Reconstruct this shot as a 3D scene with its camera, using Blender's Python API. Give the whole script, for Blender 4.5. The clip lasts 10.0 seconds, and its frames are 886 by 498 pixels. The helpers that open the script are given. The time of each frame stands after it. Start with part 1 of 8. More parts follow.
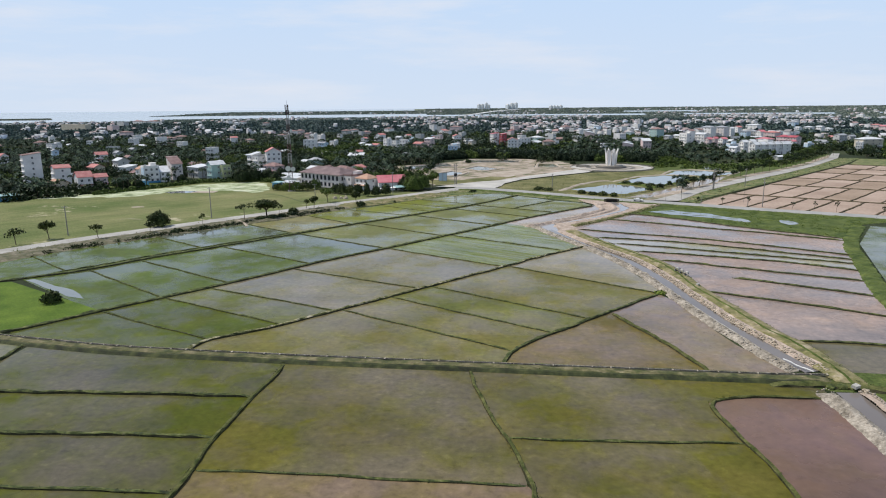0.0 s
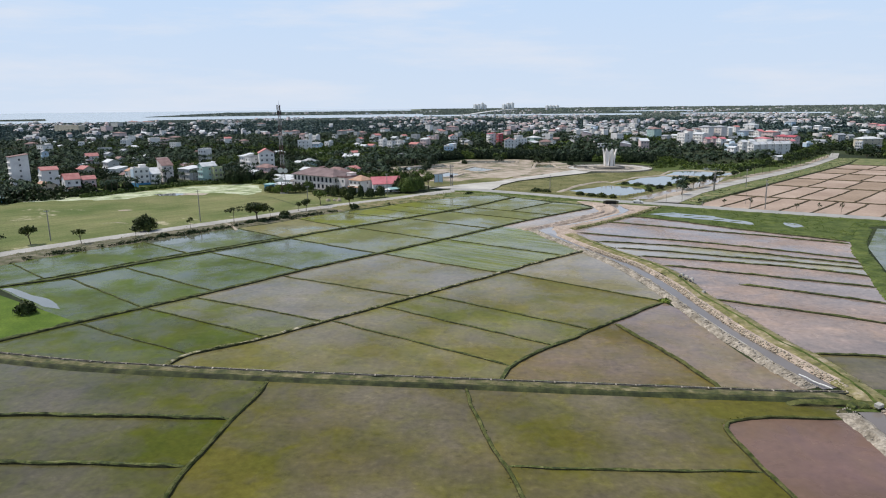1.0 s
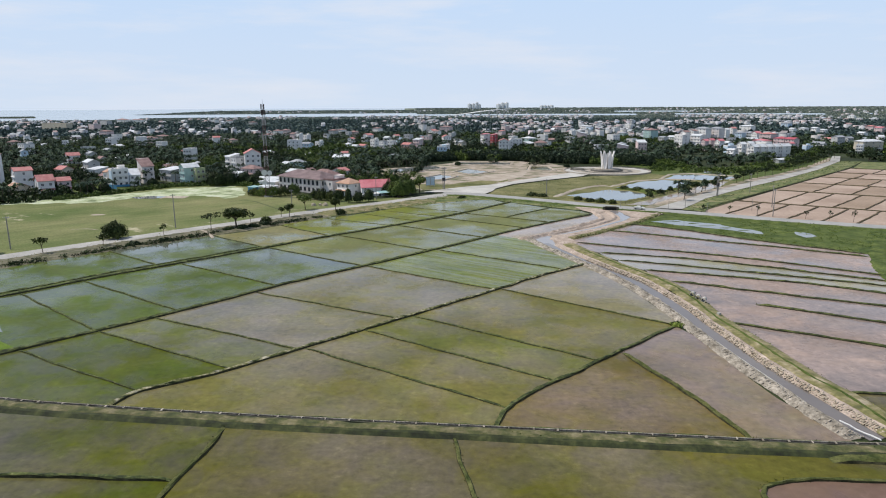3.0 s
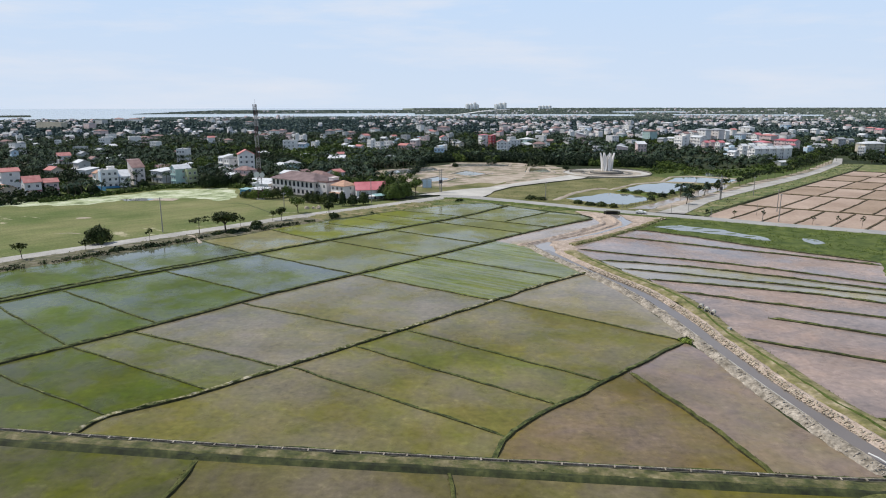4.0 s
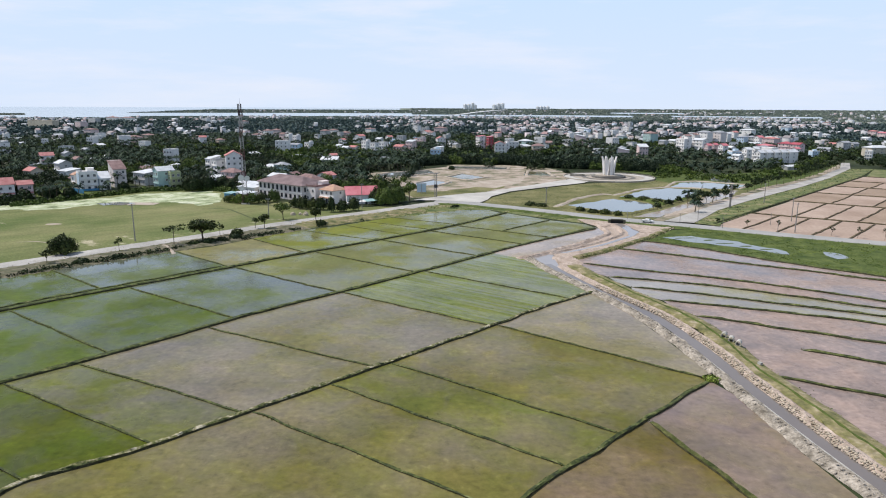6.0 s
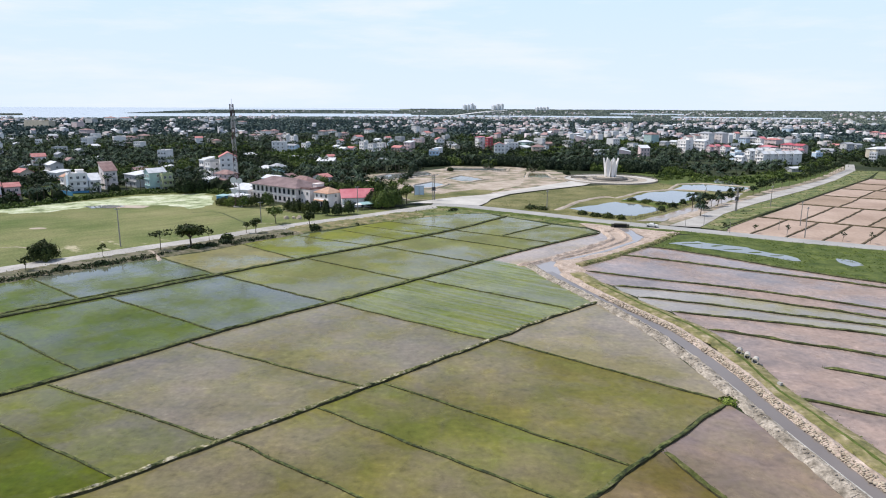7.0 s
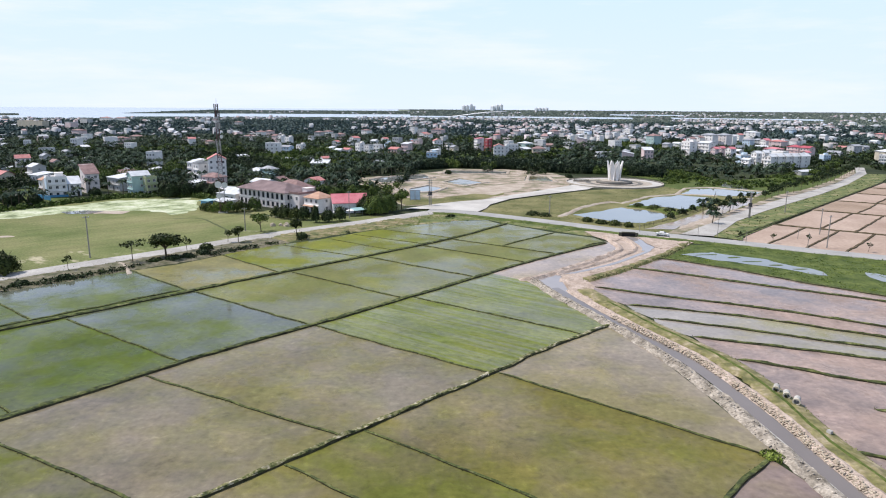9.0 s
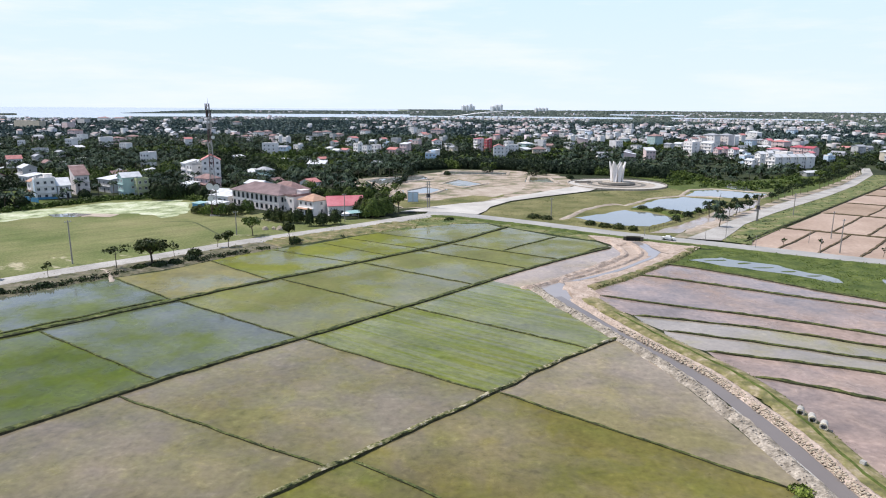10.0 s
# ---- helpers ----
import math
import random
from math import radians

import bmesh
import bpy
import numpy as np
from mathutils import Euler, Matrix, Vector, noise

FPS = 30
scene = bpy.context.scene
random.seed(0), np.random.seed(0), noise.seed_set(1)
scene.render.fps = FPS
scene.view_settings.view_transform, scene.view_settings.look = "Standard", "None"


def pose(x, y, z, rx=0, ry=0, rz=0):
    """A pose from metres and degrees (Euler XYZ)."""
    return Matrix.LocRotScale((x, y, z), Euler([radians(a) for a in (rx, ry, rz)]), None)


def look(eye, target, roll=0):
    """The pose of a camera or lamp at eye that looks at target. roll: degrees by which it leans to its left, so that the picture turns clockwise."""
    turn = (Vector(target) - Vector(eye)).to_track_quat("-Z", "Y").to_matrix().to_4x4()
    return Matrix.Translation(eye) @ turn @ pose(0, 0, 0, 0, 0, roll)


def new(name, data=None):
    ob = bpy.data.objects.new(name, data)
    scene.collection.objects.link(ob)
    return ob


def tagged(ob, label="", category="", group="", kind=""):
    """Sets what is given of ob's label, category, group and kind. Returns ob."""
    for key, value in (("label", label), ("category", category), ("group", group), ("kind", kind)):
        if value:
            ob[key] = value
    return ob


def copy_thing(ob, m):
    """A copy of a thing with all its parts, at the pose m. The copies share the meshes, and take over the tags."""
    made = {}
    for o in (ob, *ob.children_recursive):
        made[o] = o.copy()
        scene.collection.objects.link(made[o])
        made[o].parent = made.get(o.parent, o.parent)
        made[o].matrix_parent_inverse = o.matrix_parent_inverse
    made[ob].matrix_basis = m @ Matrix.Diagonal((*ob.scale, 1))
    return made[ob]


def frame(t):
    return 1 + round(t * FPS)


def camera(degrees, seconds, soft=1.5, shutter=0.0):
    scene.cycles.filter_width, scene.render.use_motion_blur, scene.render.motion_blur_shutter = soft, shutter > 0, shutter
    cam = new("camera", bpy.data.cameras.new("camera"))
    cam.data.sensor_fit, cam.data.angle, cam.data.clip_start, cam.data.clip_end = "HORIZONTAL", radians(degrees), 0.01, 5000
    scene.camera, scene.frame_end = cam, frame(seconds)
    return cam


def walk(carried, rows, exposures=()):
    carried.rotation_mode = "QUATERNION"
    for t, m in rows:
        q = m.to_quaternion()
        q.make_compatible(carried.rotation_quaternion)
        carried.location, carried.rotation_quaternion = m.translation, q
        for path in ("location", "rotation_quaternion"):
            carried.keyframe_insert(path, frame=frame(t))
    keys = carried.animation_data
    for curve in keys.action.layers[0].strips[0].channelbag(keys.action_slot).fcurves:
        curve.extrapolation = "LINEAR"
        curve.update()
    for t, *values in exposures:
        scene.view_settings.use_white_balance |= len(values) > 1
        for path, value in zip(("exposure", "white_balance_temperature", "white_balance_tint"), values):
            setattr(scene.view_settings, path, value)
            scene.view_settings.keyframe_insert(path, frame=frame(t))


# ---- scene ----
cam = camera(68.4, 10.0, soft=1.06)
PATH = [
    (0, (0.725, -9.292, 44.54), (0.571, -7.344, 44.114), -0.5),
    (0.5, (0.691, -5.675, 44.529), (0.542, -3.726, 44.103), -0.6),
    (1, (0.664, -1.994, 44.536), (0.52, -0.045, 44.11), -0.6),
    (1.5, (0.688, 1.753, 44.569), (0.549, 3.701, 44.142), -0.5),
    (2, (0.727, 5.634, 44.652), (0.592, 7.583, 44.225), -0.5),
    (2.5, (0.732, 9.605, 44.763), (0.602, 11.554, 44.335), -0.4),
    (4, (0.693, 21.735, 45.342), (0.575, 23.685, 44.914), -0.1),
    (4.5, (0.72, 25.931, 45.438), (0.604, 27.881, 45.01), -0.0),
    (5, (0.761, 30.314, 45.567), (0.648, 32.264, 45.139), 0.1),
    (5.5, (0.773, 34.61, 45.631), (0.662, 36.561, 45.203), 0.2),
    (7, (0.913, 47.415, 45.638), (0.806, 49.366, 45.212), 0.3),
    (7.5, (0.936, 51.606, 45.599), (0.83, 53.557, 45.174), 0.3),
    (8, (0.947, 55.747, 45.578), (0.842, 57.698, 45.153), 0.3),
    (8.5, (0.951, 59.801, 45.552), (0.847, 61.753, 45.128), 0.4),
    (9, (0.991, 63.888, 45.526), (0.887, 65.84, 45.102), 0.4),
    (9.5, (1.039, 68.025, 45.448), (0.936, 69.977, 45.024), 0.5),
    (10, (1.044, 72.333, 45.412), (0.941, 74.285, 44.988), 0.4),
]
walk(cam, [(t, look(eye, target, roll)) for t, eye, target, roll in PATH],
     [(0, -0.18, 6620, 10), (2.5, -0.18, 6620, 10), (4, -0.18, 6620, 10), (5.5, -0.12, 6600, 11), (7, 0.09, 6500, 13), (8.5, 0.14, 6500, 14), (10, 0.17, 6500, 14)])
# ---------------------------------------------------------------- light
SUN_EL, SUN_AZ = 56, -76          # degrees; azimuth from +y, to the left
world = bpy.data.worlds.new("world")
scene.world = world
world.use_nodes = True
wt = world.node_tree
bg = wt.nodes["Background"]
sky = wt.nodes.new("ShaderNodeTexSky")
sky.sky_type = "NISHITA"
sky.sun_disc = False
sky.sun_elevation = radians(SUN_EL)
sky.sun_rotation = radians(SUN_AZ)
sky.air_density, sky.dust_density, sky.ozone_density = 1.0, 0.1, 3.5
sky.altitude = 50
# thin high cloud, streaked along the horizon
tc = wt.nodes.new("ShaderNodeTexCoord")
mp = wt.nodes.new("ShaderNodeMapping")
mp.inputs["Scale"].default_value = (1.4, 1.4, 9.0)
cn = wt.nodes.new("ShaderNodeTexNoise")
cn.inputs["Scale"].default_value, cn.inputs["Detail"].default_value = 2.2, 7
cn.inputs["Roughness"].default_value = 0.6
cr = wt.nodes.new("ShaderNodeValToRGB")
cr.color_ramp.elements[0].position, cr.color_ramp.elements[1].position = 0.4, 0.75
cr.color_ramp.elements[0].color, cr.color_ramp.elements[1].color = (0.28, 0.28, 0.28, 1), (0.55, 0.55, 0.55, 1)
cm = wt.nodes.new("ShaderNodeMix")
cm.data_type = "RGBA"
cm.inputs[7].default_value = (6.5, 7.6, 9.7, 1)
wt.links.new(tc.outputs["Generated"], mp.inputs["Vector"])
wt.links.new(mp.outputs[0], cn.inputs["Vector"])
wt.links.new(cn.outputs["Fac"], cr.inputs[0])
# pale haze low over the land
sx = wt.nodes.new("ShaderNodeSeparateXYZ")
wt.links.new(tc.outputs["Generated"], sx.inputs[0])
hz = wt.nodes.new("ShaderNodeValToRGB")
hz.color_ramp.interpolation = "EASE"
hz.color_ramp.elements[0].position, hz.color_ramp.elements[1].position = 0.08, 0.36
hz.color_ramp.elements[0].color, hz.color_ramp.elements[1].color = (0.85, 0.85, 0.85, 1), (0.0, 0.0, 0.0, 1)
# the haze turns from white to pale blue with height
ht = wt.nodes.new("ShaderNodeValToRGB")
ht.color_ramp.elements[0].position, ht.color_ramp.elements[1].position = 0.0, 0.18
ht.color_ramp.elements[0].color, ht.color_ramp.elements[1].color = (0.655, 0.768, 0.93, 1), (0.55, 0.73, 0.99, 1)
wt.links.new(sx.outputs[2], ht.inputs[0])
hm = wt.nodes.new("ShaderNodeVectorMath")
hm.operation = "SCALE"
hm.inputs["Scale"].default_value = 9.9
wt.links.new(ht.outputs[0], hm.inputs[0])
wt.links.new(hm.outputs[0], cm.inputs[7])
wt.links.new(sx.outputs[2], hz.inputs[0])
mx = wt.nodes.new("ShaderNodeMath")
mx.operation, mx.use_clamp = "ADD", True
wt.links.new(cr.outputs[0], mx.inputs[0])
wt.links.new(hz.outputs[0], mx.inputs[1])
wt.links.new(mx.outputs[0], cm.inputs[0])
wt.links.new(sky.outputs[0], cm.inputs[6])
# white streaks of cloud over it
c2 = wt.nodes.new("ShaderNodeValToRGB")
c2.color_ramp.elements[0].position, c2.color_ramp.elements[1].position = 0.48, 0.72
c2.color_ramp.elements[0].color, c2.color_ramp.elements[1].color = (0, 0, 0, 1), (0.75, 0.75, 0.75, 1)
wt.links.new(cn.outputs["Fac"], c2.inputs[0])
cw = wt.nodes.new("ShaderNodeMix")
cw.data_type = "RGBA"
cw.inputs[7].default_value = (7.6, 8.1, 9.1, 1)
wt.links.new(c2.outputs[0], cw.inputs[0])
wt.links.new(cm.outputs[2], cw.inputs[6])
wt.links.new(cw.outputs[2], bg.inputs[0])
bg.inputs[1].default_value = 0.112
sun = new("sun", bpy.data.lights.new("sun", "SUN"))
sun.data.energy, sun.data.angle, sun.data.color = 4.5, radians(0.53), (1.0, 0.95, 0.87)
ce = math.cos(radians(SUN_EL))
sun_dir = Vector((math.sin(radians(SUN_AZ)) * ce, math.cos(radians(SUN_AZ)) * ce, math.sin(radians(SUN_EL))))
sun.matrix_world = look(sun_dir * 300, (0, 0, 0))

# ---------------------------------------------------------------- materials
def nodes_of(name):
    m = bpy.data.materials.new(name)
    m.use_nodes = True
    return m, m.node_tree.nodes, m.node_tree.links, m.node_tree.nodes["Principled BSDF"]


def noise_at(nt, links, scale, detail=5, rough=0.55, stretch=None, turn=0.0, twist=0.0):
    geo = nt.new("ShaderNodeNewGeometry")
    n = nt.new("ShaderNodeTexNoise")
    n.inputs["Scale"].default_value, n.inputs["Detail"].default_value, n.inputs["Roughness"].default_value = scale, detail, rough
    n.inputs["Distortion"].default_value = twist
    if stretch:
        mp = nt.new("ShaderNodeMapping")
        mp.inputs["Scale"].default_value = stretch
        rt = nt.new("ShaderNodeMapping")
        rt.inputs["Rotation"].default_value = (0, 0, radians(turn))
        links.new(geo.outputs["Position"], rt.inputs["Vector"])
        links.new(rt.outputs[0], mp.inputs["Vector"])
        links.new(mp.outputs[0], n.inputs["Vector"])
    else:
        links.new(geo.outputs["Position"], n.inputs["Vector"])
    return n.outputs["Fac"]


def ramp(nt, links, fac, stops):
    r = nt.new("ShaderNodeValToRGB")
    while len(r.color_ramp.elements) < len(stops):
        r.color_ramp.elements.new(0.5)
    for e, (p, c) in zip(r.color_ramp.elements, stops):
        e.position = p
        e.color = (*c, 1) if len(c) == 3 else c
    links.new(fac, r.inputs[0])
    return r.outputs[0]


def mixc(nt, links, fac, a, b, kind="MIX"):
    m = nt.new("ShaderNodeMix")
    m.data_type, m.blend_type = "RGBA", kind
    for sock, v in ((m.inputs[0], fac), (m.inputs[6], a), (m.inputs[7], b)):
        if isinstance(v, (int, float)):
            sock.default_value = v
        elif isinstance(v, tuple):
            sock.default_value = (*v, 1)
        else:
            links.new(v, sock)
    return m.outputs[2]


def g3(v):
    return (v, v, v)


def bump_of(nt, links, b, fac, strength, dist):
    bp = nt.new("ShaderNodeBump")
    bp.inputs["Strength"].default_value, bp.inputs["Distance"].default_value = strength, dist
    links.new(fac, bp.inputs["Height"])
    links.new(bp.outputs[0], b.inputs["Normal"])


def surface(name, dark, light, scale=0.5, fine=6.0, rough=0.85, bump=0.4, dist=0.05, metal=0.0, contrast=0.25, spec=0.15):
    """A rough surface with two scales of variation."""
    m, nt, links, b = nodes_of(name)
    big = noise_at(nt, links, scale, 5)
    small = noise_at(nt, links, fine, 4)
    base = ramp(nt, links, big, [(0.3, dark), (0.7, light)])
    grain = ramp(nt, links, small, [(0.25, g3(1 - contrast)), (0.75, g3(1 + contrast * 0.4))])
    links.new(mixc(nt, links, 1.0, base, grain, "MULTIPLY"), b.inputs["Base Color"])
    b.inputs["Roughness"].default_value, b.inputs["Metallic"].default_value = rough, metal
    b.inputs["Specular IOR Level"].default_value = spec
    if bump:
        bump_of(nt, links, b, small, bump, dist)
    return m


def paddy(name, plant, plant2, mud, mud2, cover, rows_turn=None, grain=1.0, wet=1.0):
    """Shallow water over mud with young rice: where the rice is thin the water lies open and mirrors the sky."""
    m, nt, links, b = nodes_of(name)
    big = noise_at(nt, links, 0.035, 5, 0.5)
    hue = noise_at(nt, links, 0.09, 5, 0.6, (1, 1.6, 1), 40)
    streak = noise_at(nt, links, 0.2, 9, 0.58, None, 0, 0.5)
    tone = noise_at(nt, links, 0.06, 4, 0.5)
    fine = noise_at(nt, links, 0.9, 8, 0.66)
    add = nt.new("ShaderNodeMath")
    add.operation = "MULTIPLY_ADD"
    links.new(streak, add.inputs[0])
    add.inputs[1].default_value = 0.42
    links.new(big, add.inputs[2])
    # each field is sown a little thicker or thinner than the next
    info = nt.new("ShaderNodeObjectInfo")
    own = nt.new("ShaderNodeMath")
    own.operation = "MULTIPLY_ADD"
    links.new(info.outputs["Random"], own.inputs[0])
    own.inputs[1].default_value = 0.1
    links.new(add.outputs[0], own.inputs[2])
    mid = 0.76 + (0.5 - cover) * 0.4
    cov = ramp(nt, links, own.outputs[0], [(mid - 0.14, g3(0.0)), (mid + 0.11, g3(1.0))])
    if rows_turn is not None:
        rows = noise_at(nt, links, 0.5, 4, 0.6, (0.07, 1.2, 1), rows_turn)
        cov = mixc(nt, links, 0.58, cov, ramp(nt, links, rows, [(0.4, g3(0.0)), (0.6, g3(1.0))]))
    split = ramp(nt, links, hue, [(0.35, g3(0)), (0.65, g3(1))])
    col = mixc(nt, links, cov, mixc(nt, links, split, mud, mud2), mixc(nt, links, split, plant, plant2))
    col = mixc(nt, links, 0.42 * grain, col, ramp(nt, links, streak, [(0.3, g3(0.62)), (0.5, g3(1.0)), (0.72, g3(1.35))]), "MULTIPLY")
    col = mixc(nt, links, 1.0, col, ramp(nt, links, tone, [(0.3, g3(0.8)), (0.7, g3(1.18))]), "MULTIPLY")
    col = mixc(nt, links, 0.42 * grain, col, ramp(nt, links, fine, [(0.3, g3(0.55)), (0.5, g3(1.0)), (0.7, g3(1.45))]), "MULTIPLY")
    # clods and weed standing out of the water
    clod = noise_at(nt, links, 0.45, 9, 0.7, None, 0, 0.2)
    col = mixc(nt, links, 0.5 * grain, col, ramp(nt, links, clod, [(0.32, g3(0.62)), (0.44, g3(0.97)), (0.58, g3(1.04)), (0.68, g3(1.45))]), "MULTIPLY")
    links.new(col, b.inputs["Base Color"])
    links.new(ramp(nt, links, cov, [(0.0, g3(0.05)), (0.4, g3(0.16)), (1.0, g3(0.4))]), b.inputs["Roughness"])
    links.new(ramp(nt, links, cov, [(0.0, g3(0.55 * wet)), (0.45, g3(0.28 * wet)), (1.0, g3(0.09 * wet))]), b.inputs["Specular IOR Level"])
    b.inputs["IOR"].default_value = 1.4
    bump_of(nt, links, b, fine, 0.08 * grain, 0.03)
    return m


def water(name, deep, rough=0.05, bump=0.08):
    m, nt, links, b = nodes_of(name)
    big = noise_at(nt, links, 0.05, 4)
    links.new(ramp(nt, links, big, [(0.3, tuple(c * 0.75 for c in deep)), (0.7, deep)]), b.inputs["Base Color"])
    b.inputs["Roughness"].default_value, b.inputs["IOR"].default_value = rough, 1.33
    bump_of(nt, links, b, noise_at(nt, links, 1.8, 3), bump, 0.03)
    return m


def leafy(name, dark, light, rough=0.6):
    """Leaves: each clump takes a shade of its own."""
    m, nt, links, b = nodes_of(name)
    geo = nt.new("ShaderNodeNewGeometry")
    c = ramp(nt, links, geo.outputs["Random Per Island"], [(0.0, dark), (1.0, light)])
    patch = noise_at(nt, links, 0.07, 6, 0.65)
    links.new(mixc(nt, links, 1.0, c, ramp(nt, links, patch, [(0.32, (0.5, 0.58, 0.62)), (0.5, (0.9, 0.92, 0.9)), (0.68, (1.4, 1.3, 0.95))]), "MULTIPLY"), b.inputs["Base Color"])
    b.inputs["Roughness"].default_value = rough
    b.inputs["Specular IOR Level"].default_value = 0.12
    return m


def plain(name, col, rough=0.6, metal=0.0, scale=1.2, dirt=0.2):
    return surface(name, tuple(c * (1 - dirt) for c in col), col, scale, 9.0, rough, 0.1, 0.01, metal, 0.12)


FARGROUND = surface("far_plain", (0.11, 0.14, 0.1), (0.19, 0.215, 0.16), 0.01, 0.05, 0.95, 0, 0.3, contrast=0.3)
GROUND = surface("wooded_ground", (0.012, 0.02, 0.008), (0.05, 0.062, 0.025), 0.02, 0.8, 0.95, 0.6, 0.3, contrast=0.4)
DRYGRASS = surface("dry_grass", (0.085, 0.1, 0.03), (0.26, 0.235, 0.11), 0.06, 1.2, 0.95, 0.5, 0.12, contrast=0.6)
VERGE = surface("verge_grass", (0.046, 0.074, 0.018), (0.135, 0.165, 0.046), 0.22, 1.7, 0.95, 0.8, 0.2, contrast=0.55)
LUSH = surface("lush_grass", (0.052, 0.1, 0.01), (0.125, 0.185, 0.024), 0.12, 2.0, 0.9, 0.6, 0.1, contrast=0.35)
YARD = surface("yard_grass", (0.045, 0.07, 0.014), (0.12, 0.15, 0.04), 0.15, 1.2, 0.95, 0.8, 0.2, contrast=0.5)
TRODDEN = surface("trodden_bund", (0.03, 0.046, 0.01), (0.14, 0.14, 0.05), 0.5, 3.0, 0.95, 0.7, 0.1, contrast=0.5)
SPOIL = surface("pale_spoil", (0.165, 0.142, 0.11), (0.5, 0.44, 0.365), 0.6, 2.6, 0.95, 0.9, 0.2, contrast=0.55)
SAND = surface("sand", (0.31, 0.255, 0.195), (0.5, 0.43, 0.36), 0.12, 1.6, 0.95, 0.5, 0.1, contrast=0.3)
def patchy(name, stops, scale):
    """Bare sand broken by dry grass."""
    m, nt, links, b = nodes_of(name)
    big = noise_at(nt, links, scale, 7, 0.65)
    fine = noise_at(nt, links, 1.1, 5)
    col = ramp(nt, links, big, stops)
    links.new(mixc(nt, links, 1.0, col, ramp(nt, links, fine, [(0.3, g3(0.65)), (0.7, g3(1.1))]), "MULTIPLY"), b.inputs["Base Color"])
    b.inputs["Roughness"].default_value = 0.95
    bump_of(nt, links, b, fine, 0.5, 0.12)
    return m


def meadow_of(name):
    """Grazed grass with mown streaks and worn sandy spots."""
    m, nt, links, b = nodes_of(name)
    big = noise_at(nt, links, 0.02, 6, 0.6)
    mown = noise_at(nt, links, 0.25, 5, 0.6, (0.12, 1.0, 1), -48)
    fine = noise_at(nt, links, 1.3, 6, 0.7)
    worn = noise_at(nt, links, 0.035, 8, 0.7, (0.8, 1.3, 1), 30)
    col = ramp(nt, links, big, [(0.32, (0.085, 0.12, 0.035)), (0.5, (0.155, 0.17, 0.068)), (0.68, (0.24, 0.225, 0.11))])
    col = mixc(nt, links, 1.0, col, ramp(nt, links, mown, [(0.35, g3(0.86)), (0.65, g3(1.1))]), "MULTIPLY")
    col = mixc(nt, links, ramp(nt, links, worn, [(0.61, g3(0)), (0.66, g3(0.8))]), col, (0.44, 0.39, 0.27))
    links.new(mixc(nt, links, 1.0, col, ramp(nt, links, fine, [(0.3, g3(0.6)), (0.7, g3(1.3))]), "MULTIPLY"), b.inputs["Base Color"])
    b.inputs["Roughness"].default_value, b.inputs["Specular IOR Level"].default_value = 0.95, 0.1
    bump_of(nt, links, b, fine, 0.5, 0.15)
    return m


MEADOW = meadow_of("meadow_grass")
ALGAE = patchy("algae_mat", [(0.37, (0.13, 0.165, 0.07)), (0.44, (0.3, 0.345, 0.18)), (0.53, (0.45, 0.49, 0.31)), (0.64, (0.62, 0.63, 0.48))], 0.11)
PINKSAND = surface("pinkish_sand", (0.33, 0.255, 0.2), (0.54, 0.44, 0.37), 0.35, 2.2, 0.95, 0.8, 0.15, contrast=0.45)
BUND = patchy("bund_earth", [(0.36, (0.018, 0.026, 0.006)), (0.48, (0.05, 0.066, 0.013)), (0.6, (0.11, 0.125, 0.03)), (0.76, (0.25, 0.23, 0.12))], 0.9)
EMBANK = patchy("embankment_earth", [(0.36, (0.055, 0.06, 0.022)), (0.47, (0.105, 0.1, 0.05)), (0.59, (0.17, 0.148, 0.098)), (0.72, (0.27, 0.235, 0.17))], 0.35)
AVVERGE = patchy("avenue_verge_grass", [(0.36, (0.045, 0.075, 0.014)), (0.47, (0.115, 0.14, 0.036)), (0.57, (0.18, 0.18, 0.06)), (0.67, (0.3, 0.24, 0.15))], 0.16)
BROWNB = surface("brown_bank_earth", (0.06, 0.048, 0.024), (0.19, 0.145, 0.09), 0.6, 3.0, 0.95, 0.7, 0.1, contrast=0.5)
DARKCONC = surface("dark_concrete", (0.05, 0.055, 0.035), (0.15, 0.14, 0.1), 0.7, 4.0, 0.95, 0.3, 0.02)
SHADEBANK = patchy("shaded_bank_growth", [(0.36, (0.012, 0.015, 0.004)), (0.5, (0.03, 0.038, 0.009)), (0.64, (0.065, 0.072, 0.02)), (0.8, (0.14, 0.125, 0.06))], 0.4)
# bank-side mud with the shade of the steep faces in its colour
SHADEMUD = surface("shaded_bank_mud", (0.022, 0.022, 0.011), (0.085, 0.078, 0.038), 0.8, 4.0, 0.7, 0.6, 0.06, contrast=0.4)
CLODS = patchy("trodden_crest", [(0.36, (0.016, 0.024, 0.005)), (0.44, (0.07, 0.085, 0.017)), (0.53, (0.2, 0.185, 0.08)), (0.64, (0.48, 0.43, 0.31))], 0.9)
ROADSIDE = patchy("brown_green_verge", [(0.36, (0.06, 0.075, 0.02)), (0.47, (0.14, 0.14, 0.045)), (0.57, (0.22, 0.18, 0.085)), (0.68, (0.34, 0.275, 0.18))], 0.3)
CANALGRASS = patchy("canal_side_grass", [(0.36, (0.1, 0.1, 0.035)), (0.46, (0.17, 0.16, 0.055)), (0.56, (0.25, 0.21, 0.105)), (0.67, (0.4, 0.335, 0.23))], 0.35)
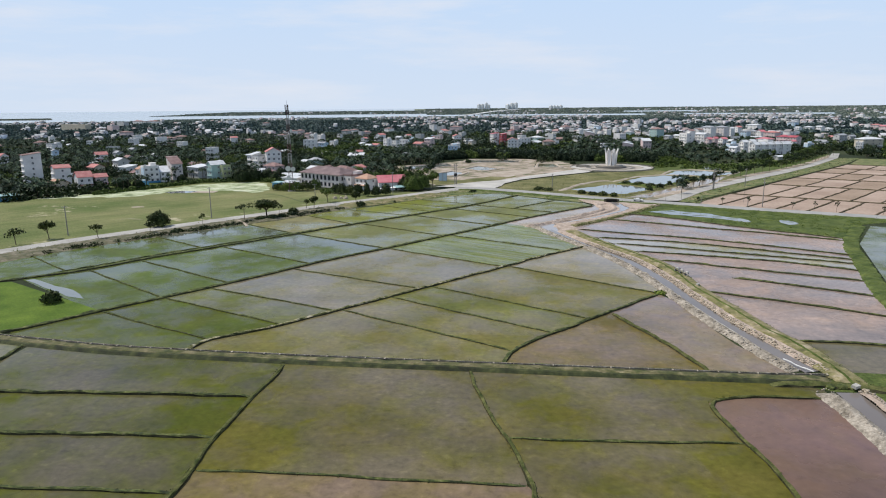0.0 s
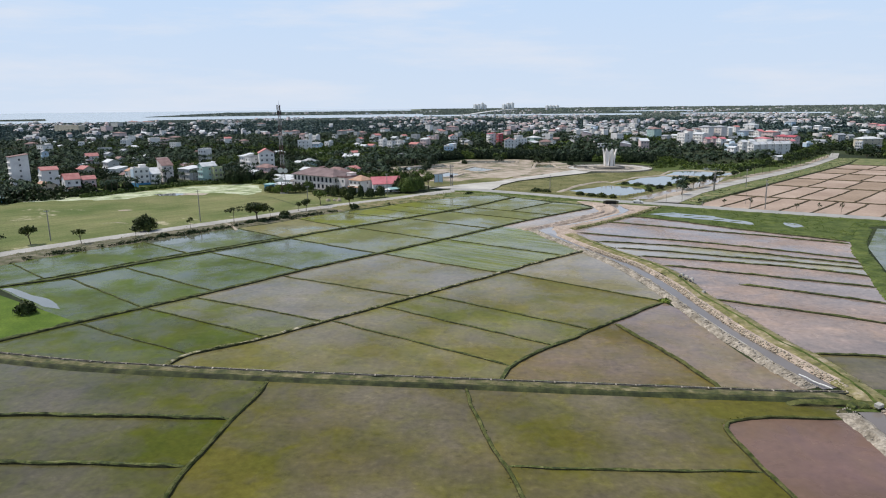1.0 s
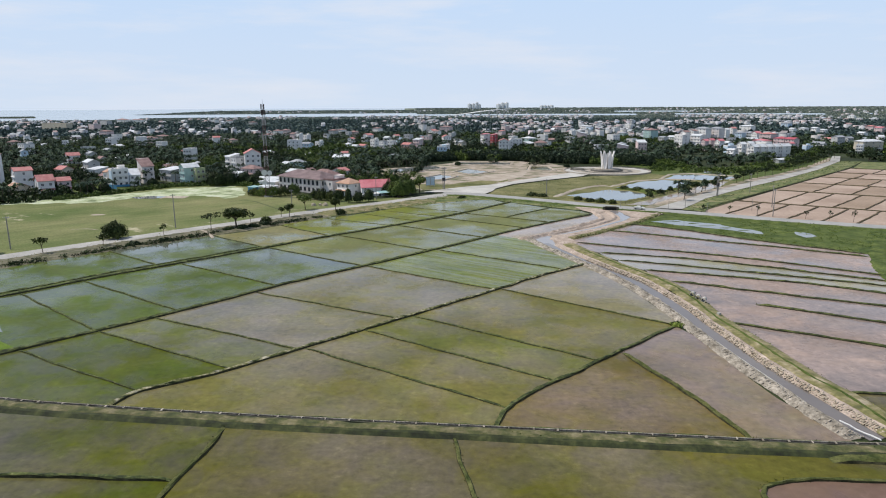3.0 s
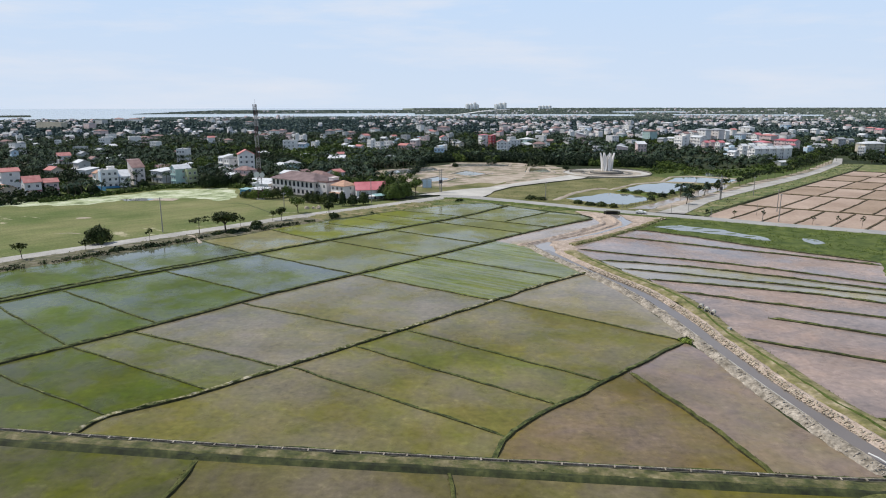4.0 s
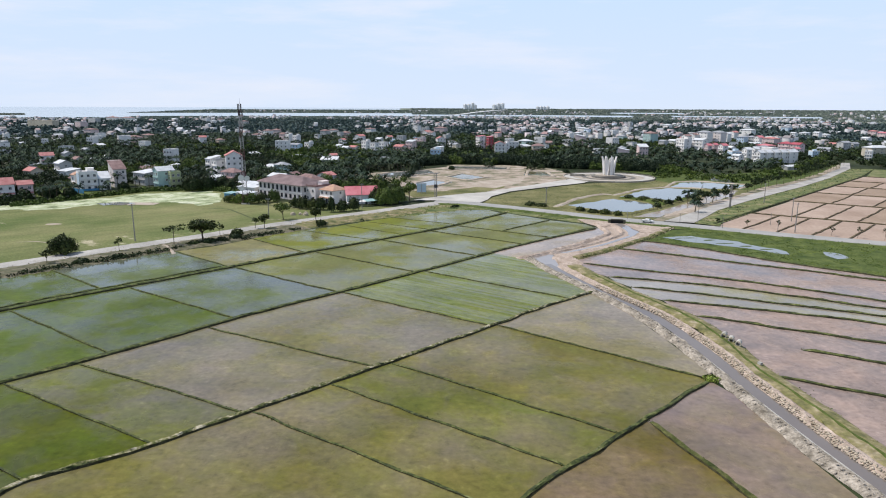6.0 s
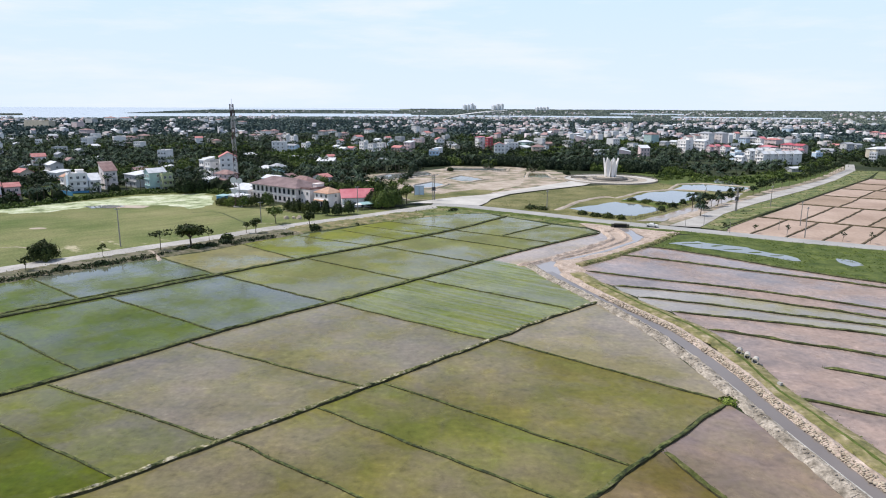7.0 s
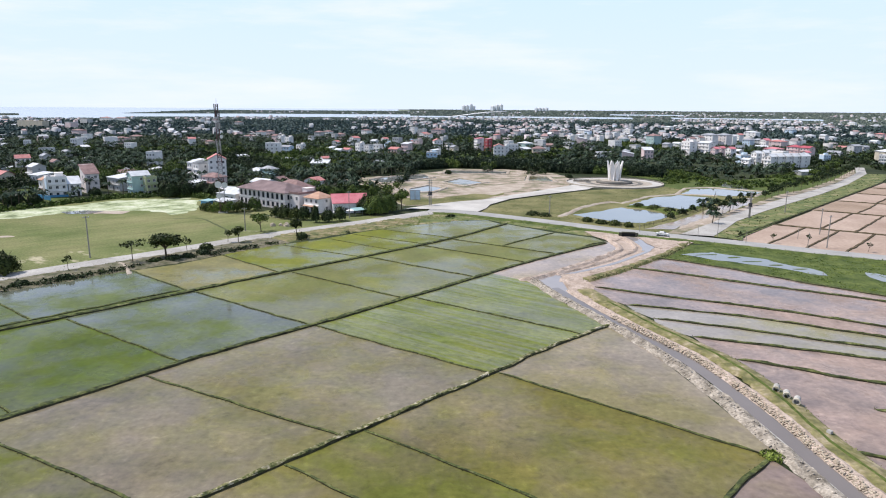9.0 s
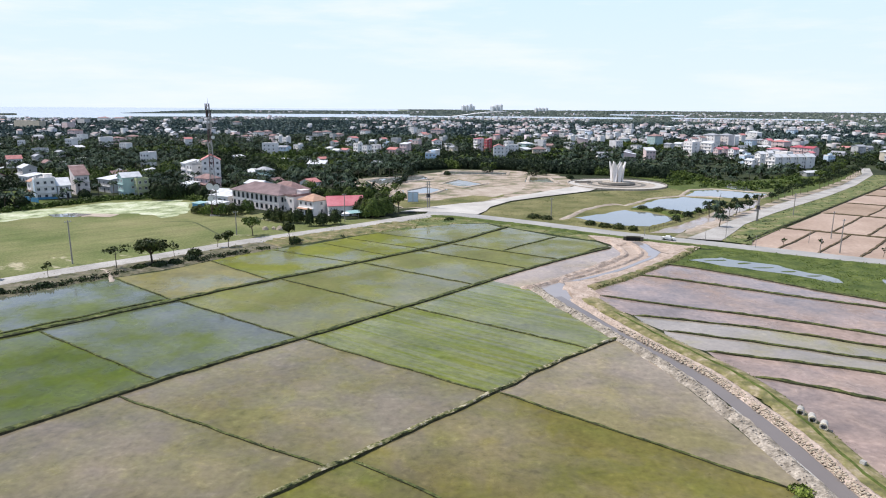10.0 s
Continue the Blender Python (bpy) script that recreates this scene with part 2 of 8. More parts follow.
DITCHSIDE = patchy("trodden_ditch_side", [(0.34, (0.035, 0.045, 0.01)), (0.46, (0.075, 0.08, 0.022)), (0.58, (0.15, 0.13, 0.06)), (0.72, (0.27, 0.23, 0.13))], 0.5)
DIRT = patchy("bare_dirt", [(0.37, (0.11, 0.12, 0.05)), (0.45, (0.22, 0.19, 0.12)), (0.53, (0.36, 0.29, 0.22)), (0.66, (0.5, 0.42, 0.36))], 0.08)
SALMON_B = surface("browner_paddy_mud", (0.25, 0.18, 0.125), (0.38, 0.285, 0.215), 0.05, 0.8, 0.8, 0.3, 0.08, contrast=0.25)
SALMON = surface("bare_paddy_mud", (0.31, 0.225, 0.172), (0.445, 0.34, 0.272), 0.05, 0.8, 0.8, 0.3, 0.08, contrast=0.2)
ROAD = surface("worn_concrete_road", (0.36, 0.34, 0.31), (0.55, 0.53, 0.49), 0.08, 3.0, 0.9, 0.2, 0.02, contrast=0.15)
AVENUE = surface("worn_avenue_concrete", (0.3, 0.285, 0.26), (0.47, 0.45, 0.42), 0.1, 2.0, 0.9, 0.2, 0.02, contrast=0.3)
ASPHALT = surface("pale_asphalt", (0.26, 0.26, 0.25), (0.38, 0.37, 0.35), 0.08, 3.0, 0.9, 0.2, 0.02, contrast=0.15)
CONCRETE = surface("concrete", (0.32, 0.31, 0.28), (0.5, 0.48, 0.44), 0.7, 6.0, 0.9, 0.3, 0.02)
BAGS = surface("sand_bags", (0.3, 0.25, 0.185), (0.54, 0.46, 0.36), 1.0, 5.0, 0.95, 0.4, 0.05, contrast=0.3)
STONE = surface("rubble_stone", (0.24, 0.205, 0.165), (0.52, 0.46, 0.39), 1.2, 6.0, 0.9, 0.4, 0.05)
DARKSTONE = surface("dark_paving_stone", (0.1, 0.095, 0.085), (0.24, 0.225, 0.2), 0.6, 5.0, 0.9, 0.3, 0.03)
P_GREEN = paddy("paddy_green", (0.066, 0.096, 0.011), (0.084, 0.107, 0.015), (0.078, 0.091, 0.034), (0.092, 0.099, 0.041), 0.57, None, 1.0, 0.5)
P_MIRROR = paddy("paddy_open_water", (0.078, 0.1, 0.024), (0.094, 0.115, 0.03), (0.1, 0.11, 0.084), (0.116, 0.122, 0.094), 0.47, None, 1.0, 0.82)
P_DEEP = paddy("paddy_deep_green", (0.06, 0.082, 0.007), (0.08, 0.09, 0.01), (0.08, 0.08, 0.034), (0.092, 0.088, 0.042), 0.6, None, 1.0, 0.5)
P_MID = paddy("paddy_mid", (0.088, 0.102, 0.02), (0.11, 0.112, 0.026), (0.135, 0.122, 0.078), (0.152, 0.13, 0.088), 0.5, None, 1.0, 0.62)
P_ROWS = paddy("paddy_rows", (0.112, 0.14, 0.021), (0.14, 0.155, 0.031), (0.158, 0.163, 0.095), (0.18, 0.178, 0.11), 0.54, 33, 1.0, 0.7)
P_OLIVE = paddy("paddy_olive", (0.088, 0.086, 0.015), (0.108, 0.094, 0.021), (0.12, 0.101, 0.061), (0.136, 0.109, 0.07), 0.5, None, 1.0, 0.4)
P_SOFT = paddy("paddy_soft_olive", (0.114, 0.112, 0.028), (0.138, 0.12, 0.036), (0.156, 0.134, 0.074), (0.178, 0.144, 0.084), 0.52, None, 1.0, 0.46)
P_LEAF = paddy("paddy_olive_green", (0.1, 0.113, 0.023), (0.126, 0.122, 0.03), (0.145, 0.127, 0.06), (0.165, 0.137, 0.069), 0.54, None, 1.0, 0.5)
P_BROWN = paddy("paddy_brown", (0.118, 0.1, 0.026), (0.142, 0.106, 0.034), (0.168, 0.122, 0.08), (0.19, 0.132, 0.09), 0.48, None, 1.0, 0.55)
P_PINK = paddy("paddy_pink_mud", (0.17, 0.14, 0.084), (0.195, 0.145, 0.096), (0.19, 0.143, 0.122), (0.212, 0.155, 0.134), 0.34, None, 0.9, 0.75)
P_LILAC = paddy("paddy_pale_mud", (0.262, 0.2, 0.168), (0.3, 0.222, 0.188), (0.215, 0.17, 0.15), (0.238, 0.184, 0.164), 0.45, None, 1.0, 0.5)
P_WASH = paddy("paddy_washed_mud", (0.175, 0.158, 0.075), (0.205, 0.175, 0.09), (0.22, 0.182, 0.128), (0.245, 0.195, 0.14), 0.42, None, 1.0, 0.7)
P_MAUVE = paddy("paddy_mauve_mud", (0.132, 0.127, 0.052), (0.154, 0.135, 0.06), (0.176, 0.153, 0.105), (0.198, 0.162, 0.116), 0.46, None, 1.0, 0.52)
P_PALE = paddy("paddy_pale_green", (0.126, 0.138, 0.04), (0.15, 0.15, 0.05), (0.145, 0.148, 0.074), (0.165, 0.158, 0.084), 0.58, None, 0.8, 0.34)
P_YELLOW = paddy("paddy_yellow_green", (0.128, 0.145, 0.013), (0.152, 0.155, 0.018), (0.14, 0.14, 0.05), (0.16, 0.15, 0.062), 0.64, None, 0.8, 0.45)
P_DRY = paddy("paddy_dry_stubble", (0.165, 0.155, 0.055), (0.2, 0.175, 0.068), (0.16, 0.155, 0.06), (0.19, 0.17, 0.07), 0.85)
P_GREY = paddy("paddy_grey_mud", (0.22, 0.21, 0.105), (0.25, 0.225, 0.125), (0.27, 0.235, 0.195), (0.3, 0.26, 0.22), 0.4, None, 0.6)
P_SILT = paddy("paddy_pink_silt", (0.26, 0.225, 0.165), (0.3, 0.25, 0.19), (0.3, 0.24, 0.2), (0.34, 0.27, 0.225), 0.5, None, 0.9, 0.35)
P_PLUM = paddy("paddy_plum_mud", (0.145, 0.096, 0.068), (0.16, 0.1, 0.076), (0.14, 0.086, 0.076), (0.156, 0.094, 0.084), 0.36, None, 0.5, 0.8)
P_DARK = paddy("paddy_dark", (0.062, 0.075, 0.009), (0.08, 0.083, 0.012), (0.095, 0.084, 0.049), (0.11, 0.092, 0.058), 0.52, None, 1.0, 0.42)
# pond and pale water: base colour raised to imitate the reflected sky
POND = water("pond_water", (0.2, 0.212, 0.2))
PALEWATER = water("sky_pale_water", (0.29, 0.265, 0.255), 0.08)
CANAL = water("canal_water", (0.19, 0.165, 0.15), 0.12)
SEA = water("sea_water", (0.4, 0.45, 0.48), 0.2, 0.03)
PALM = leafy("palm_fronds", (0.008, 0.018, 0.012), (0.1, 0.142, 0.088), 0.5)
LEAF = leafy("broad_leaves", (0.006, 0.012, 0.005), (0.05, 0.076, 0.028))
LEAFB = leafy("bright_leaves", (0.03, 0.052, 0.012), (0.115, 0.16, 0.036))
LEAFM = leafy("roadside_leaves", (0.01, 0.02, 0.005), (0.07, 0.088, 0.026))
SHADELEAF = leafy("shaded_undergrowth", (0.003, 0.007, 0.002), (0.028, 0.046, 0.013))
CASU = leafy("casuarina_needles", (0.01, 0.02, 0.011), (0.038, 0.058, 0.03))
# next two paler and bluer than near leaves: haze put into the colour
HAZYWOOD = leafy("hazy_far_leaves", (0.038, 0.062, 0.066), (0.105, 0.145, 0.135))
HAZYHORIZON = leafy("hazy_horizon_leaves", (0.14, 0.17, 0.15), (0.24, 0.265, 0.235))
BANKLEAF = leafy("bank_grass_blades", (0.05, 0.066, 0.016), (0.15, 0.16, 0.045), 0.7)
BLADES = leafy("verge_blades", (0.075, 0.115, 0.022), (0.2, 0.25, 0.06), 0.7)
GRASSY = leafy("grass_blades", (0.09, 0.12, 0.03), (0.26, 0.26, 0.09), 0.7)
BARK = surface("bark", (0.07, 0.055, 0.04), (0.17, 0.14, 0.1), 1.5, 9.0, 0.95, 0.5, 0.03)
POLE = surface("pole_concrete", (0.22, 0.2, 0.18), (0.36, 0.34, 0.31), 0.8, 6.0, 0.9, 0.2, 0.02)
STEEL = plain("galvanised_steel", (0.35, 0.36, 0.37), 0.45, 0.8)
REDP = plain("red_paint", (0.4, 0.06, 0.05), 0.6)
MASTR = plain("faded_dark_red_paint", (0.15, 0.08, 0.08), 0.7)
WHITEP = plain("white_paint", (0.75, 0.74, 0.72), 0.5)
MASTW = plain("weathered_white_paint", (0.42, 0.4, 0.4), 0.6)
DARK = plain("dark_metal", (0.05, 0.05, 0.055), 0.5)
GLASS = plain("dark_window_glass", (0.03, 0.035, 0.045), 0.12)
BLACKR = plain("rubber", (0.025, 0.025, 0.025), 0.8)
W_WHITE = plain("white_render", (0.88, 0.85, 0.82), 0.85, 0, 0.25, 0.22)
W_CREAM = plain("cream_render", (0.6, 0.54, 0.43), 0.85, 0, 0.25, 0.25)
W_GREY = plain("grey_render", (0.55, 0.55, 0.54), 0.85, 0, 0.25, 0.3)
W_BLUE = plain("pale_blue_render", (0.56, 0.69, 0.8), 0.85, 0, 0.25, 0.2)
W_TEAL = plain("pale_teal_render", (0.42, 0.57, 0.55), 0.85, 0, 0.25, 0.25)
W_PINK = plain("pink_render", (0.72, 0.57, 0.55), 0.85, 0, 0.25, 0.2)
T_RED = surface("red_tiles", (0.42, 0.16, 0.15), (0.56, 0.27, 0.25), 0.5, 5.0, 0.8, 0.4, 0.05)
T_ORANGE = surface("orange_tiles", (0.4, 0.23, 0.16), (0.52, 0.34, 0.25), 0.5, 5.0, 0.8, 0.4, 0.05)
T_ROSE = surface("weathered_rose_tiles", (0.2, 0.125, 0.115), (0.36, 0.245, 0.23), 0.3, 3.5, 0.85, 0.4, 0.05, contrast=0.35)
T_MAUVE = surface("weathered_mauve_tiles", (0.15, 0.11, 0.11), (0.27, 0.2, 0.2), 0.3, 3.5, 0.85, 0.4, 0.05, contrast=0.35)
T_PINKRED = surface("pink_red_metal_roof", (0.5, 0.14, 0.16), (0.62, 0.24, 0.26), 0.3, 4.0, 0.5, 0.2, 0.03)
T_METAL = surface("pale_metal_roof", (0.5, 0.51, 0.52), (0.72, 0.73, 0.74), 0.3, 4.0, 0.45, 0.2, 0.03)
T_GREY = surface("grey_metal_roof", (0.24, 0.25, 0.27), (0.42, 0.43, 0.45), 0.3, 4.0, 0.5, 0.2, 0.03)
T_TEAL = surface("teal_metal_roof", (0.2, 0.36, 0.36), (0.34, 0.5, 0.5), 0.3, 4.0, 0.5, 0.2, 0.03)
T_DEEPRED = surface("deep_red_roof", (0.34, 0.07, 0.09), (0.48, 0.12, 0.14), 0.3, 4.0, 0.5, 0.2, 0.03)
REDWALL = plain("red_render", (0.42, 0.09, 0.1), 0.8, 0, 0.25, 0.2)
W_PALE = plain("pale_rose_render", (0.8, 0.73, 0.7), 0.85, 0, 0.25, 0.22)
W_LIME = plain("yellow_green_render", (0.42, 0.46, 0.28), 0.85, 0, 0.25, 0.25)
BLUEP = plain("blue_sheet", (0.1, 0.3, 0.5), 0.6)

# ---------------------------------------------------------------- mesh helpers
EARTH_C, RISE0, RISE1, RISE_Z = (0.0, 100.0), 2200.0, 4800.0, 30.0


def land(x, y):
    """Height of the land: flat, with a slow rise far out."""
    r = math.hypot(x - EARTH_C[0], y - EARTH_C[1])
    k = max(0.0, (r - RISE0) / (RISE1 - RISE0))
    return RISE_Z * k * k


class Geo:
    def __init__(self):
        self.v, self.f = [], []

    def add(self, vs, fs):
        n = len(self.v)
        self.v.extend(vs)
        self.f.extend([tuple(i + n for i in f) for f in fs])
        return self

    def box(self, x0, y0, z0, x1, y1, z1):
        return self.add([(x0, y0, z0), (x1, y0, z0), (x1, y1, z0), (x0, y1, z0), (x0, y0, z1), (x1, y0, z1), (x1, y1, z1), (x0, y1, z1)],
                        [(0, 3, 2, 1), (4, 5, 6, 7), (0, 1, 5, 4), (1, 2, 6, 5), (2, 3, 7, 6), (3, 0, 4, 7)])

    def tube(self, a, b, r0, r1, n=6):
        a, b = Vector(a), Vector(b)
        d = (b - a).normalized()
        u = d.orthogonal().normalized()
        w = d.cross(u)
        vs = []
        for p, r in ((a, r0), (b, r1)):
            for k in range(n):
                q = p + (u * math.cos(2 * math.pi * k / n) + w * math.sin(2 * math.pi * k / n)) * r
                vs.append(tuple(q))
        fs = [(k, (k + 1) % n, n + (k + 1) % n, n + k) for k in range(n)]
        fs += [tuple(range(n - 1, -1, -1)), tuple(range(n, 2 * n))]
        return self.add(vs, fs)


def mesh_of(name, geo, mat, smooth=False):
    me = bpy.data.meshes.new(name)
    me.from_pydata(geo.v, [], geo.f)
    me.materials.append(mat)
    if smooth:
        me.shade_smooth()
    return me


def part(name, geo, mat, parent, label="", smooth=False):
    ob = new(name, mesh_of(name, geo, mat, smooth))
    ob.parent = parent
    return tagged(ob, label)


def thing(name, geo, mat, label, category, group="", kind="", smooth=False, at=None):
    ob = new(name, mesh_of(name, geo, mat, smooth) if geo else None)
    if at is not None:
        ob.matrix_world = at
    return tagged(ob, label, category, group, kind)


def arrays(name, verts, faces, mat, label, category, parent=None):
    """One joined mesh of many small pieces, from numpy arrays; all faces have the same count of corners."""
    me = bpy.data.meshes.new(name)
    verts, faces = np.asarray(verts, dtype=np.float32), np.asarray(faces, dtype=np.int32)
    k = faces.shape[1]
    me.vertices.add(len(verts))
    me.vertices.foreach_set("co", verts.ravel())
    me.loops.add(faces.size)
    me.loops.foreach_set("vertex_index", faces.ravel())
    me.polygons.add(len(faces))
    me.polygons.foreach_set("loop_start", np.arange(0, faces.size, k, dtype=np.int32))
    me.update(calc_edges=True)
    me.materials.append(mat)
    ob = new(name, me)
    if parent is not None:
        ob.parent = parent
        ob["kind"] = "stuff"
        return ob
    return tagged(ob, label, category, kind="stuff")


def resample(pts, step):
    out = [Vector(pts[0][:2])]
    for a, b in zip(pts, pts[1:]):
        a, b = Vector(a[:2]), Vector(b[:2])
        n = max(1, round((b - a).length / step))
        out += [a.lerp(b, (k + 1) / n) for k in range(n)]
    return out


def smooth_line(pts, rounds=2):
    """Rounds the corners of a line by cutting them."""
    for _ in range(rounds):
        out = [pts[0]]
        for a, b in zip(pts, pts[1:]):
            out += [(a[0] * 0.75 + b[0] * 0.25, a[1] * 0.75 + b[1] * 0.25), (a[0] * 0.25 + b[0] * 0.75, a[1] * 0.25 + b[1] * 0.75)]
        out.append(pts[-1])
        pts = out
    return pts


def sides(line):
    """Points with their unit normals (to the left of the way)."""
    out = []
    for k, p in enumerate(line):
        d = line[min(k + 1, len(line) - 1)] - line[max(k - 1, 0)]
        d = d.normalized() if d.length > 1e-6 else Vector((1, 0))
        out.append((p, Vector((-d.y, d.x))))
    return out


def ridge(pts, profile, step=1.2, jit=0.12, zjit=0.15, base=0.0):
    """A long earth bank: profile is a list of (offset, height), pushed about by noise."""
    geo = Geo()
    line = resample(pts, step)
    n = len(profile)
    last = len(line) - 1
    for i, (p, nn) in enumerate(sides(line)):
        low = 1.0 if jit < 0.1 else min(1.0, 0.05 + min(i, last - i) * 0.4)
        wob = noise.noise((p.x * 0.15, p.y * 0.15, 3.1)) * jit * 2
        for j, (o, h) in enumerate(profile):
            s = 1 + jit * noise.noise((p.x * 0.6, p.y * 0.6, j * 7.3)) * 1.6
            q = p + nn * (o * s + wob)
            z = base + h * low * (1 + zjit * 2 * noise.noise((p.x * 0.5, p.y * 0.5, 20 + j * 3.7)))
            geo.v.append((q.x, q.y, z))
    for k in range(len(line) - 1):
        for j in range(n - 1):
            a = k * n + j
            geo.f.append((a, a + n, a + n + 1, a + 1))
    return geo


def strip(pts, half_l, half_r, z, step=6.0):
    geo = Geo()
    line = resample(pts, step)
    for p, nn in sides(line):
        a, b = p + nn * half_l, p - nn * half_r
        geo.v += [(a.x, a.y, z), (b.x, b.y, z)]
    for k in range(len(line) - 1):
        geo.f.append((2 * k + 1, 2 * k + 3, 2 * k + 2, 2 * k))
    return geo


def sheet(name, poly, z, mat, label, category, group="", kind="structure"):
    bm = bmesh.new()
    f = bm.faces.new([bm.verts.new((p[0], p[1], z)) for p in poly])
    f.normal_update()
    if f.normal.z < 0:
        f.normal_flip()
    bmesh.ops.triangulate(bm, faces=bm.faces[:])
    me = bpy.data.meshes.new(name)
    bm.to_mesh(me)
    bm.free()
    me.materials.append(mat)
    return tagged(new(name, me), label, category, group, kind)


def wobble(poly, amp, step=3.0):
    """A natural outline: the polygon's edge, pushed about by noise."""
    pts = resample(list(poly) + [poly[0]], step)[:-1]
    return [(p.x + amp * noise.noise((p.x * 0.13, p.y * 0.13, 5.0)) * 2, p.y + amp * noise.noise((p.x * 0.13, p.y * 0.13, 9.0)) * 2) for p in pts]


def along(line, p):
    """How far along a line the point nearest to p lies."""
    best, run = (1e9, 0.0), 0.0
    q = Vector(p)
    for a, b in zip(line, line[1:]):
        a, b = Vector(a), Vector(b)
        d = b - a
        t = min(1, max(0, (q - a).dot(d) / d.length_squared))
        best = min(best, ((a + d * t - q).length, run + t * d.length))
        run += d.length
    return best[1]


def cut(line, p, q):
    """The corners of a line that lie between two points, in order from p to q."""
    sp, sq = along(line, p), along(line, q)
    run, out = 0.0, []
    for k, a in enumerate(line):
        if k:
            run += (Vector(a) - Vector(line[k - 1])).length
        if min(sp, sq) + 0.5 < run < max(sp, sq) - 0.5:
            out.append(a)
    return out if sp <= sq else out[::-1]


def meet(line, a, b):
    """Where the straight line through a and b crosses a bent line, nearest to a."""
    a, b = Vector(a), Vector(b)
    best = None
    d = b - a
    for p, q in zip(line, line[1:]):
        p, q = Vector(p), Vector(q)
        e = q - p
        den = d.x * e.y - d.y * e.x
        if abs(den) < 1e-9:
            continue
        w = p - a
        t, u = (w.x * e.y - w.y * e.x) / den, (w.x * d.y - w.y * d.x) / den
        if -0.02 <= u <= 1.02 and (best is None or abs(t) < abs(best)):
            best = t
    return tuple(a + d * best) if best is not None else tuple(a)


def crossings(upper, lower, pairs):
    return [(meet(upper, u, l), meet(lower, l, u)) for u, l in pairs]


def offset(line, d):
    return [tuple(p + n * d) for p, n in sides([Vector(q) for q in line])]


# ---------------------------------------------------------------- the land
def make_ground():
    geo = Geo()
    rings = [0, 60, 120, 200, 300, 420, 560, 740, 960, 1240, 1560, 1900, 2200, 2500, 2800, 3100, 3400, 3700, 4000, 4300, 4600, 4820]
    n = 96
    for r in rings:
        for k in range(n):
            a = 2 * math.pi * k / n
            x, y = EARTH_C[0] + r * math.sin(a), EARTH_C[1] + r * math.cos(a)
            geo.v.append((x, y, land(x, y) if r > 0 else 0.0))
    for i in range(len(rings) - 1):
        for k in range(n):
            a, b = i * n + k, i * n + (k + 1) % n
            geo.f.append((a, a + n, b + n, b) if i else (a, a + n, b + n))
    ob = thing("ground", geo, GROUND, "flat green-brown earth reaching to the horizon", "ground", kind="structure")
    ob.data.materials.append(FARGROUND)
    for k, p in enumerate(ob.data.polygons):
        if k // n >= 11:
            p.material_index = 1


make_ground()

# lines of the field plan
PATHWAY = [(-150, 116), (-115, 110), (-90, 105.6), (-72.4, 102.4), (-55.5, 101), (-36.5, 99.6), (-7.9, 98.2), (13.2, 97.2), (32, 96.4), (45.5, 95.7), (56.4, 95.8), (64, 93.5), (90, 91), (130, 88)]
L1 = [(-57, 101.5), (-55.5, 108), (-51.5, 111), (-43.8, 117.4), (-39, 123.3), (-33.2, 129.5), (-23.6, 140.2), (-14.5, 150.4), (-5.2, 160.8), (3.9, 170.8), (16.3, 186), (30.8, 200)]
L2 = [(-103, 107.5), (-98.3, 111.1), (-93.1, 117.9), (-87.4, 125.6), (-79.6, 135.2), (-68.6, 149), (-58, 163.6), (-51.6, 172.8), (-44.7, 181.6), (-33.9, 194), (-16.3, 215.4), (-1, 234.8), (9, 248), (29.5, 271.5), (46, 288.5)]
L3 = [(-150, 135), (-130.2, 148.7), (-120, 156.9), (-113.9, 162.9), (-105, 176.7), (-88, 196.5), (-70.8, 217.2), (-54.7, 237), (-43.2, 249.2), (-32.7, 261.2), (-6.9, 291.6), (13, 324)]
ROAD_A = [(-252, 34), (-207, 100), (-172, 158), (-156, 186), (-148, 198.5), (-140.3, 209), (-129.3, 222.2), (-119.6, 234.2), (-109.6, 246.6), (-97.8, 260), (-86.8, 275), (-75.2, 289.5), (-59.5, 305.8), (-45, 320.5), (-33, 334.5), (-22, 347), (-14, 353)]
ROAD_A2 = [(-21, 354), (-8, 352.5), (2.4, 347), (24.9, 333), (44.8, 319), (61.4, 308.5), (78.6, 299.4), (91.5, 292.4), (110, 281.5), (126, 273.5), (200, 238), (320, 182)]
EDGE_A = [(-230, 40), (-190, 112), (-150, 170), (-131.2, 196.6), (-120.5, 210.6), (-111.5, 221.3), (-98.5, 234.8), (-86.5, 245.5), (-78.5, 258), (-71, 271), (-54.5, 284.5), (-41.5, 301), (-26, 315), (-9, 328), (5, 332)]
BERM_L = [(16, 236.6), (20.8, 221), (23.9, 214), (27.8, 204.6), (31, 197), (33.3, 191), (35.1, 186), (36.7, 181), (38.2, 175.4), (39.6, 168.5), (41.3, 160), (42.2, 154), (42.8, 149), (43.5, 143), (44.8, 133), (46, 126), (47.3, 118), (48.5, 113), (49.4, 108), (50.5, 102.7), (51.9, 98.8)]
STREAM = [(20.9, 228), (23.5, 221), (26.4, 214), (30, 204.6), (33, 197), (35.5, 191), (37.7, 186), (39.8, 181), (41.4, 175.4), (42.8, 168.5), (44.3, 160), (45.1, 154), (45.6, 149), (46.2, 143), (47.6, 133), (48.6, 126), (50.1, 118), (51.3, 113), (52.4, 108), (53.5, 102.7), (54.8, 98.8)]
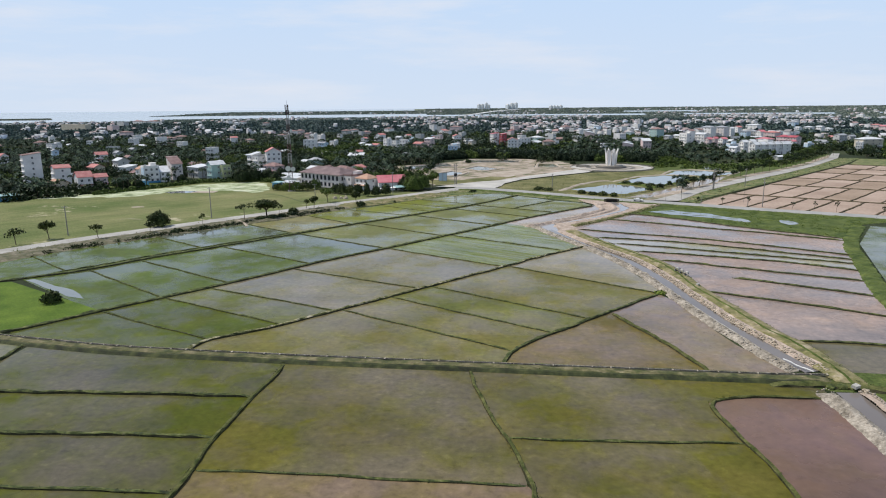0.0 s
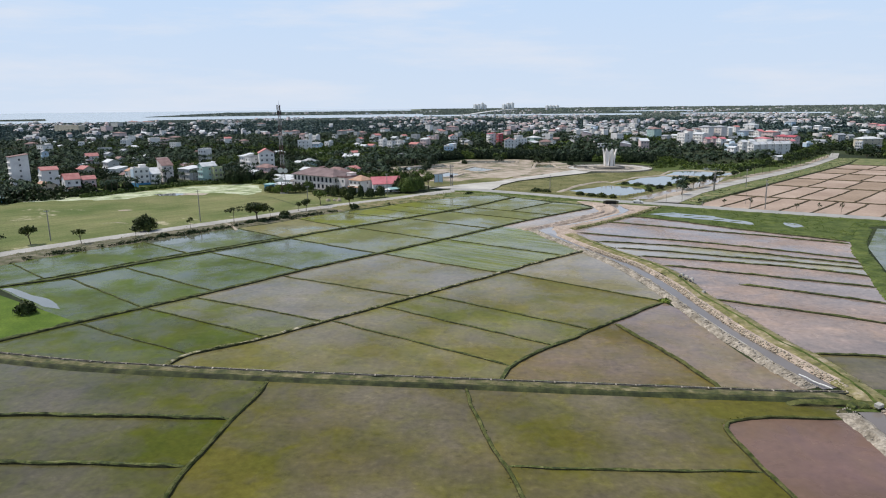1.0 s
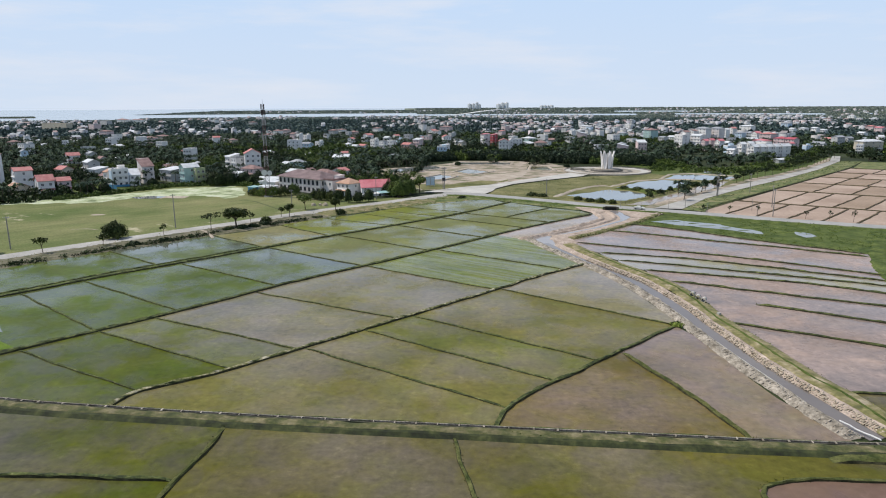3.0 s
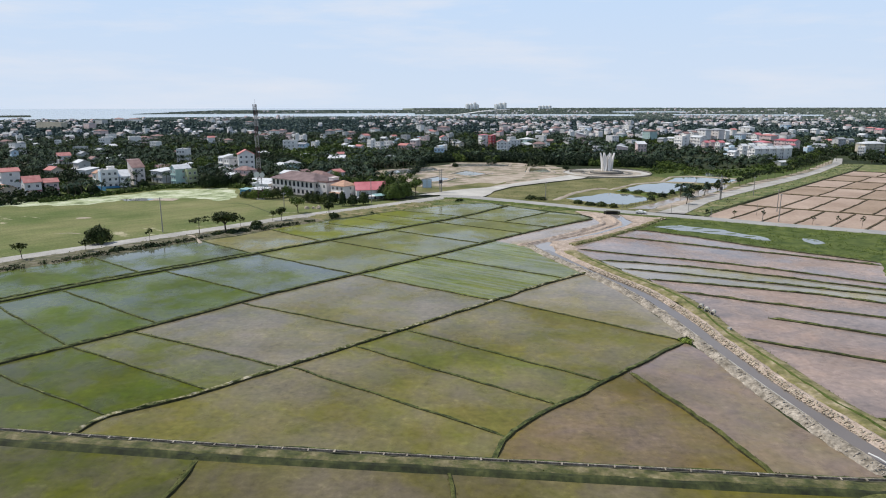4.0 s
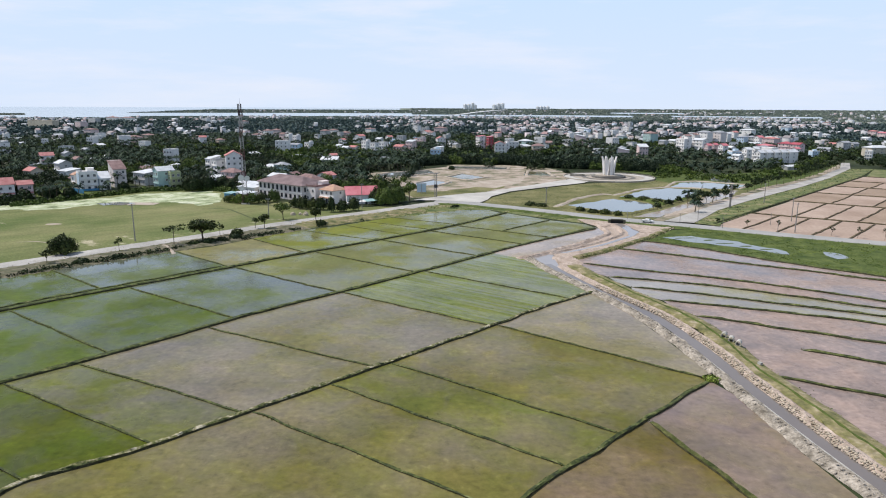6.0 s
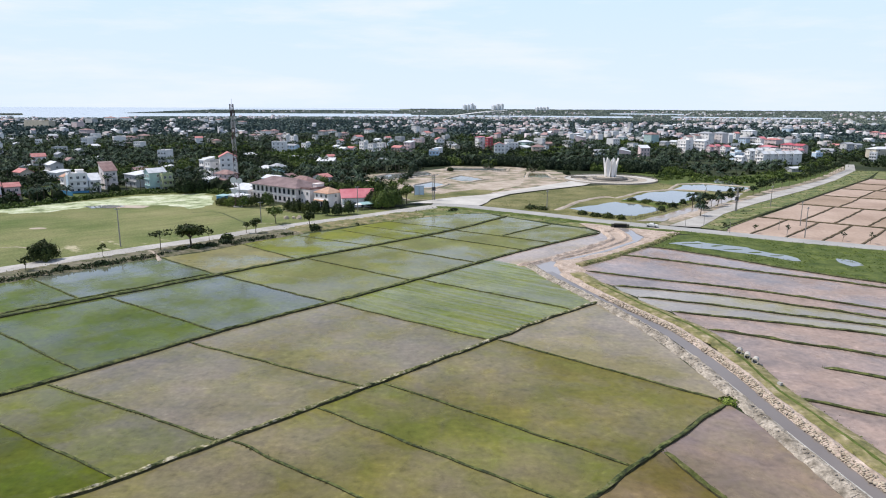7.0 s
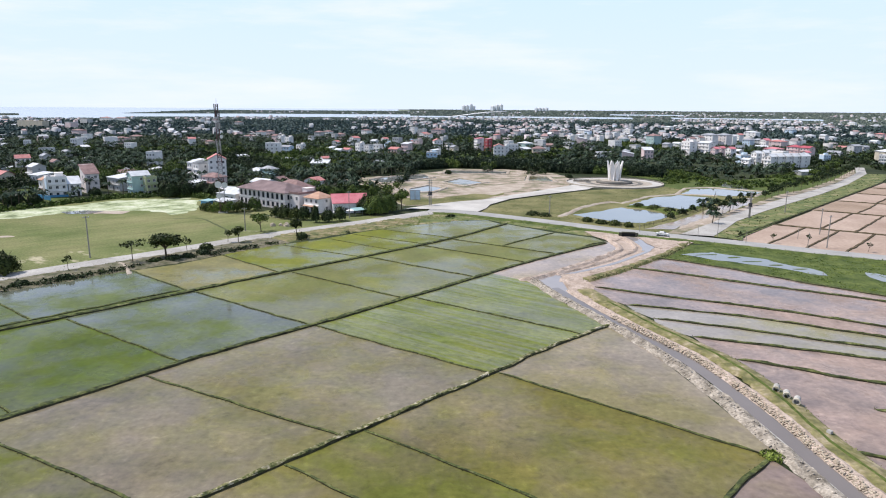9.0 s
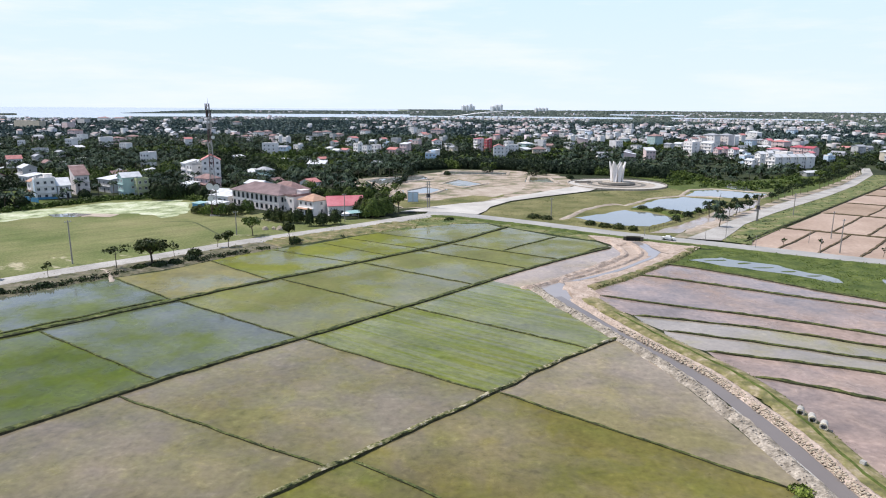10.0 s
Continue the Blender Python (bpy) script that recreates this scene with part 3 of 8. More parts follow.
BERM_R = [(24.6, 227), (25.9, 221), (28.5, 214), (32.1, 204.6), (35.2, 197), (37.9, 191), (40.4, 186), (42.4, 181), (43.9, 175.4), (45.4, 168.5), (47, 160), (47.8, 154), (48, 149), (48.8, 143), (50, 133), (50.9, 126), (52.4, 118), (53.9, 113), (55.1, 108), (56.4, 102.7), (57.5, 98.8)]
GRASS_R = [(68.5, 281), (51, 258.3), (36, 242), (31, 236), (30.6, 229), (34, 218.1), (37.4, 209.6), (40.1, 201.9), (43.3, 195), (46, 189), (49, 182), (51.1, 174.8), (52, 168.5), (52.7, 162), (52.7, 155), (53.1, 149.8), (54.2, 144), (55.8, 133.9), (56.6, 126.8), (58.2, 118.5), (59.8, 113), (60.6, 108), (61.1, 103), (61.5, 97), (61.7, 93.6)]
VBAND = [(136, 240), (116, 208.4), (104.6, 177), (91.6, 143.3), (86, 120), (82, 97)]


def field(poly, mat, label):
    return sheet("paddy_field", poly, 0.04, mat, label, "paddy field", "flooded paddy fields")


LAB_G = "flooded paddy field with bright green young rice and sky reflections"
LAB_M = "flooded paddy field with thin green rice over grey-brown mud"
LAB_O = "flooded paddy field with sparse olive rice over brown mud"
LAB_P = "shallow paddy field of pinkish-brown mud and still water"
LAB_L = "drained pale pinkish paddy field with a film of water"
LAB_W = "paddy field of open water mirroring the sky between low banks"


def row_of(upper, lower, crosses, mats):
    for (u0, l0), (u1, l1), (mat, lab) in zip(crosses, crosses[1:], mats):
        field([u0] + cut(upper, u0, u1) + [u1, l1] + cut(lower, l1, l0) + [l0], mat, lab)


G, M, O, W, R = (P_GREEN, LAB_G), (P_MID, LAB_M), (P_OLIVE, LAB_O), (P_MIRROR, LAB_W), (P_ROWS, "flooded paddy field with green rice in drilled strips")
B, K, LL = (P_BROWN, LAB_O), (P_PINK, LAB_P), (P_LILAC, LAB_L)
V, E = (P_MAUVE, "shallow paddy field of mauve-brown mud with thin rice"), (P_PALE, "flooded paddy field with pale green rice and soft reflections")
Y, D = (P_YELLOW, "flooded paddy field thick with yellow-green rice"), (P_DRY, "drained paddy field of dry yellow stubble")
X = (P_DARK, "flooded paddy field with dark thin rice over mud")
Q = (P_SOFT, "flooded paddy field with soft olive rice over wet mud")
H = (P_GREY, "wet paddy strip of grey mud with sparse green")
LOW3 = [(-103, 107.5), (-90, 106.5), (-72.4, 103.2), (-57.5, 102)] + L1[1:]
row3 = [((-98.3, 111.1), (-96, 107.5))] + crossings(L2, LOW3, [((-87.2, 124.9), (-55.8, 109)), ((-78.6, 136.4), (-44.2, 118.8)), ((-69.7, 144.8), (-35.2, 129)), ((-53.6, 165), (-18.9, 148.1)), ((-32.9, 194), (2, 172.2)), ((-12.8, 215.9), (18.9, 195.7))])
row_of(L2, LOW3, row3, [(P_DEEP, LAB_G), (P_DEEP, LAB_G), M, V, V, R])
field([row3[-1][0], (-1, 234.8), (5, 243.4), (6.2, 241.4), (13, 236), (14.2, 235.4), (21.8, 218.2), (26.2, 206), (30.3, 199.5), row3[-1][1]], *R)
row2 = crossings(L3, L2, [((-110.6, 159.7), (-80, 137.2)), ((-104.5, 174), (-69.5, 151.4)), ((-85, 192.8), (-52.8, 172.8)), ((-67.2, 216), (-35.4, 195.3)), ((-48.3, 237.4), (-17, 216)), ((-31.2, 258.5), (-0.8, 238.7)), ((-16.9, 277.7), (16.6, 256.3)), ((-8.3, 290.2), (27, 268.7))])
row_of(L3, L2, row2, [G, G, W, E, E, E, E])
field([(-126, 151.5), row2[0][0], row2[0][1], (-87.4, 125.1), (-100, 133)], *G)
sheet("open_pool", wobble([(-124.5, 151.2), (-122.5, 152), (-112, 145.5), (-101, 138.4), (-97.5, 134.4), (-103, 136.4), (-114, 143.6)], 0.5, 1.0), 0.07, POND, "strip of open water along a wet field", "pond")
field([row2[-1][0], (13, 322), (29.9, 305.7), (9.6, 280.5)], *E)
field([(9.6, 280.5), (29.9, 305.7), (43, 297), (46, 288.5), (29.5, 271.5), (27, 268.7)], *E)
field([(6.2, 241.4), (5, 243.4), (9, 248), (29.5, 271.5), (40.3, 286.4), (45.6, 290.6), (48, 288.7), (47.4, 275), (44.3, 270.6), (37.2, 260.8), (26.3, 248), (16.6, 236.4), (13, 236)], P_SILT, "wet strip of pinkish silt beside the channel")
row1 = [((-168, 160), (-140, 141))] + crossings(EDGE_A, L3, [((-147.8, 182.2), (-122.2, 162.6)), ((-118.6, 210.2), (-94.3, 192.6)), ((-98, 238.3), (-72.4, 218.9)), ((-72.7, 253.5), (-54.6, 238.9)), ((-52.5, 268.8), (-38.5, 261.5)), ((-52.7, 288.1), (-29.9, 272.4)), ((-42.3, 294.9), (-19.2, 281.9)), ((-24, 300.7), (-9.4, 293))]) + [((5, 331), (11, 321))]
row_of(EDGE_A, L3, row1, [G, G, W, D, Y, Y, Y, Y, E])
LOW4 = [(-57, 101.5), (-36.5, 100.8), (-7.9, 99.6), (2, 99.2), (4.5, 106), (8.2, 111), (14.3, 117.4), (22.4, 126), (29.5, 133.5), (40.5, 145.5), (44, 149.5)]
row4 = [((-56, 103), (-54, 101.6))] + crossings(L1, LOW4, [((-32.4, 128.4), (3.7, 106.3)), ((-22.8, 139.1), (11.4, 117)), ((-13.1, 148.4), (21.5, 125.4)), ((5.9, 171), (37.7, 148))])
row_of(L1, LOW4, row4, [Q, Q, (P_LEAF, "flooded paddy field with fresh olive-green rice"), Q])
field([row4[-1][0], (16.3, 186.5), (30.3, 199), (33.7, 188.4), (37.8, 169.5), (40.6, 155), (42, 147.6), row4[-1][1]], P_WASH, LAB_M)
field([(2.4, 99.2), (4.5, 106), (8.2, 111), (14.3, 117.4), (22.4, 126), (26, 130), (31.9, 116.4), (34.9, 107.4), (37.8, 97.5)], *B)
field([(26, 130), (29.5, 133.5), (40.5, 145.5), (43.2, 138.8), (44.9, 122.2), (46.7, 111.5), (49, 104.5), (51.2, 98), (37.8, 97.5), (34.9, 107.4), (31.9, 116.4)], *K)
# this side of the ditch
field([(-88.7, 103), (-72.4, 100), (-55.5, 98.5), (-36.5, 97.2), (-36.3, 87.6), (-37.2, 83.5), (-88, 83)], *X)
field([(-150, 112), (-89.5, 103.5), (-88, 60), (-150, 60)], *M)
field([(-88, 83), (-37.2, 83.5), (-37.1, 77.6), (-37.8, 70.8), (-88, 69.7)], *X)
field([(-88, 69.7), (-37.8, 70.8), (-36.8, 62.8), (-36.8, 57.4), (-88, 57)], *X)
field([(-88, 57), (-36.8, 57.4), (-36.6, -60), (-88, -60)], *X)
field([(-36.5, 97.2), (-7.9, 95.8), (-3.3, 95.7), (-1.7, 88.5), (0.7, 78.9), (2.6, 73.1), (4.3, 66.7), (5.1, 61.6), (-11, 61.9), (-25.3, 62.4), (-36.6, 62.4), (-37.6, 70.7), (-37.1, 77.6), (-36.3, 87.6)], *O)
field([(-36.6, 62.4), (-25.3, 62.4), (-11, 61.9), (5.1, 61.6), (6.3, 59), (7, -60), (-36.6, -60)], *B)
field([(-3.3, 95.7), (13.2, 94.8), (32, 94), (50, 93.4), (53.4, 92.6), (53, 88.4), (51.1, 88.2), (42.7, 88.3), (36.5, 87.6), (33.7, 85.6), (33.8, 80.8), (34.5, 75.8), (34.6, 73.4), (22, 73), (10.6, 72.8), (3, 72.9), (0.7, 78.9), (-1.7, 88.5)], *O)
field([(3, 72.9), (10.6, 72.8), (22, 73), (34.6, 73.4), (35.9, 67.3), (36, 61), (36, -60), (7, -60), (6.3, 59), (4.3, 66.7)], *O)
field([(33.7, 85.6), (36.5, 87.6), (42.7, 88.3), (51.1, 88.2), (52.2, 80), (52.2, -60), (36, -60), (36, 61), (35.9, 67.3), (34.5, 75.8), (33.8, 80.8)], P_PLUM, LAB_P)
# beyond the canal, long strips
F0 = [(56, 263), (59.2, 265.4), (71.5, 256), (78.1, 250.3), (89.3, 238.5), (100.2, 229.5), (107.5, 224.3), (118, 216)]
F1 = [(44.5, 252.2), (53.9, 248.4), (66.6, 240.8), (79.6, 233.3), (91.9, 227), (104.6, 219.2), (116.5, 212)]
F2 = [(32, 230), (48.5, 221.8), (64, 216.4), (86.8, 204), (108.5, 189)]
F3 = [(36.6, 214.5), (51.6, 210.5), (67.3, 205), (81.5, 197), (106, 183)]
F4 = [(40.5, 204.5), (54, 200), (66.9, 194.2), (88, 185.6), (104, 178)]
F5 = [(45.5, 193.2), (52, 191), (72, 184.6), (86, 179.4), (100.5, 170)]
F6 = [(49.6, 181), (55.1, 179.2), (67.3, 172.4), (96, 159.5)]
F8 = [(52.2, 148), (68.8, 139.6), (84.4, 130.4), (88, 128)]
F9 = [(58.6, 114), (68, 113.5), (84, 110)]
field(F0 + F1[::-1] + [(50, 257.5)], *LL)
for up, lo, mat in ((F1, F2, LL), (F2, F3, LL), (F3, F4, H), (F4, F5, H), (F5, F6, LL), (F6, F8, LL), (F8, F9, LL)):
    field(up + cut(VBAND, up[-1], lo[-1]) + lo[::-1] + cut(GRASS_R, lo[0], up[0]), *mat)
field(F9 + [(82, 97), (61.5, 97)] + cut(GRASS_R, (61.5, 97), F9[0]), *O)
field([(140, 240), (240, 195), (240, 90), (86, 93), (88, 120), (94, 142), (107, 176), (119, 207)], *W)
field([(62, 90), (84, 90), (84, -60), (62, -60)], *LL)

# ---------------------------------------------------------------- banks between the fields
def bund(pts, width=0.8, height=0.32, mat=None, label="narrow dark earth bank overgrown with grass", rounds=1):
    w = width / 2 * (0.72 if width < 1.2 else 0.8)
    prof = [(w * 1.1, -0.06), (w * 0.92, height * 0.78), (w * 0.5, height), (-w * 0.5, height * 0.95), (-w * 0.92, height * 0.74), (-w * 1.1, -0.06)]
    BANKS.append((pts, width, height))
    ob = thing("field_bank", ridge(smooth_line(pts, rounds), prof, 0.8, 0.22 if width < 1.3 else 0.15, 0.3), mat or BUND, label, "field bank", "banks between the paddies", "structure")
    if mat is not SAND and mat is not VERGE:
        # cut mud sides under the grassy crest, darkened to stand for their shade
        ob.data.materials.append(SHADEMUD)
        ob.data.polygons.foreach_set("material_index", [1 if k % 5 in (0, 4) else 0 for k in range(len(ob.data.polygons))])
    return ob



BANKS = []
bund(L1, 1.1, 0.5, CLODS, "trodden earth bank with pale clods along its crest")
bund(L2, 1.45, 0.5)
bund(L3, 1.6, 0.5)
bund(offset(L3[2:7], 2.6), 1.1, 0.4, BUND, "second grassy bank beside a wet furrow")
thing("grass_strip", strip(offset(L3[2:7], 1.3), 1.1, 1.1, 0.16, 2.0), YARD, "strip of green grass between two low banks", "verge", kind="structure")
for u, l in row1[5:-1]:
    bund([u, l], 0.42, 0.16)
for u, l in row3[1:] + row2 + row1[1:5] + row4[1:]:
    bund([u, ((u[0] * 0.5 + l[0] * 0.5) + 0.6, (u[1] + l[1]) * 0.5 - 0.4), l], 0.52, 0.26)
bund([(9.6, 280.5), (29.9, 305.7)], 0.8, 0.3)
bund([(2.4, 99.2), (4.5, 106), (8.2, 111), (14.3, 117.4), (22.4, 126), (29.5, 133.5), (40.5, 145.5)], 0.95, 0.45)
bund([(26.6, 129.6), (31.9, 116.4), (34.9, 107.4), (37.8, 98.2)], 1.1, 0.45, TRODDEN, "trodden grassy earth bank")
bund([(-36.4, 97.5), (-36.3, 87.6), (-37.2, 83.6), (-37.1, 77.6), (-37.7, 70.8), (-36.9, 62.6), (-36.8, 57), (-36.6, -60)], 0.95, 0.4, TRODDEN, "trodden grassy earth bank")
bund([(-88, 83), (-69.2, 83.2), (-50.7, 83.8), (-37.2, 83.6)], 0.85, 0.5)
bund([(-88, 69.7), (-68.5, 69.9), (-52.2, 70.5), (-38, 70.8)], 0.8, 0.45)
bund([(-88, 57), (-58.5, 57.1), (-47.9, 57.4), (-36.8, 57.4)], 0.75, 0.35)
bund([(-36.6, 62.4), (-25.3, 62.5), (-11, 61.8), (5.1, 61.6)], 0.55, 0.25)
bund([(-3.3, 96.5), (-1.7, 88.5), (0.7, 78.9), (2.6, 73.1), (4.3, 66.7), (6.3, 59.2), (7, -60)], 0.75, 0.32, TRODDEN, "trodden grassy earth bank")
bund([(2.8, 72.9), (10.6, 72.7), (22, 72.9), (34.6, 73.4)], 0.55, 0.28)
bund([(51.4, 88.2), (42.7, 88.3), (36.6, 87.7), (33.8, 85.7), (33.8, 80.8), (34.5, 75.8), (34.9, 72.1), (35.9, 67.3), (36, 61), (36, -60)], 0.85, 0.35, TRODDEN, "trodden curving earth bank")
bund([(-90, 105), (-88.7, 95.7), (-88, 60), (-88, -60)], 1.0, 0.4)
for f, w in ((F0, 1.2), (F1, 1.2), (F2, 1.0), (F3, 0.7), (F4, 0.85), (F5, 1.0), (F6, 1.15), (F8, 0.85), (F9, 0.8)):
    bund(f, w, 0.4)
bund([(63.5, 161.5), (79.7, 152.4), (91, 145.6)], 1.0, 0.4)
bund(VBAND, 5.5, 0.5, VERGE, "broad grassy bank between flooded fields")
# the grassy patch with a shrub
sheet("grass_patch", [(-160, 126), (-132, 147.5), (-127, 149), (-100, 133), (-87.6, 125.5), (-93.5, 118.5), (-98.8, 111.6), (-103, 108.5), (-150, 116)], 0.06, LUSH, "bright green grass in a wet corner", "grass")

# concrete ditch with cross braces along the cross path
DITCH = smooth_line(PATHWAY[:11], 1)
PATHLINE, DITCH = DITCH, offset(DITCH, 1.1)
thing("ditch_bank", ridge(offset(DITCH, 0.45), [(0.7, -0.05), (0.4, 0.32), (0.05, 0.42), (-0.05, 0.3)], 1.1, 0.15, 0.2), BUND, "dark earth shoulder of an irrigation ditch", "ditch bank", kind="structure")
thing("ditch_path", ridge(PATHLINE, [(0.72, 0.1), (0.7, 0.42), (0.2, 0.5), (-0.5, 0.5), (-1.0, 0.48), (-1.4, 0.38)], 0.9, 0.1, 0.2), DITCHSIDE, "trodden olive-brown path along an irrigation ditch", "path", kind="structure")
# foot growth coloured darker to stand for shade on the near face
thing("ditch_bank", ridge(offset(PATHLINE, -1.4), [(0.4, 0.36), (0.1, 0.5), (-0.35, 0.4), (-1.0, -0.05)], 1.5, 0.14, 0.15), SHADEBANK, "overgrown foot of the path, coloured dark for its shade", "ditch bank", kind="structure")
thing("ditch_water", strip(DITCH, 0.28, 0.28, 0.12, 3.0), CANAL, "dark water standing in a narrow ditch", "water", kind="structure")
ditch = thing("irrigation_ditch", None, None, "narrow concrete irrigation ditch with cross braces", "ditch")
# one wall pale, the other coloured dark for the shade inside the channel
for side, nm in ((0.33, "wall"), (-0.33, "wall")):
    part(nm, ridge(offset(DITCH, side), [(0.06, 0.0), (0.06, 0.45), (-0.06, 0.45), (-0.06, 0.0)], 4.0, 0.0, 0.0), DARKCONC if side < 0 else SPOIL, ditch)
brace = Geo().box(-0.09, -0.36, 0.38, 0.09, 0.36, 0.53)
brace_me = mesh_of("brace", brace, SPOIL)
for k, (p, n) in enumerate(sides(resample(DITCH, 3.4))[4:]):
    b = new("brace", brace_me)
    b.parent = ditch
    k2 = (1.5, 0.8, 1.0)[k % 3]
    b.matrix_basis = Matrix.LocRotScale((p.x, p.y, 0), Euler((0, 0, math.atan2(n.y, n.x) - math.pi / 2)), Vector((k2, 0.9, 1.0)))
bund(offset(PATHWAY[9:], -2.5), 2.5, 0.5, TRODDEN, "trodden earth path past the canal")

# ---------------------------------------------------------------- canal
RIDGE_OUT = [(12.6, 235.2), (17.2, 237), (26.3, 248), (37.2, 260.8), (44.3, 270.6), (47.6, 275.6), (48.8, 282), (48.4, 290), (47.2, 300)]
RIDGE_IN = [(22.8, 241.4), (25.6, 244.6), (33.5, 252.2), (43.3, 262.8), (50.8, 272.8), (54.2, 278.8), (54.5, 286.2), (53, 298.4)]
RIDGE_FAR = [(24.6, 234), (25.6, 239.4), (31.4, 243.4), (41.6, 252.6), (53, 264.7), (63.9, 278.4), (75, 293)]
thing("canal", strip(smooth_line([(26, 242.6), (34.4, 249.4), (43.3, 257.8), (50.6, 267.6), (56, 274), (58.4, 279)], 2), 0.75, 0.75, 0.1, 2.0), PALEWATER, "thin pale stream in the bed of an earth channel", "canal", kind="structure")
thing("canal", strip(smooth_line(STREAM, 2), 1.4, 1.4, 0.1, 2.0), CANAL, "grey still water in a stone-lined canal", "canal", kind="structure")
sheet("canal_basin", wobble([(16.4, 235.6), (18.2, 231.4), (21.5, 226), (25, 219), (26, 222), (24.2, 228), (24.2, 236), (26.9, 241.6), (25, 243.4), (21, 239.6)], 0.25, 1.0), 0.07, PALEWATER, "pale still water in the canal bend", "canal")
sheet("canal_basin", wobble([(55, 276), (57.5, 276.5), (61.6, 283.4), (60.4, 290.4), (58, 299), (55, 299), (56.4, 287), (56, 280)], 0.25, 1.0), 0.085, PALEWATER, "grey still water by the road bridge", "canal")
sheet("canal_bed", RIDGE_OUT + [(56, 303), (60, 300)] + RIDGE_FAR[::-1], 0.045, PINKSAND, "pinkish trodden silt between the channel ridges", "canal bank")
for name_r, run, wd, hg in (("outer", RIDGE_OUT, 1.35, 0.75), ("inner", RIDGE_IN, 0.95, 0.55)):
    thing("canal_bank", ridge(smooth_line(run, 1), [(wd, -0.02), (wd * 0.6, hg * 0.7), (wd * 0.1, hg), (-wd * 0.45, hg * 0.75), (-wd * 1.05, -0.02)], 0.8, 0.2, 0.28), PINKSAND, "%s ridge of heaped pinkish sand beside the channel" % name_r, "canal bank", kind="structure")
thing("canal_bank", ridge(smooth_line(RIDGE_FAR, 1), [(1.7, -0.02), (1.1, 0.35), (0.2, 0.55), (-0.9, 0.5), (-2.4, 0.3)], 0.9, 0.15, 0.25), PINKSAND, "sloping bank of pinkish sand beside the channel", "canal bank", kind="structure")
BANK_FAR = [(30.4, 234.6), (35.8, 240.2), (42.3, 246.6), (50, 256.2), (59.8, 267.4), (68, 279.2), (74.4, 289.4)]
thing("grass_verge", ridge(smooth_line(BANK_FAR, 1), [(2.8, 0.3), (1.9, 0.5), (0.8, 0.62), (-0.1, 0.5), (-0.8, -0.05)], 0.9, 0.16, 0.22), ROADSIDE, "steep green grass bank beside the channel", "verge", kind="structure")
thing("canal_bank", ridge(smooth_line(BERM_L, 1), [(1.5, -0.05), (1.25, 0.3), (0.8, 0.55), (0.1, 0.7), (-0.7, 0.5), (-1.2, 0.2), (-1.55, -0.05)], 0.8, 0.2, 0.3), SPOIL, "pale rubble and spoil bank beside the canal", "canal bank", kind="structure")
thing("canal_bank", ridge(smooth_line(BERM_R, 1), [(1.2, 0.45), (0.6, 0.7), (0.1, 0.62), (-0.6, 0.36), (-1.2, -0.05)], 1.0, 0.1, 0.15), PINKSAND, "sandy rubble bank lining the canal", "canal bank", kind="structure")
sheet("sandy_bank", wobble([(24.2, 241), (24.8, 233), (24.4, 226), (26.6, 218), (31, 217), (31.5, 228), (30.8, 236), (34, 241), (28, 243)], 0.3, 1.0), 0.3, PINKSAND, "trampled sand on the inside of the canal bend", "sand")
sheet("canal_bed", [(13, 237), (21, 215), (35, 215), (35, 241), (24, 246)], 0.02, PINKSAND, "pinkish silt under the canal bend", "canal bank")
thing("grass_verge", ridge(GRASS_R[4:], [(0.3, -0.05), (-0.5, 0.4), (-1.7, 0.66), (-3.0, 0.7), (-4.2, 0.6), (-5.2, 0.2)], 1.2, 0.12, 0.12), CANALGRASS, "rough grass slope along the canal", "verge", kind="structure")
thing("worn_track", ridge(offset(GRASS_R[5:], -2.6), [(0.3, 0.6), (0.1, 0.82), (-0.2, 0.83), (-0.4, 0.6)], 1.0, 0.14, 0.06), YARD, "thin green ridge of grass along the canal slope", "verge", kind="structure")
thing("canal_lip", ridge(smooth_line([(w - 0.1, y) for w, y in ((41.2, 168.5), (42.7, 160), (43.6, 154), (44.3, 149), (44.8, 143), (46.4, 133), (47.5, 126), (48.9, 118), (49.9, 113), (50.7, 108), (51.7, 102.7), (53, 99.2))], 1), [(0.14, 0.0), (0.14, 0.2), (-0.14, 0.22), (-0.14, 0.0)], 1.5, 0.05, 0.1), CONCRETE, "thin pale concrete lip along the canal water", "canal edge", kind="structure")
LOWL = [(53, 90.4), (53.2, 80), (53.1, -60)]
LOWR = [(59.2, 91), (59.3, 82), (59.2, -60)]
thing("canal_bank", ridge(LOWL, [(-1.8, -0.05), (-1.3, 0.35), (-0.7, 0.65), (0.2, 0.8), (1.0, 0.5), (1.75, -0.05)], 0.8, 0.18, 0.3), SPOIL, "pale rubble and spoil bank beside the canal", "canal bank", kind="structure")
thing("canal_bank", ridge(LOWR, [(-1.3, 0.5), (-0.6, 0.68), (0.3, 0.55), (0.9, 0.25), (1.3, -0.05)], 1.0, 0.12, 0.2), PINKSAND, "sandy rubble bank lining the canal", "canal bank", kind="structure")
thing("canal", strip([(56.4, 90.6), (56.5, 80), (56.4, -60)], 1.75, 1.75, 0.1, 4.0), CANAL, "grey still water in a stone-lined canal", "canal", kind="structure")
sheet("grass_verge", [(50, 93.5), (57.6, 98.6), (62, 99), (88, 96.8), (88, 89.8), (63, 90.2), (63, -60), (60, -60), (60, 90.6), (54.5, 91)], 0.045, VERGE, "rough grass along the canal", "verge")
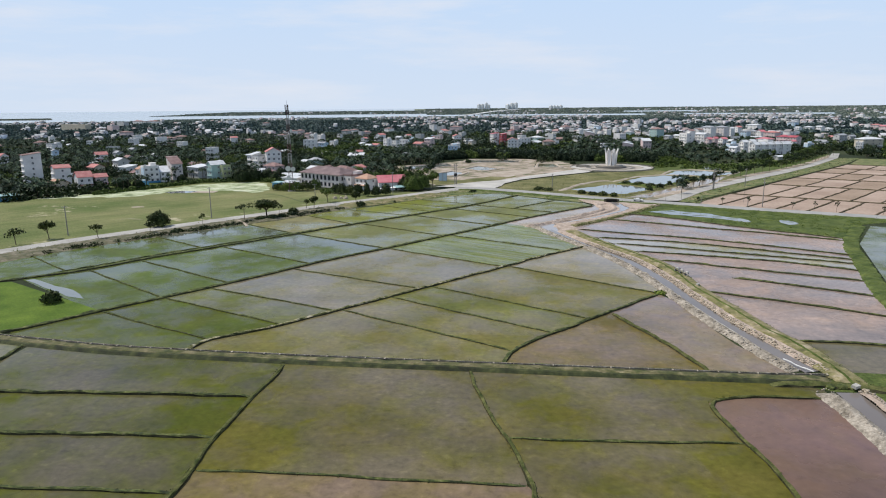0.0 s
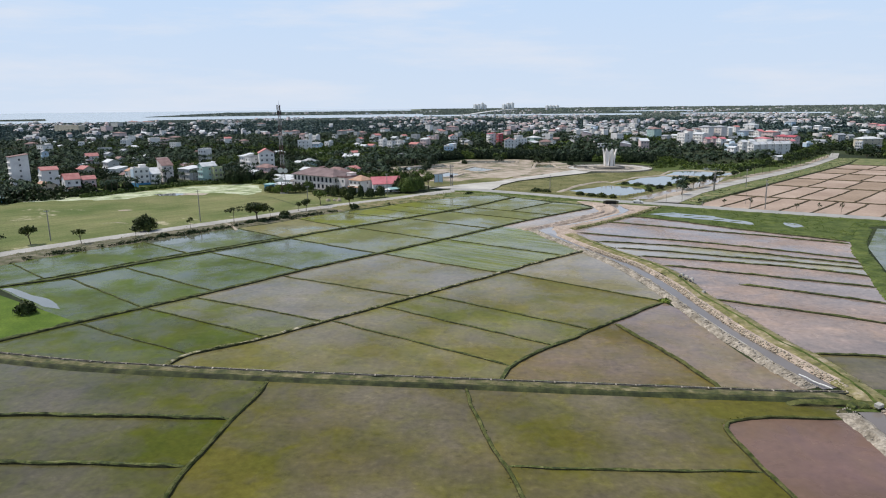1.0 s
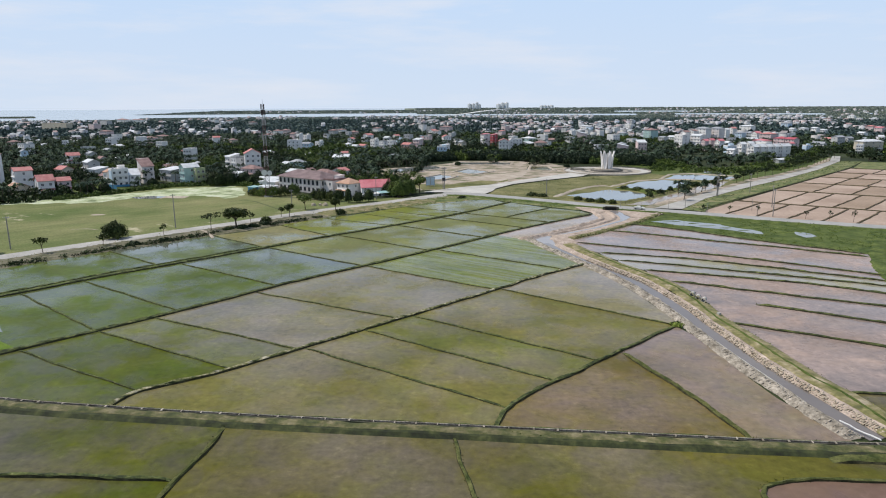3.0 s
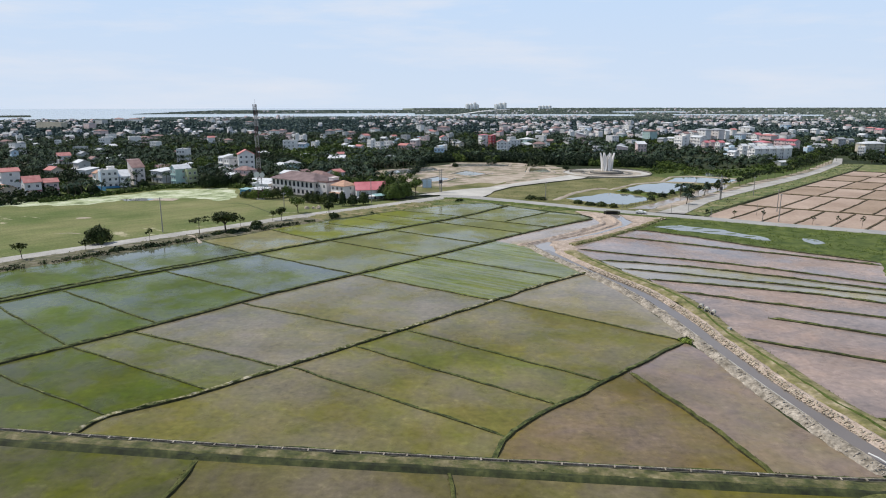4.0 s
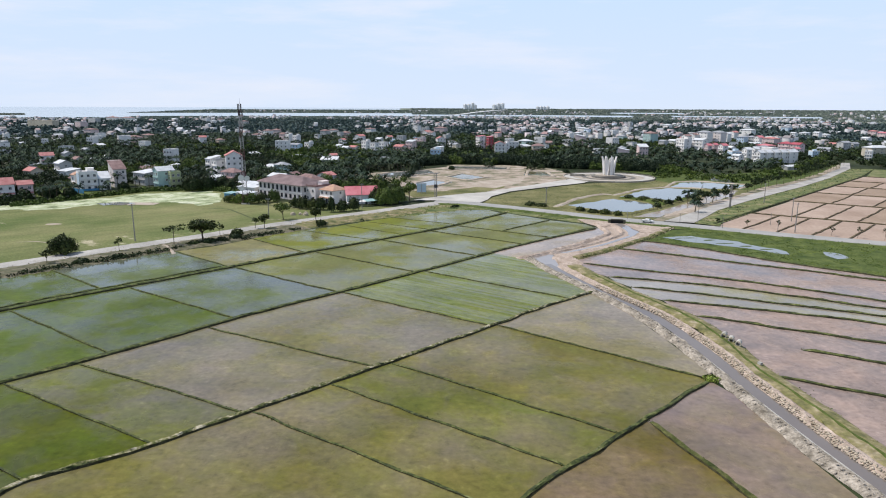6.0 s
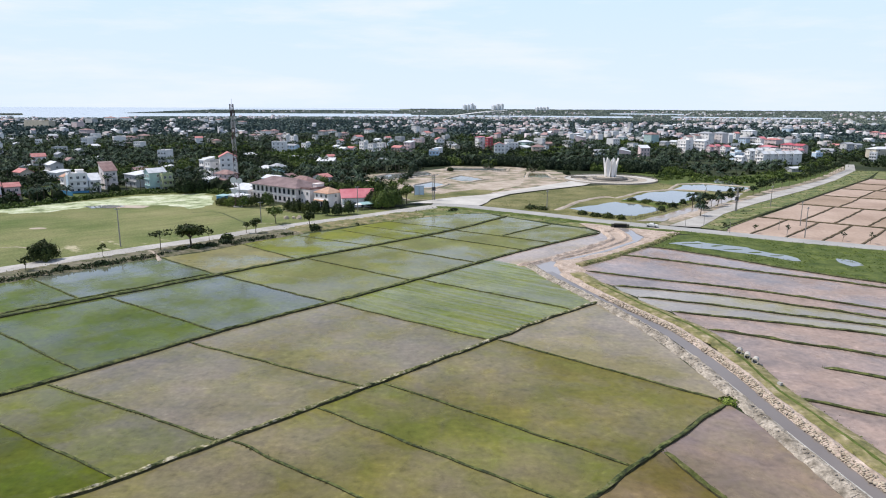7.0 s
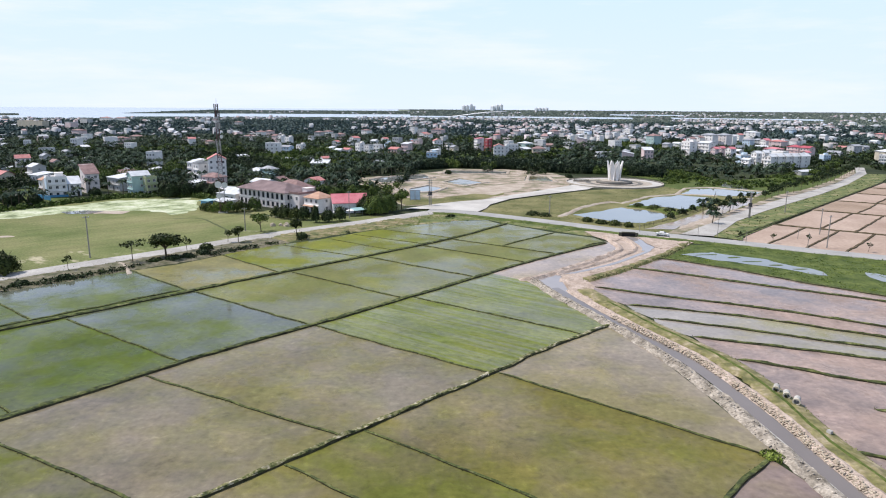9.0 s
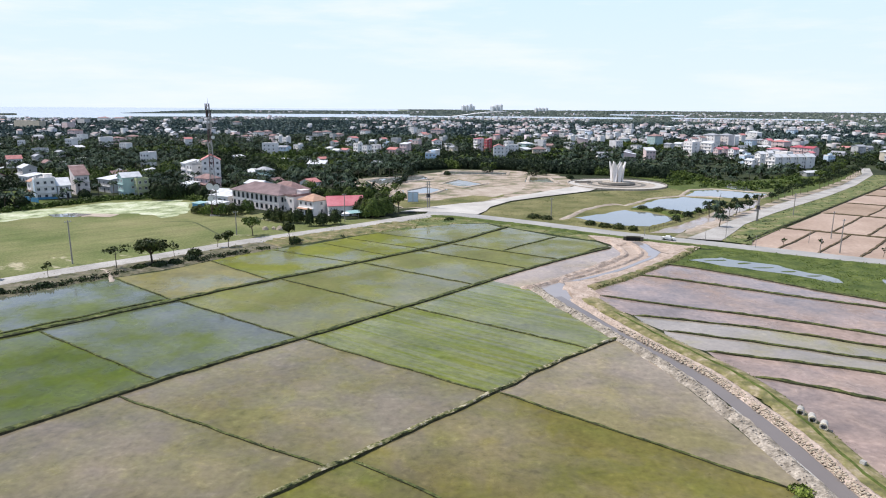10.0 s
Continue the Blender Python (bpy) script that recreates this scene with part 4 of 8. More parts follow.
for x, y, s in ((56.4, 92.4, 1.0), (58.2, 92.2, 0.9), (54.6, 92.2, 0.8)):
    g = Geo()
    bm = bmesh.new()
    bmesh.ops.create_icosphere(bm, subdivisions=2, radius=1.0)
    for v in bm.verts:
        k = 1 + 0.35 * noise.noise(v.co * 1.7 + Vector((x, y, 0)))
        g.v.append((v.co.x * k * s, v.co.y * k * s * 0.8, max(-0.1, v.co.z * k * s * 0.65)))
    g.f = [tuple(v.index for v in f.verts) for f in bm.faces]
    bm.free()
    thing("earth_mound", g, BUND, "low overgrown earth heap over the canal culvert", "earth heap", at=pose(x, y, 0.15))

slab = thing("concrete_slab", Geo().box(-0.55, -0.4, 0, 0.55, 0.4, 0.5), CONCRETE, "pale broken concrete block on the culvert", "concrete block", at=pose(58, 91.4, 0.62, 6, -4, 30))
hose = thing("drain_pipe", None, None, "white plastic pipe running down into the canal", "pipe")
tube_run = [(51.7, 102.8, 0.75), (52.4, 101.6, 0.72), (52.9, 100.9, 0.5), (53.5, 99.9, 0.45), (53.9, 98.9, 0.6), (54.5, 97.6, 0.62)]
for a, b in zip(tube_run, tube_run[1:]):
    part("length", Geo().tube(a, b, 0.11, 0.11, 8), WHITEP, hose)

# ---------------------------------------------------------------- roads, verges and open ground
MEAD = [(-260, 40), (-400, 120), (-400, 240), (-262, 280), (-243, 293), (-228, 313), (-206, 332), (-196, 350), (-178, 380), (-146, 388), (-124, 372), (-100, 352), (-78, 340), (-58, 334), (-36, 344.5)] + ROAD_A[14::-1]
sheet("meadow", MEAD, 0.05, MEADOW, "dry yellow-green meadow with faint mown streaks", "meadow")
ALG = [(-232, 306), (-206, 312), (-188, 315), (-177, 332), (-157, 337), (-145, 342), (-129, 334.5), (-123, 344), (-129, 357), (-144, 384), (-160, 379), (-173, 372), (-184, 353), (-208, 341), (-236, 318)]
sheet("algae_pond", wobble(ALG, 2.2), 0.09, ALGAE, "pond choked with pale yellow-green algae", "pond")
sheet("open_pool", wobble([(-180, 335), (-173.3, 329), (-166, 331), (-162, 337), (-171, 340)], 0.6, 1.5), 0.13, POND, "small gap of open water in the algae", "pond")
sheet("house_lawn", wobble([(-262, 402), (-240, 412), (-216, 382), (-198, 374), (-186, 386), (-180, 378), (-196, 352), (-212, 350), (-222, 352)], 1.5), 0.06, YARD, "green yard before the houses", "grass")
# roadside embankment: brushy slope from road to field
thing("road_embankment", ridge(offset(ROAD_A[:12], -9.6), [(6.2, 0.3), (4.5, 0.42), (2.0, 0.5), (-0.6, 0.52), (-3.2, 0.5), (-5.0, 0.3), (-6.6, 0.0)], 1.2, 0.16, 0.35), EMBANK, "rough brown grassy bank beside the road", "embankment", kind="structure")
thing("road_embankment", ridge(offset(ROAD_A[11:15], -8.4), [(6.2, 0.3), (4.5, 0.42), (2.0, 0.5), (-0.6, 0.52), (-3.2, 0.5), (-5.0, 0.3), (-6.6, 0.0)], 1.2, 0.16, 0.35), ROADSIDE, "yellow-green grassy bank beside the road", "embankment", kind="structure")
thing("dirt_path", ridge([(-105, 245.5), (-101, 242.4), (-97.4, 237), (-94.6, 233)], [(0.6, 0.3), (0.25, 0.64), (-0.25, 0.64), (-0.6, 0.3)], 0.8, 0.3, 0.2), SAND, "short pale path down the embankment", "path", kind="structure")
road_prof = [(4.6, 0.0), (3.6, 0.32), (0, 0.38), (-3.6, 0.32), (-4.6, 0.0)]
thing("road", ridge(smooth_line(ROAD_A, 1), road_prof, 4.0, 0.03, 0.02), AVENUE, "pale worn concrete country road on a low bank", "road", kind="structure")
thing("road", ridge(smooth_line(ROAD_A2, 1), [(4.2, 0.0), (3.1, 0.36), (0, 0.42), (-3.1, 0.36), (-4.2, 0.0)], 4.0, 0.03, 0.02), ASPHALT, "pale grey asphalt road beside the fields", "road", kind="structure")
sheet("grass_verge", [(-18, 347), (2, 343), (24.9, 329), (44.8, 315), (53, 309), (48, 300), (40, 301), (13, 323), (5, 332), (-9, 328), (-26, 315), (-44, 300), (-47, 309), (-34, 328)], 0.06, AVVERGE, "rough grass between the road and paddies", "verge")
thing("road_bank", ridge(offset(ROAD_A2, -6.5), [(2.5, 0.1), (1, 0.4), (-1, 0.45), (-3, 0.02)], 1.5, 0.2, 0.3), VERGE, "grassy shoulder of the road", "embankment", kind="structure")
PLAZA = [(-33, 356), (-20, 372), (-8, 383), (3, 389.5), (11, 400), (26.5, 419.5), (51.6, 452), (62, 466), (73, 458), (64, 440), (36, 414), (17.5, 395), (7, 374), (5, 362), (1, 351), (-8, 355), (-21, 357)]
sheet("monument_road", PLAZA, 0.43, ROAD, "wide pale concrete road to the monument", "road")
sheet("sandy_bank", wobble([(59, 304), (78, 296), (82, 292), (74.6, 291), (64, 278), (60.5, 282), (59.6, 291)], 0.4, 1.5), 0.2, PINKSAND, "trampled sand beside the canal bridge", "sand")
sheet("sandy_bank", wobble([(42, 309), (53, 306), (53.5, 298), (48.5, 288), (46.5, 292), (43, 300)], 0.4, 1.5), 0.2, PINKSAND, "trampled sand beside the canal bridge", "sand")
ROAD_C = [(84, 297), (92.7, 321), (106, 340), (127, 367), (158, 406), (193, 445), (238, 501), (292, 576), (320, 640)]
AV_L = [(76, 305), (94.5, 329), (103, 341), (126.5, 371), (152, 401.6), (183.5, 437.5), (226, 487), (277, 558), (306, 612)]
AV_R = [(87, 302), (99, 321), (108, 336), (131.7, 365.6), (158.5, 396.6), (190, 432.3), (232, 484), (283.7, 556), (312, 610)]
sheet("avenue_shoulder", wobble([(70, 305), (87.5, 331), (105, 352), (127, 377.4), (163, 425), (194, 457.4), (241, 516), (298, 599)] + AV_L[7::-1], 0.6, 2.0), 0.3, DIRT, "trodden dirt shoulder of the avenue with weeds", "ground")
geo = Geo()
for (a, b) in zip(AV_L, AV_R):
    geo.v += [(a[0], a[1], 0.44), (b[0], b[1], 0.44)]
geo.f = [(2 * k, 2 * k + 1, 2 * k + 3, 2 * k + 2) for k in range(8)]
thing("avenue", geo, AVENUE, "broad pale concrete avenue towards the town", "road", kind="structure")
VERGE_C = AV_R[:8] + [(301, 556), (256, 492), (215, 443), (162.8, 382.5), (128, 340), (98, 303), (95, 296)]
sheet("grass_verge", VERGE_C, 0.3, AVVERGE, "green verge between avenue and bare fields", "verge")
sheet("grass_verge", [(254, 484), (301, 556), (318, 548), (350, 530), (345, 500), (300, 470)], 0.035, AVVERGE, "rough verge at the end of the bare fields", "verge")
sheet("grass_strip", [(88, 286), (100, 281), (126, 268), (160, 252), (139, 243), (118, 216), (107.5, 224.3), (100.2, 229.5), (89.3, 238.5), (78.1, 250.3), (71.5, 256), (59.2, 265.4), (64, 272), (74, 288)], 0.05, VERGE, "wet green grass between road and fields", "verge")
HOLLOW = [(66.7, 272), (73, 275), (79.5, 275.6), (86, 269.2), (92.1, 262.8), (97.5, 256.8), (101, 252), (100, 248.6), (95, 250.8), (91.5, 252.8), (86, 257.2), (80.7, 261), (75, 264.6), (70.9, 268)]
sheet("wet_hollow", wobble([(113, 252), (116, 249), (116.5, 244), (112, 241), (110.5, 246)], 0.8, 1.0), 0.1, POND, "small pool lying in the grass", "pond")
sheet("wet_hollow", wobble(HOLLOW, 1.6, 0.6), 0.1, POND, "shallow water lying in the grass", "pond")
for cx0, cy0, rx0, ry0 in ((76, 271.5, 2.6, 0.8), (82, 268.4, 2.2, 0.9), (84.6, 263.4, 2.8, 0.8), (90.4, 259, 2.4, 0.9), (95.6, 254.6, 2.2, 0.8), (72.2, 271, 1.8, 0.6)):
    sheet("grass_tongue", wobble([(cx0 + rx0 * math.cos(a / 9 * 6.283 - 0.7), cy0 + ry0 * math.sin(a / 9 * 6.283)) for a in range(9)], 1.0, 0.5), 0.13, VERGE, "tongue of wet grass standing in shallow water", "grass")
# grass before the ponds, bare lot and ponds
sheet("rough_lawn", [(2.4, 352), (7, 372), (18, 393), (36, 412), (64, 438), (80, 446), (112, 462), (122, 440), (100, 420), (78, 394), (50, 372), (45, 340), (56, 322), (62, 313), (44.8, 320), (24.9, 335)], 0.07, DRYGRASS, "dry grass beside the ponds", "grass")
sheet("scrub_ground", [(96, 448), (112, 438), (133, 428), (150, 416), (172, 424), (206, 462), (242, 512), (296, 582), (300, 625), (240, 562), (205, 526), (165, 500), (130, 512), (100, 530), (118, 500), (119, 478)], 0.055, VERGE, "rough green ground between ponds and wood", "grass")
LOT = [(-33, 366), (-20, 374), (3, 392), (26.5, 421), (51.6, 454), (60, 466), (62, 500), (58, 530), (30, 560), (-20, 562), (-34, 530), (-56, 502), (-76, 494), (-84, 470), (-66, 446), (-48, 420), (-42, 385)]
sheet("bare_lot", wobble(LOT, 3.0, 6.0), 0.06, DIRT, "bare sandy lot with dry grass patches", "ground")
sheet("lot_grass", wobble([(-33, 368), (-8, 384), (2, 394), (14, 412), (16, 438), (-4, 414), (-22, 392), (-38, 396), (-41, 388)], 1.5), 0.09, DRYGRASS, "dry grass at the lot's edge", "grass")
for poly, mt in (([(-72, 476), (-57, 456), (-27, 495), (-35, 516), (-64, 496)], POND), ([(-24, 467), (-7, 448), (8, 471), (-11, 497)], P_MID), ([(-41, 432), (-38, 415), (-22, 419), (-16, 440), (-29, 454)], POND), ([(-28, 522), (22, 522), (24, 546), (-20, 552)], POND), ([(30, 480), (52, 478), (50, 512), (34, 516)], P_MID)):
    sheet("shallow_pool", wobble(poly, 0.5), 0.1, mt, "shallow flooded pit in the bare lot", "pond", "pits in the lot")
    bund(offset(poly + [poly[0]], 1.8), 2.6, 0.5, SAND, "low sandy bank round a flooded pit", 0)
sheet("bare_mud", wobble([(-12, 421), (2, 446), (17, 461), (30, 470), (25, 436), (8, 412)], 1.5), 0.1, SAND, "bare orange sand", "sand")
thing("meadow_ditch", strip(smooth_line([(-124, 322), (-114, 326), (-104, 314), (-93, 300), (-88, 294)], 2), 0.5, 0.5, 0.09, 2.0), BUND, "narrow dark ditch across the meadow", "ditch", kind="structure")
for cx0, cy0, rx0, ry0 in ((-150, 247.5, 5.5, 0.8), (-164, 280, 3.6, 1.4)):
    sheet("sand_patch", wobble([(cx0 + rx0 * math.cos(a / 10 * 6.283), cy0 + ry0 * math.sin(a / 10 * 6.283)) for a in range(10)], 1.3, 0.8), 0.1, SAND, "pale bare scar in the meadow grass", "sand")
sheet("sand_patch", wobble([(-169.5, 338), (-163, 331), (-152, 332), (-150, 338), (-158, 341)], 1.2, 1.5), 0.12, SAND, "pale trampled sand beside the algae pond", "sand")
sheet("mud_pool", wobble([(147, 474), (155, 490), (170, 468), (155, 449)], 0.8), 0.1, POND, "shallow muddy pool beyond the ponds", "pond", "fish ponds")
for poly in ([(42.4, 348), (55.2, 358.7), (67.8, 371.8), (77.7, 364.4), (86, 349.7), (78, 340), (69, 329.9), (57, 331.3), (48.6, 341.4)],
             [(73.5, 379.5), (93, 409.5), (110.8, 420.4), (122.5, 413), (111, 384), (97, 370), (87.4, 377.5)],
             [(113, 427.6), (124.2, 449), (137, 455), (160, 439), (148, 421.5), (137, 420), (124, 424.8)],
             [(65.5, 316.5), (76, 316), (92, 336), (110, 359), (132, 386), (146, 412), (143, 415), (126, 400), (99.6, 357), (80, 332)]):
    muddy = poly[0][1] < 320
    sheet("fish_pond", wobble(poly, 0.6 if muddy else 1.2, 2.0), 0.1, P_SILT if muddy else POND, "half-dry muddy pond beside the avenue" if muddy else "still grey-blue fish pond between low banks", "pond", "fish ponds")
sheet("pond_margin", [(34, 341), (49, 374), (66, 391), (91, 417), (112, 429), (124, 456), (140, 462), (170, 446), (175, 430), (149, 401), (122, 367), (98, 336), (80, 315.5), (73, 306), (60, 311), (56, 320), (44, 332)], 0.035, DRYGRASS, "trodden grass round the fish ponds", "grass")
# sandy, grassy and weedy banks between the ponds
for pb, wd, hg, mt in (([(36, 343), (38.8, 347.7), (49.3, 369.8), (60, 384), (66, 388.6), (71.4, 388.6)], 2.8, 0.55, SAND), ([(71.4, 386), (91, 413), (110, 425), (122, 423), (130, 420)], 2.2, 0.45, SAND),
                       ([(72.1, 377), (83, 370.5), (88.5, 354), (98, 365), (111, 381), (125, 405)], 4.0, 1.0, YARD), ([(38, 341), (46, 336), (56, 326), (64, 322), (80, 338.5), (98, 361), (113, 380), (131, 404), (149, 421)], 2.8, 0.7, DRYGRASS),
                       ([(110, 427), (122, 452), (137, 459), (164, 441), (149, 420)], 2.2, 0.5, SAND)):
    thing("pond_bank", ridge(pb, [(wd * 0.55, -0.05), (wd * 0.3, hg * 0.75), (0, hg), (-wd * 0.3, hg * 0.7), (-wd * 0.6, -0.05)], 1.2, 0.22, 0.35), mt, "trodden bank round the fish ponds", "pond bank", "banks round the fish ponds", "structure")
# bare fields by the avenue: blocks of long plots between brown banks
d1, d2 = Vector((0.645, 0.764)), Vector((0.85, -0.527))
o = Vector((128, 340))


def plot_at(u, v):
    return tuple(o + d1 * u + d2 * v)


def road_side(v):
    """How far down a plot reaches before it meets the road."""
    u = 0.0
    while u > -90 and plot_at(u, v)[1] > 296 - (plot_at(u, v)[0] - 93) * 0.62 + max(0, plot_at(u, v)[0] - 123) * 0.13:
        u -= 0.5
    return u


for u0, u1, lines, w in ((None, -11.5, (0, 11.6, 23.1, 34.7, 46.2, 58, 70, 82, 94, 106, 118, 130, 142), 1.1), (-11.5, 43, (1, 16.5, 28.2, 40, 52, 64, 77, 90, 103, 116, 129, 142), 1.0), (43, 88, (0, 18, 35, 52, 69, 86, 103, 120, 137), 0.9),
                         (88, 130, (0, 17, 33, 50, 67, 84, 101, 118), 0.9), (130, 168, (0, 18, 37, 56, 75, 94), 0.8), (168, 206, (0, 20, 40, 60, 80), 0.8)):
    for v0, v1 in zip(lines, lines[1:]):
        a0, a1 = (road_side(v0), road_side(v1)) if u0 is None else (u0, u0)
        sheet("bare_field", [plot_at(a0, v0), plot_at(u1, v0), plot_at(u1, v1), plot_at(a1, v1)], 0.04, SALMON_B if int(u1 * 7 + v0 * 3) % 5 == 1 else SALMON, "bare pinkish-brown field of dried mud", "field", "bare fields")
        if v0 > 2:
            bund([plot_at(a0, v0), plot_at((a0 + u1) / 2, v0 + 0.4), plot_at(u1, v0)], w, 0.4, BROWNB, "low brown bank between bare fields")
    bund([plot_at(u1, lines[0]), plot_at(u1 + 0.8, lines[-1] * 0.4), plot_at(u1, lines[-1])], 1.9 if u1 < 50 else 1.1, 0.4, BROWNB, "broad trodden bank across the bare fields")
bund([plot_at(-52, -0.6), plot_at(-11, -0.6), plot_at(43, -0.4), plot_at(120, -0.4), plot_at(206, -0.4)], 1.3, 0.7, BUND, "dark overgrown bank along the bare fields")

# ---------------------------------------------------------------- rivers and sea far off
def far_water(name, a0, a1, r0, r1, lift, label, mat=None, kind="structure", taper=0.0):
    geo = Geo()
    na, nr = 40, 8
    for i in range(na + 1):
        a = radians(a0 + (a1 - a0) * i / na)
        wob = noise.noise((a * 14, r0 * 0.01, 0.5)) * 110 * min(1, min(i, na - i) / 5)
        for j in range(nr + 1):
            near_r = r0 + wob + taper * i / na
            r = near_r + (r1 - near_r) * j / nr
            x, y = EARTH_C[0] + r * math.sin(a), EARTH_C[1] + r * math.cos(a)
            geo.v.append((x, y, land(x, y) + lift))
    for i in range(na):
        for j in range(nr):
            k = i * (nr + 1) + j
            geo.f.append((k, k + 1, k + nr + 2, k + nr + 1))
    return thing(name, geo, mat or SEA, label, "water" if mat is None else "land", kind=kind)


far_water("sea", -52, -29, 2600, 4815, 1.5, "pale sea under the horizon")
far_water("sea", -29, -22.5, 3500, 4815, 1.4, "pale sea under the horizon", taper=800)
far_water("sea", -22.5, -7, 4320, 4815, 1.5, "pale sea under the horizon")
far_water("river", -29.5, -6, 2820, 3480, 1.5, "pale river estuary across the plain")
far_water("river", -6, 13, 2860, 3200, 1.5, "pale river reach across the plain")
far_water("river", 11, 17, 3650, 3900, 1.5, "pale river reach across the plain")
far_water("river", 16, 27, 3000, 3260, 1.5, "pale river reach across the plain")

# ---------------------------------------------------------------- houses
def window_part(parent, x, z, w, h, y, face, framing=None):
    """A framed window on one face of a house: 0 front, 1 right, 2 back, 3 left."""
    fr, gl = Geo(), Geo()
    t = 0.12
    for x0, x1, z0, z1 in ((-w / 2, w / 2, -h / 2, -h / 2 + t), (-w / 2, w / 2, h / 2 - t, h / 2), (-w / 2, -w / 2 + t, -h / 2 + t, h / 2 - t), (w / 2 - t, w / 2, -h / 2 + t, h / 2 - t), (-0.05, 0.05, -h / 2 + t, h / 2 - t)):
        fr.box(x0, -0.1, z0, x1, 0.0, z1)
    gl.box(-w / 2 + 0.03, -0.05, -h / 2 + 0.03, w / 2 - 0.03, 0.0, h / 2 - 0.03)
    turn = Euler((0, 0, (0, math.pi / 2, math.pi, -math.pi / 2)[face]))
    f = part("window", fr, framing or WHITEP, parent)
    f.matrix_basis = Matrix.LocRotScale(turn.to_matrix() @ Vector((x, y, z)), turn, None)
    part("pane", gl, GLASS, f)
    return f


def roof_geo(kind, w, d, z, rise, over=0.5):
    g = Geo()
    a, b = w / 2 + over, d / 2 + over
    if kind == "gable":
        t = 0.18
        for dz in (0, t):
            g.v += [(-a, -b, z - 0.1 + dz), (a, -b, z - 0.1 + dz), (a, b, z - 0.1 + dz), (-a, b, z - 0.1 + dz), (-a, 0, z + rise + dz), (a, 0, z + rise + dz)]
        g.f = [(6, 7, 11, 10), (8, 9, 10, 11), (0, 4, 5, 1), (2, 5, 4, 3), (0, 1, 7, 6), (2, 3, 9, 8), (1, 5, 11, 7), (5, 2, 8, 11), (4, 0, 6, 10), (3, 4, 10, 9)]
    elif kind == "cross":
        t = 0.18
        for dz in (0, t):
            g.v += [(-a, -b, z - 0.1 + dz), (a, -b, z - 0.1 + dz), (a, b, z - 0.1 + dz), (-a, b, z - 0.1 + dz), (0, -b, z + rise + dz), (0, b, z + rise + dz)]
        g.f = [(6, 10, 11, 9), (7, 8, 11, 10), (0, 3, 5, 4), (1, 4, 5, 2), (3, 0, 6, 9), (1, 2, 8, 7), (0, 4, 10, 6), (4, 1, 7, 10), (5, 3, 9, 11), (2, 5, 11, 8)]
    elif kind == "hip":
        r = max(0.6, (w - d) / 2 + 0.01)
        g.v = [(-a, -b, z), (a, -b, z), (a, b, z), (-a, b, z), (-r, 0, z + rise), (r, 0, z + rise), (-a, -b, z - 0.2), (a, -b, z - 0.2), (a, b, z - 0.2), (-a, b, z - 0.2)]
        g.f = [(0, 1, 5, 4), (1, 2, 5), (2, 3, 4, 5), (3, 0, 4), (6, 7, 1, 0), (7, 8, 2, 1), (8, 9, 3, 2), (9, 6, 0, 3), (9, 8, 7, 6)]
    elif kind == "shed":
        g.v = [(-a, -b, z + 0.1), (a, -b, z + 0.1), (a, b, z + rise), (-a, b, z + rise), (-a, -b, z + 0.25), (a, -b, z + 0.25), (a, b, z + rise + 0.15), (-a, b, z + rise + 0.15)]
        g.f = [(0, 3, 2, 1), (4, 5, 6, 7), (0, 1, 5, 4), (1, 2, 6, 5), (2, 3, 7, 6), (3, 0, 4, 7)]
    else:
        g.box(-a + over - 0.1, -b + over - 0.1, z, a - over + 0.1, b - over + 0.1, z + 0.25)
        for x0, y0, x1, y1 in ((-w / 2, -d / 2, w / 2, -d / 2 + 0.2), (-w / 2, d / 2 - 0.2, w / 2, d / 2), (-w / 2, -d / 2 + 0.2, -w / 2 + 0.2, d / 2 - 0.2), (w / 2 - 0.2, -d / 2 + 0.2, w / 2, d / 2 - 0.2)):
            g.box(x0, y0, z + 0.25, x1, y1, z + 0.95)
    return g


def wall_geo(w, d, h, gable, rise):
    g = Geo().box(-w / 2, -d / 2, -0.3, w / 2, d / 2, h)
    if gable == "gable":
        for s in (-1, 1):
            x = s * (w / 2 - 0.1)
            g.add([(x - 0.1, -d / 2, h), (x + 0.1, -d / 2, h), (x + 0.1, d / 2, h), (x - 0.1, d / 2, h), (x - 0.1, 0, h + rise), (x + 0.1, 0, h + rise)], [(0, 1, 5, 4), (2, 3, 4, 5), (1, 2, 5), (3, 0, 4), (0, 3, 2, 1)])
    if gable == "cross":
        for s in (-1, 1):
            y = s * (d / 2 - 0.1)
            g.add([(-w / 2, y - 0.1, h), (w / 2, y - 0.1, h), (w / 2, y + 0.1, h), (-w / 2, y + 0.1, h), (0, y - 0.1, h + rise), (0, y + 0.1, h + rise)], [(0, 1, 4), (3, 5, 2), (1, 2, 5, 4), (0, 4, 5, 3), (0, 3, 2, 1)])
    if gable == "shed":
        a, b, t = w / 2, d / 2, h + rise - 0.1
        g.add([(-a, -b, h), (a, -b, h), (a, b, h), (-a, b, h), (-a, b, t), (a, b, t)], [(0, 1, 5, 4), (2, 3, 4, 5), (0, 4, 3), (1, 2, 5)])
    return g


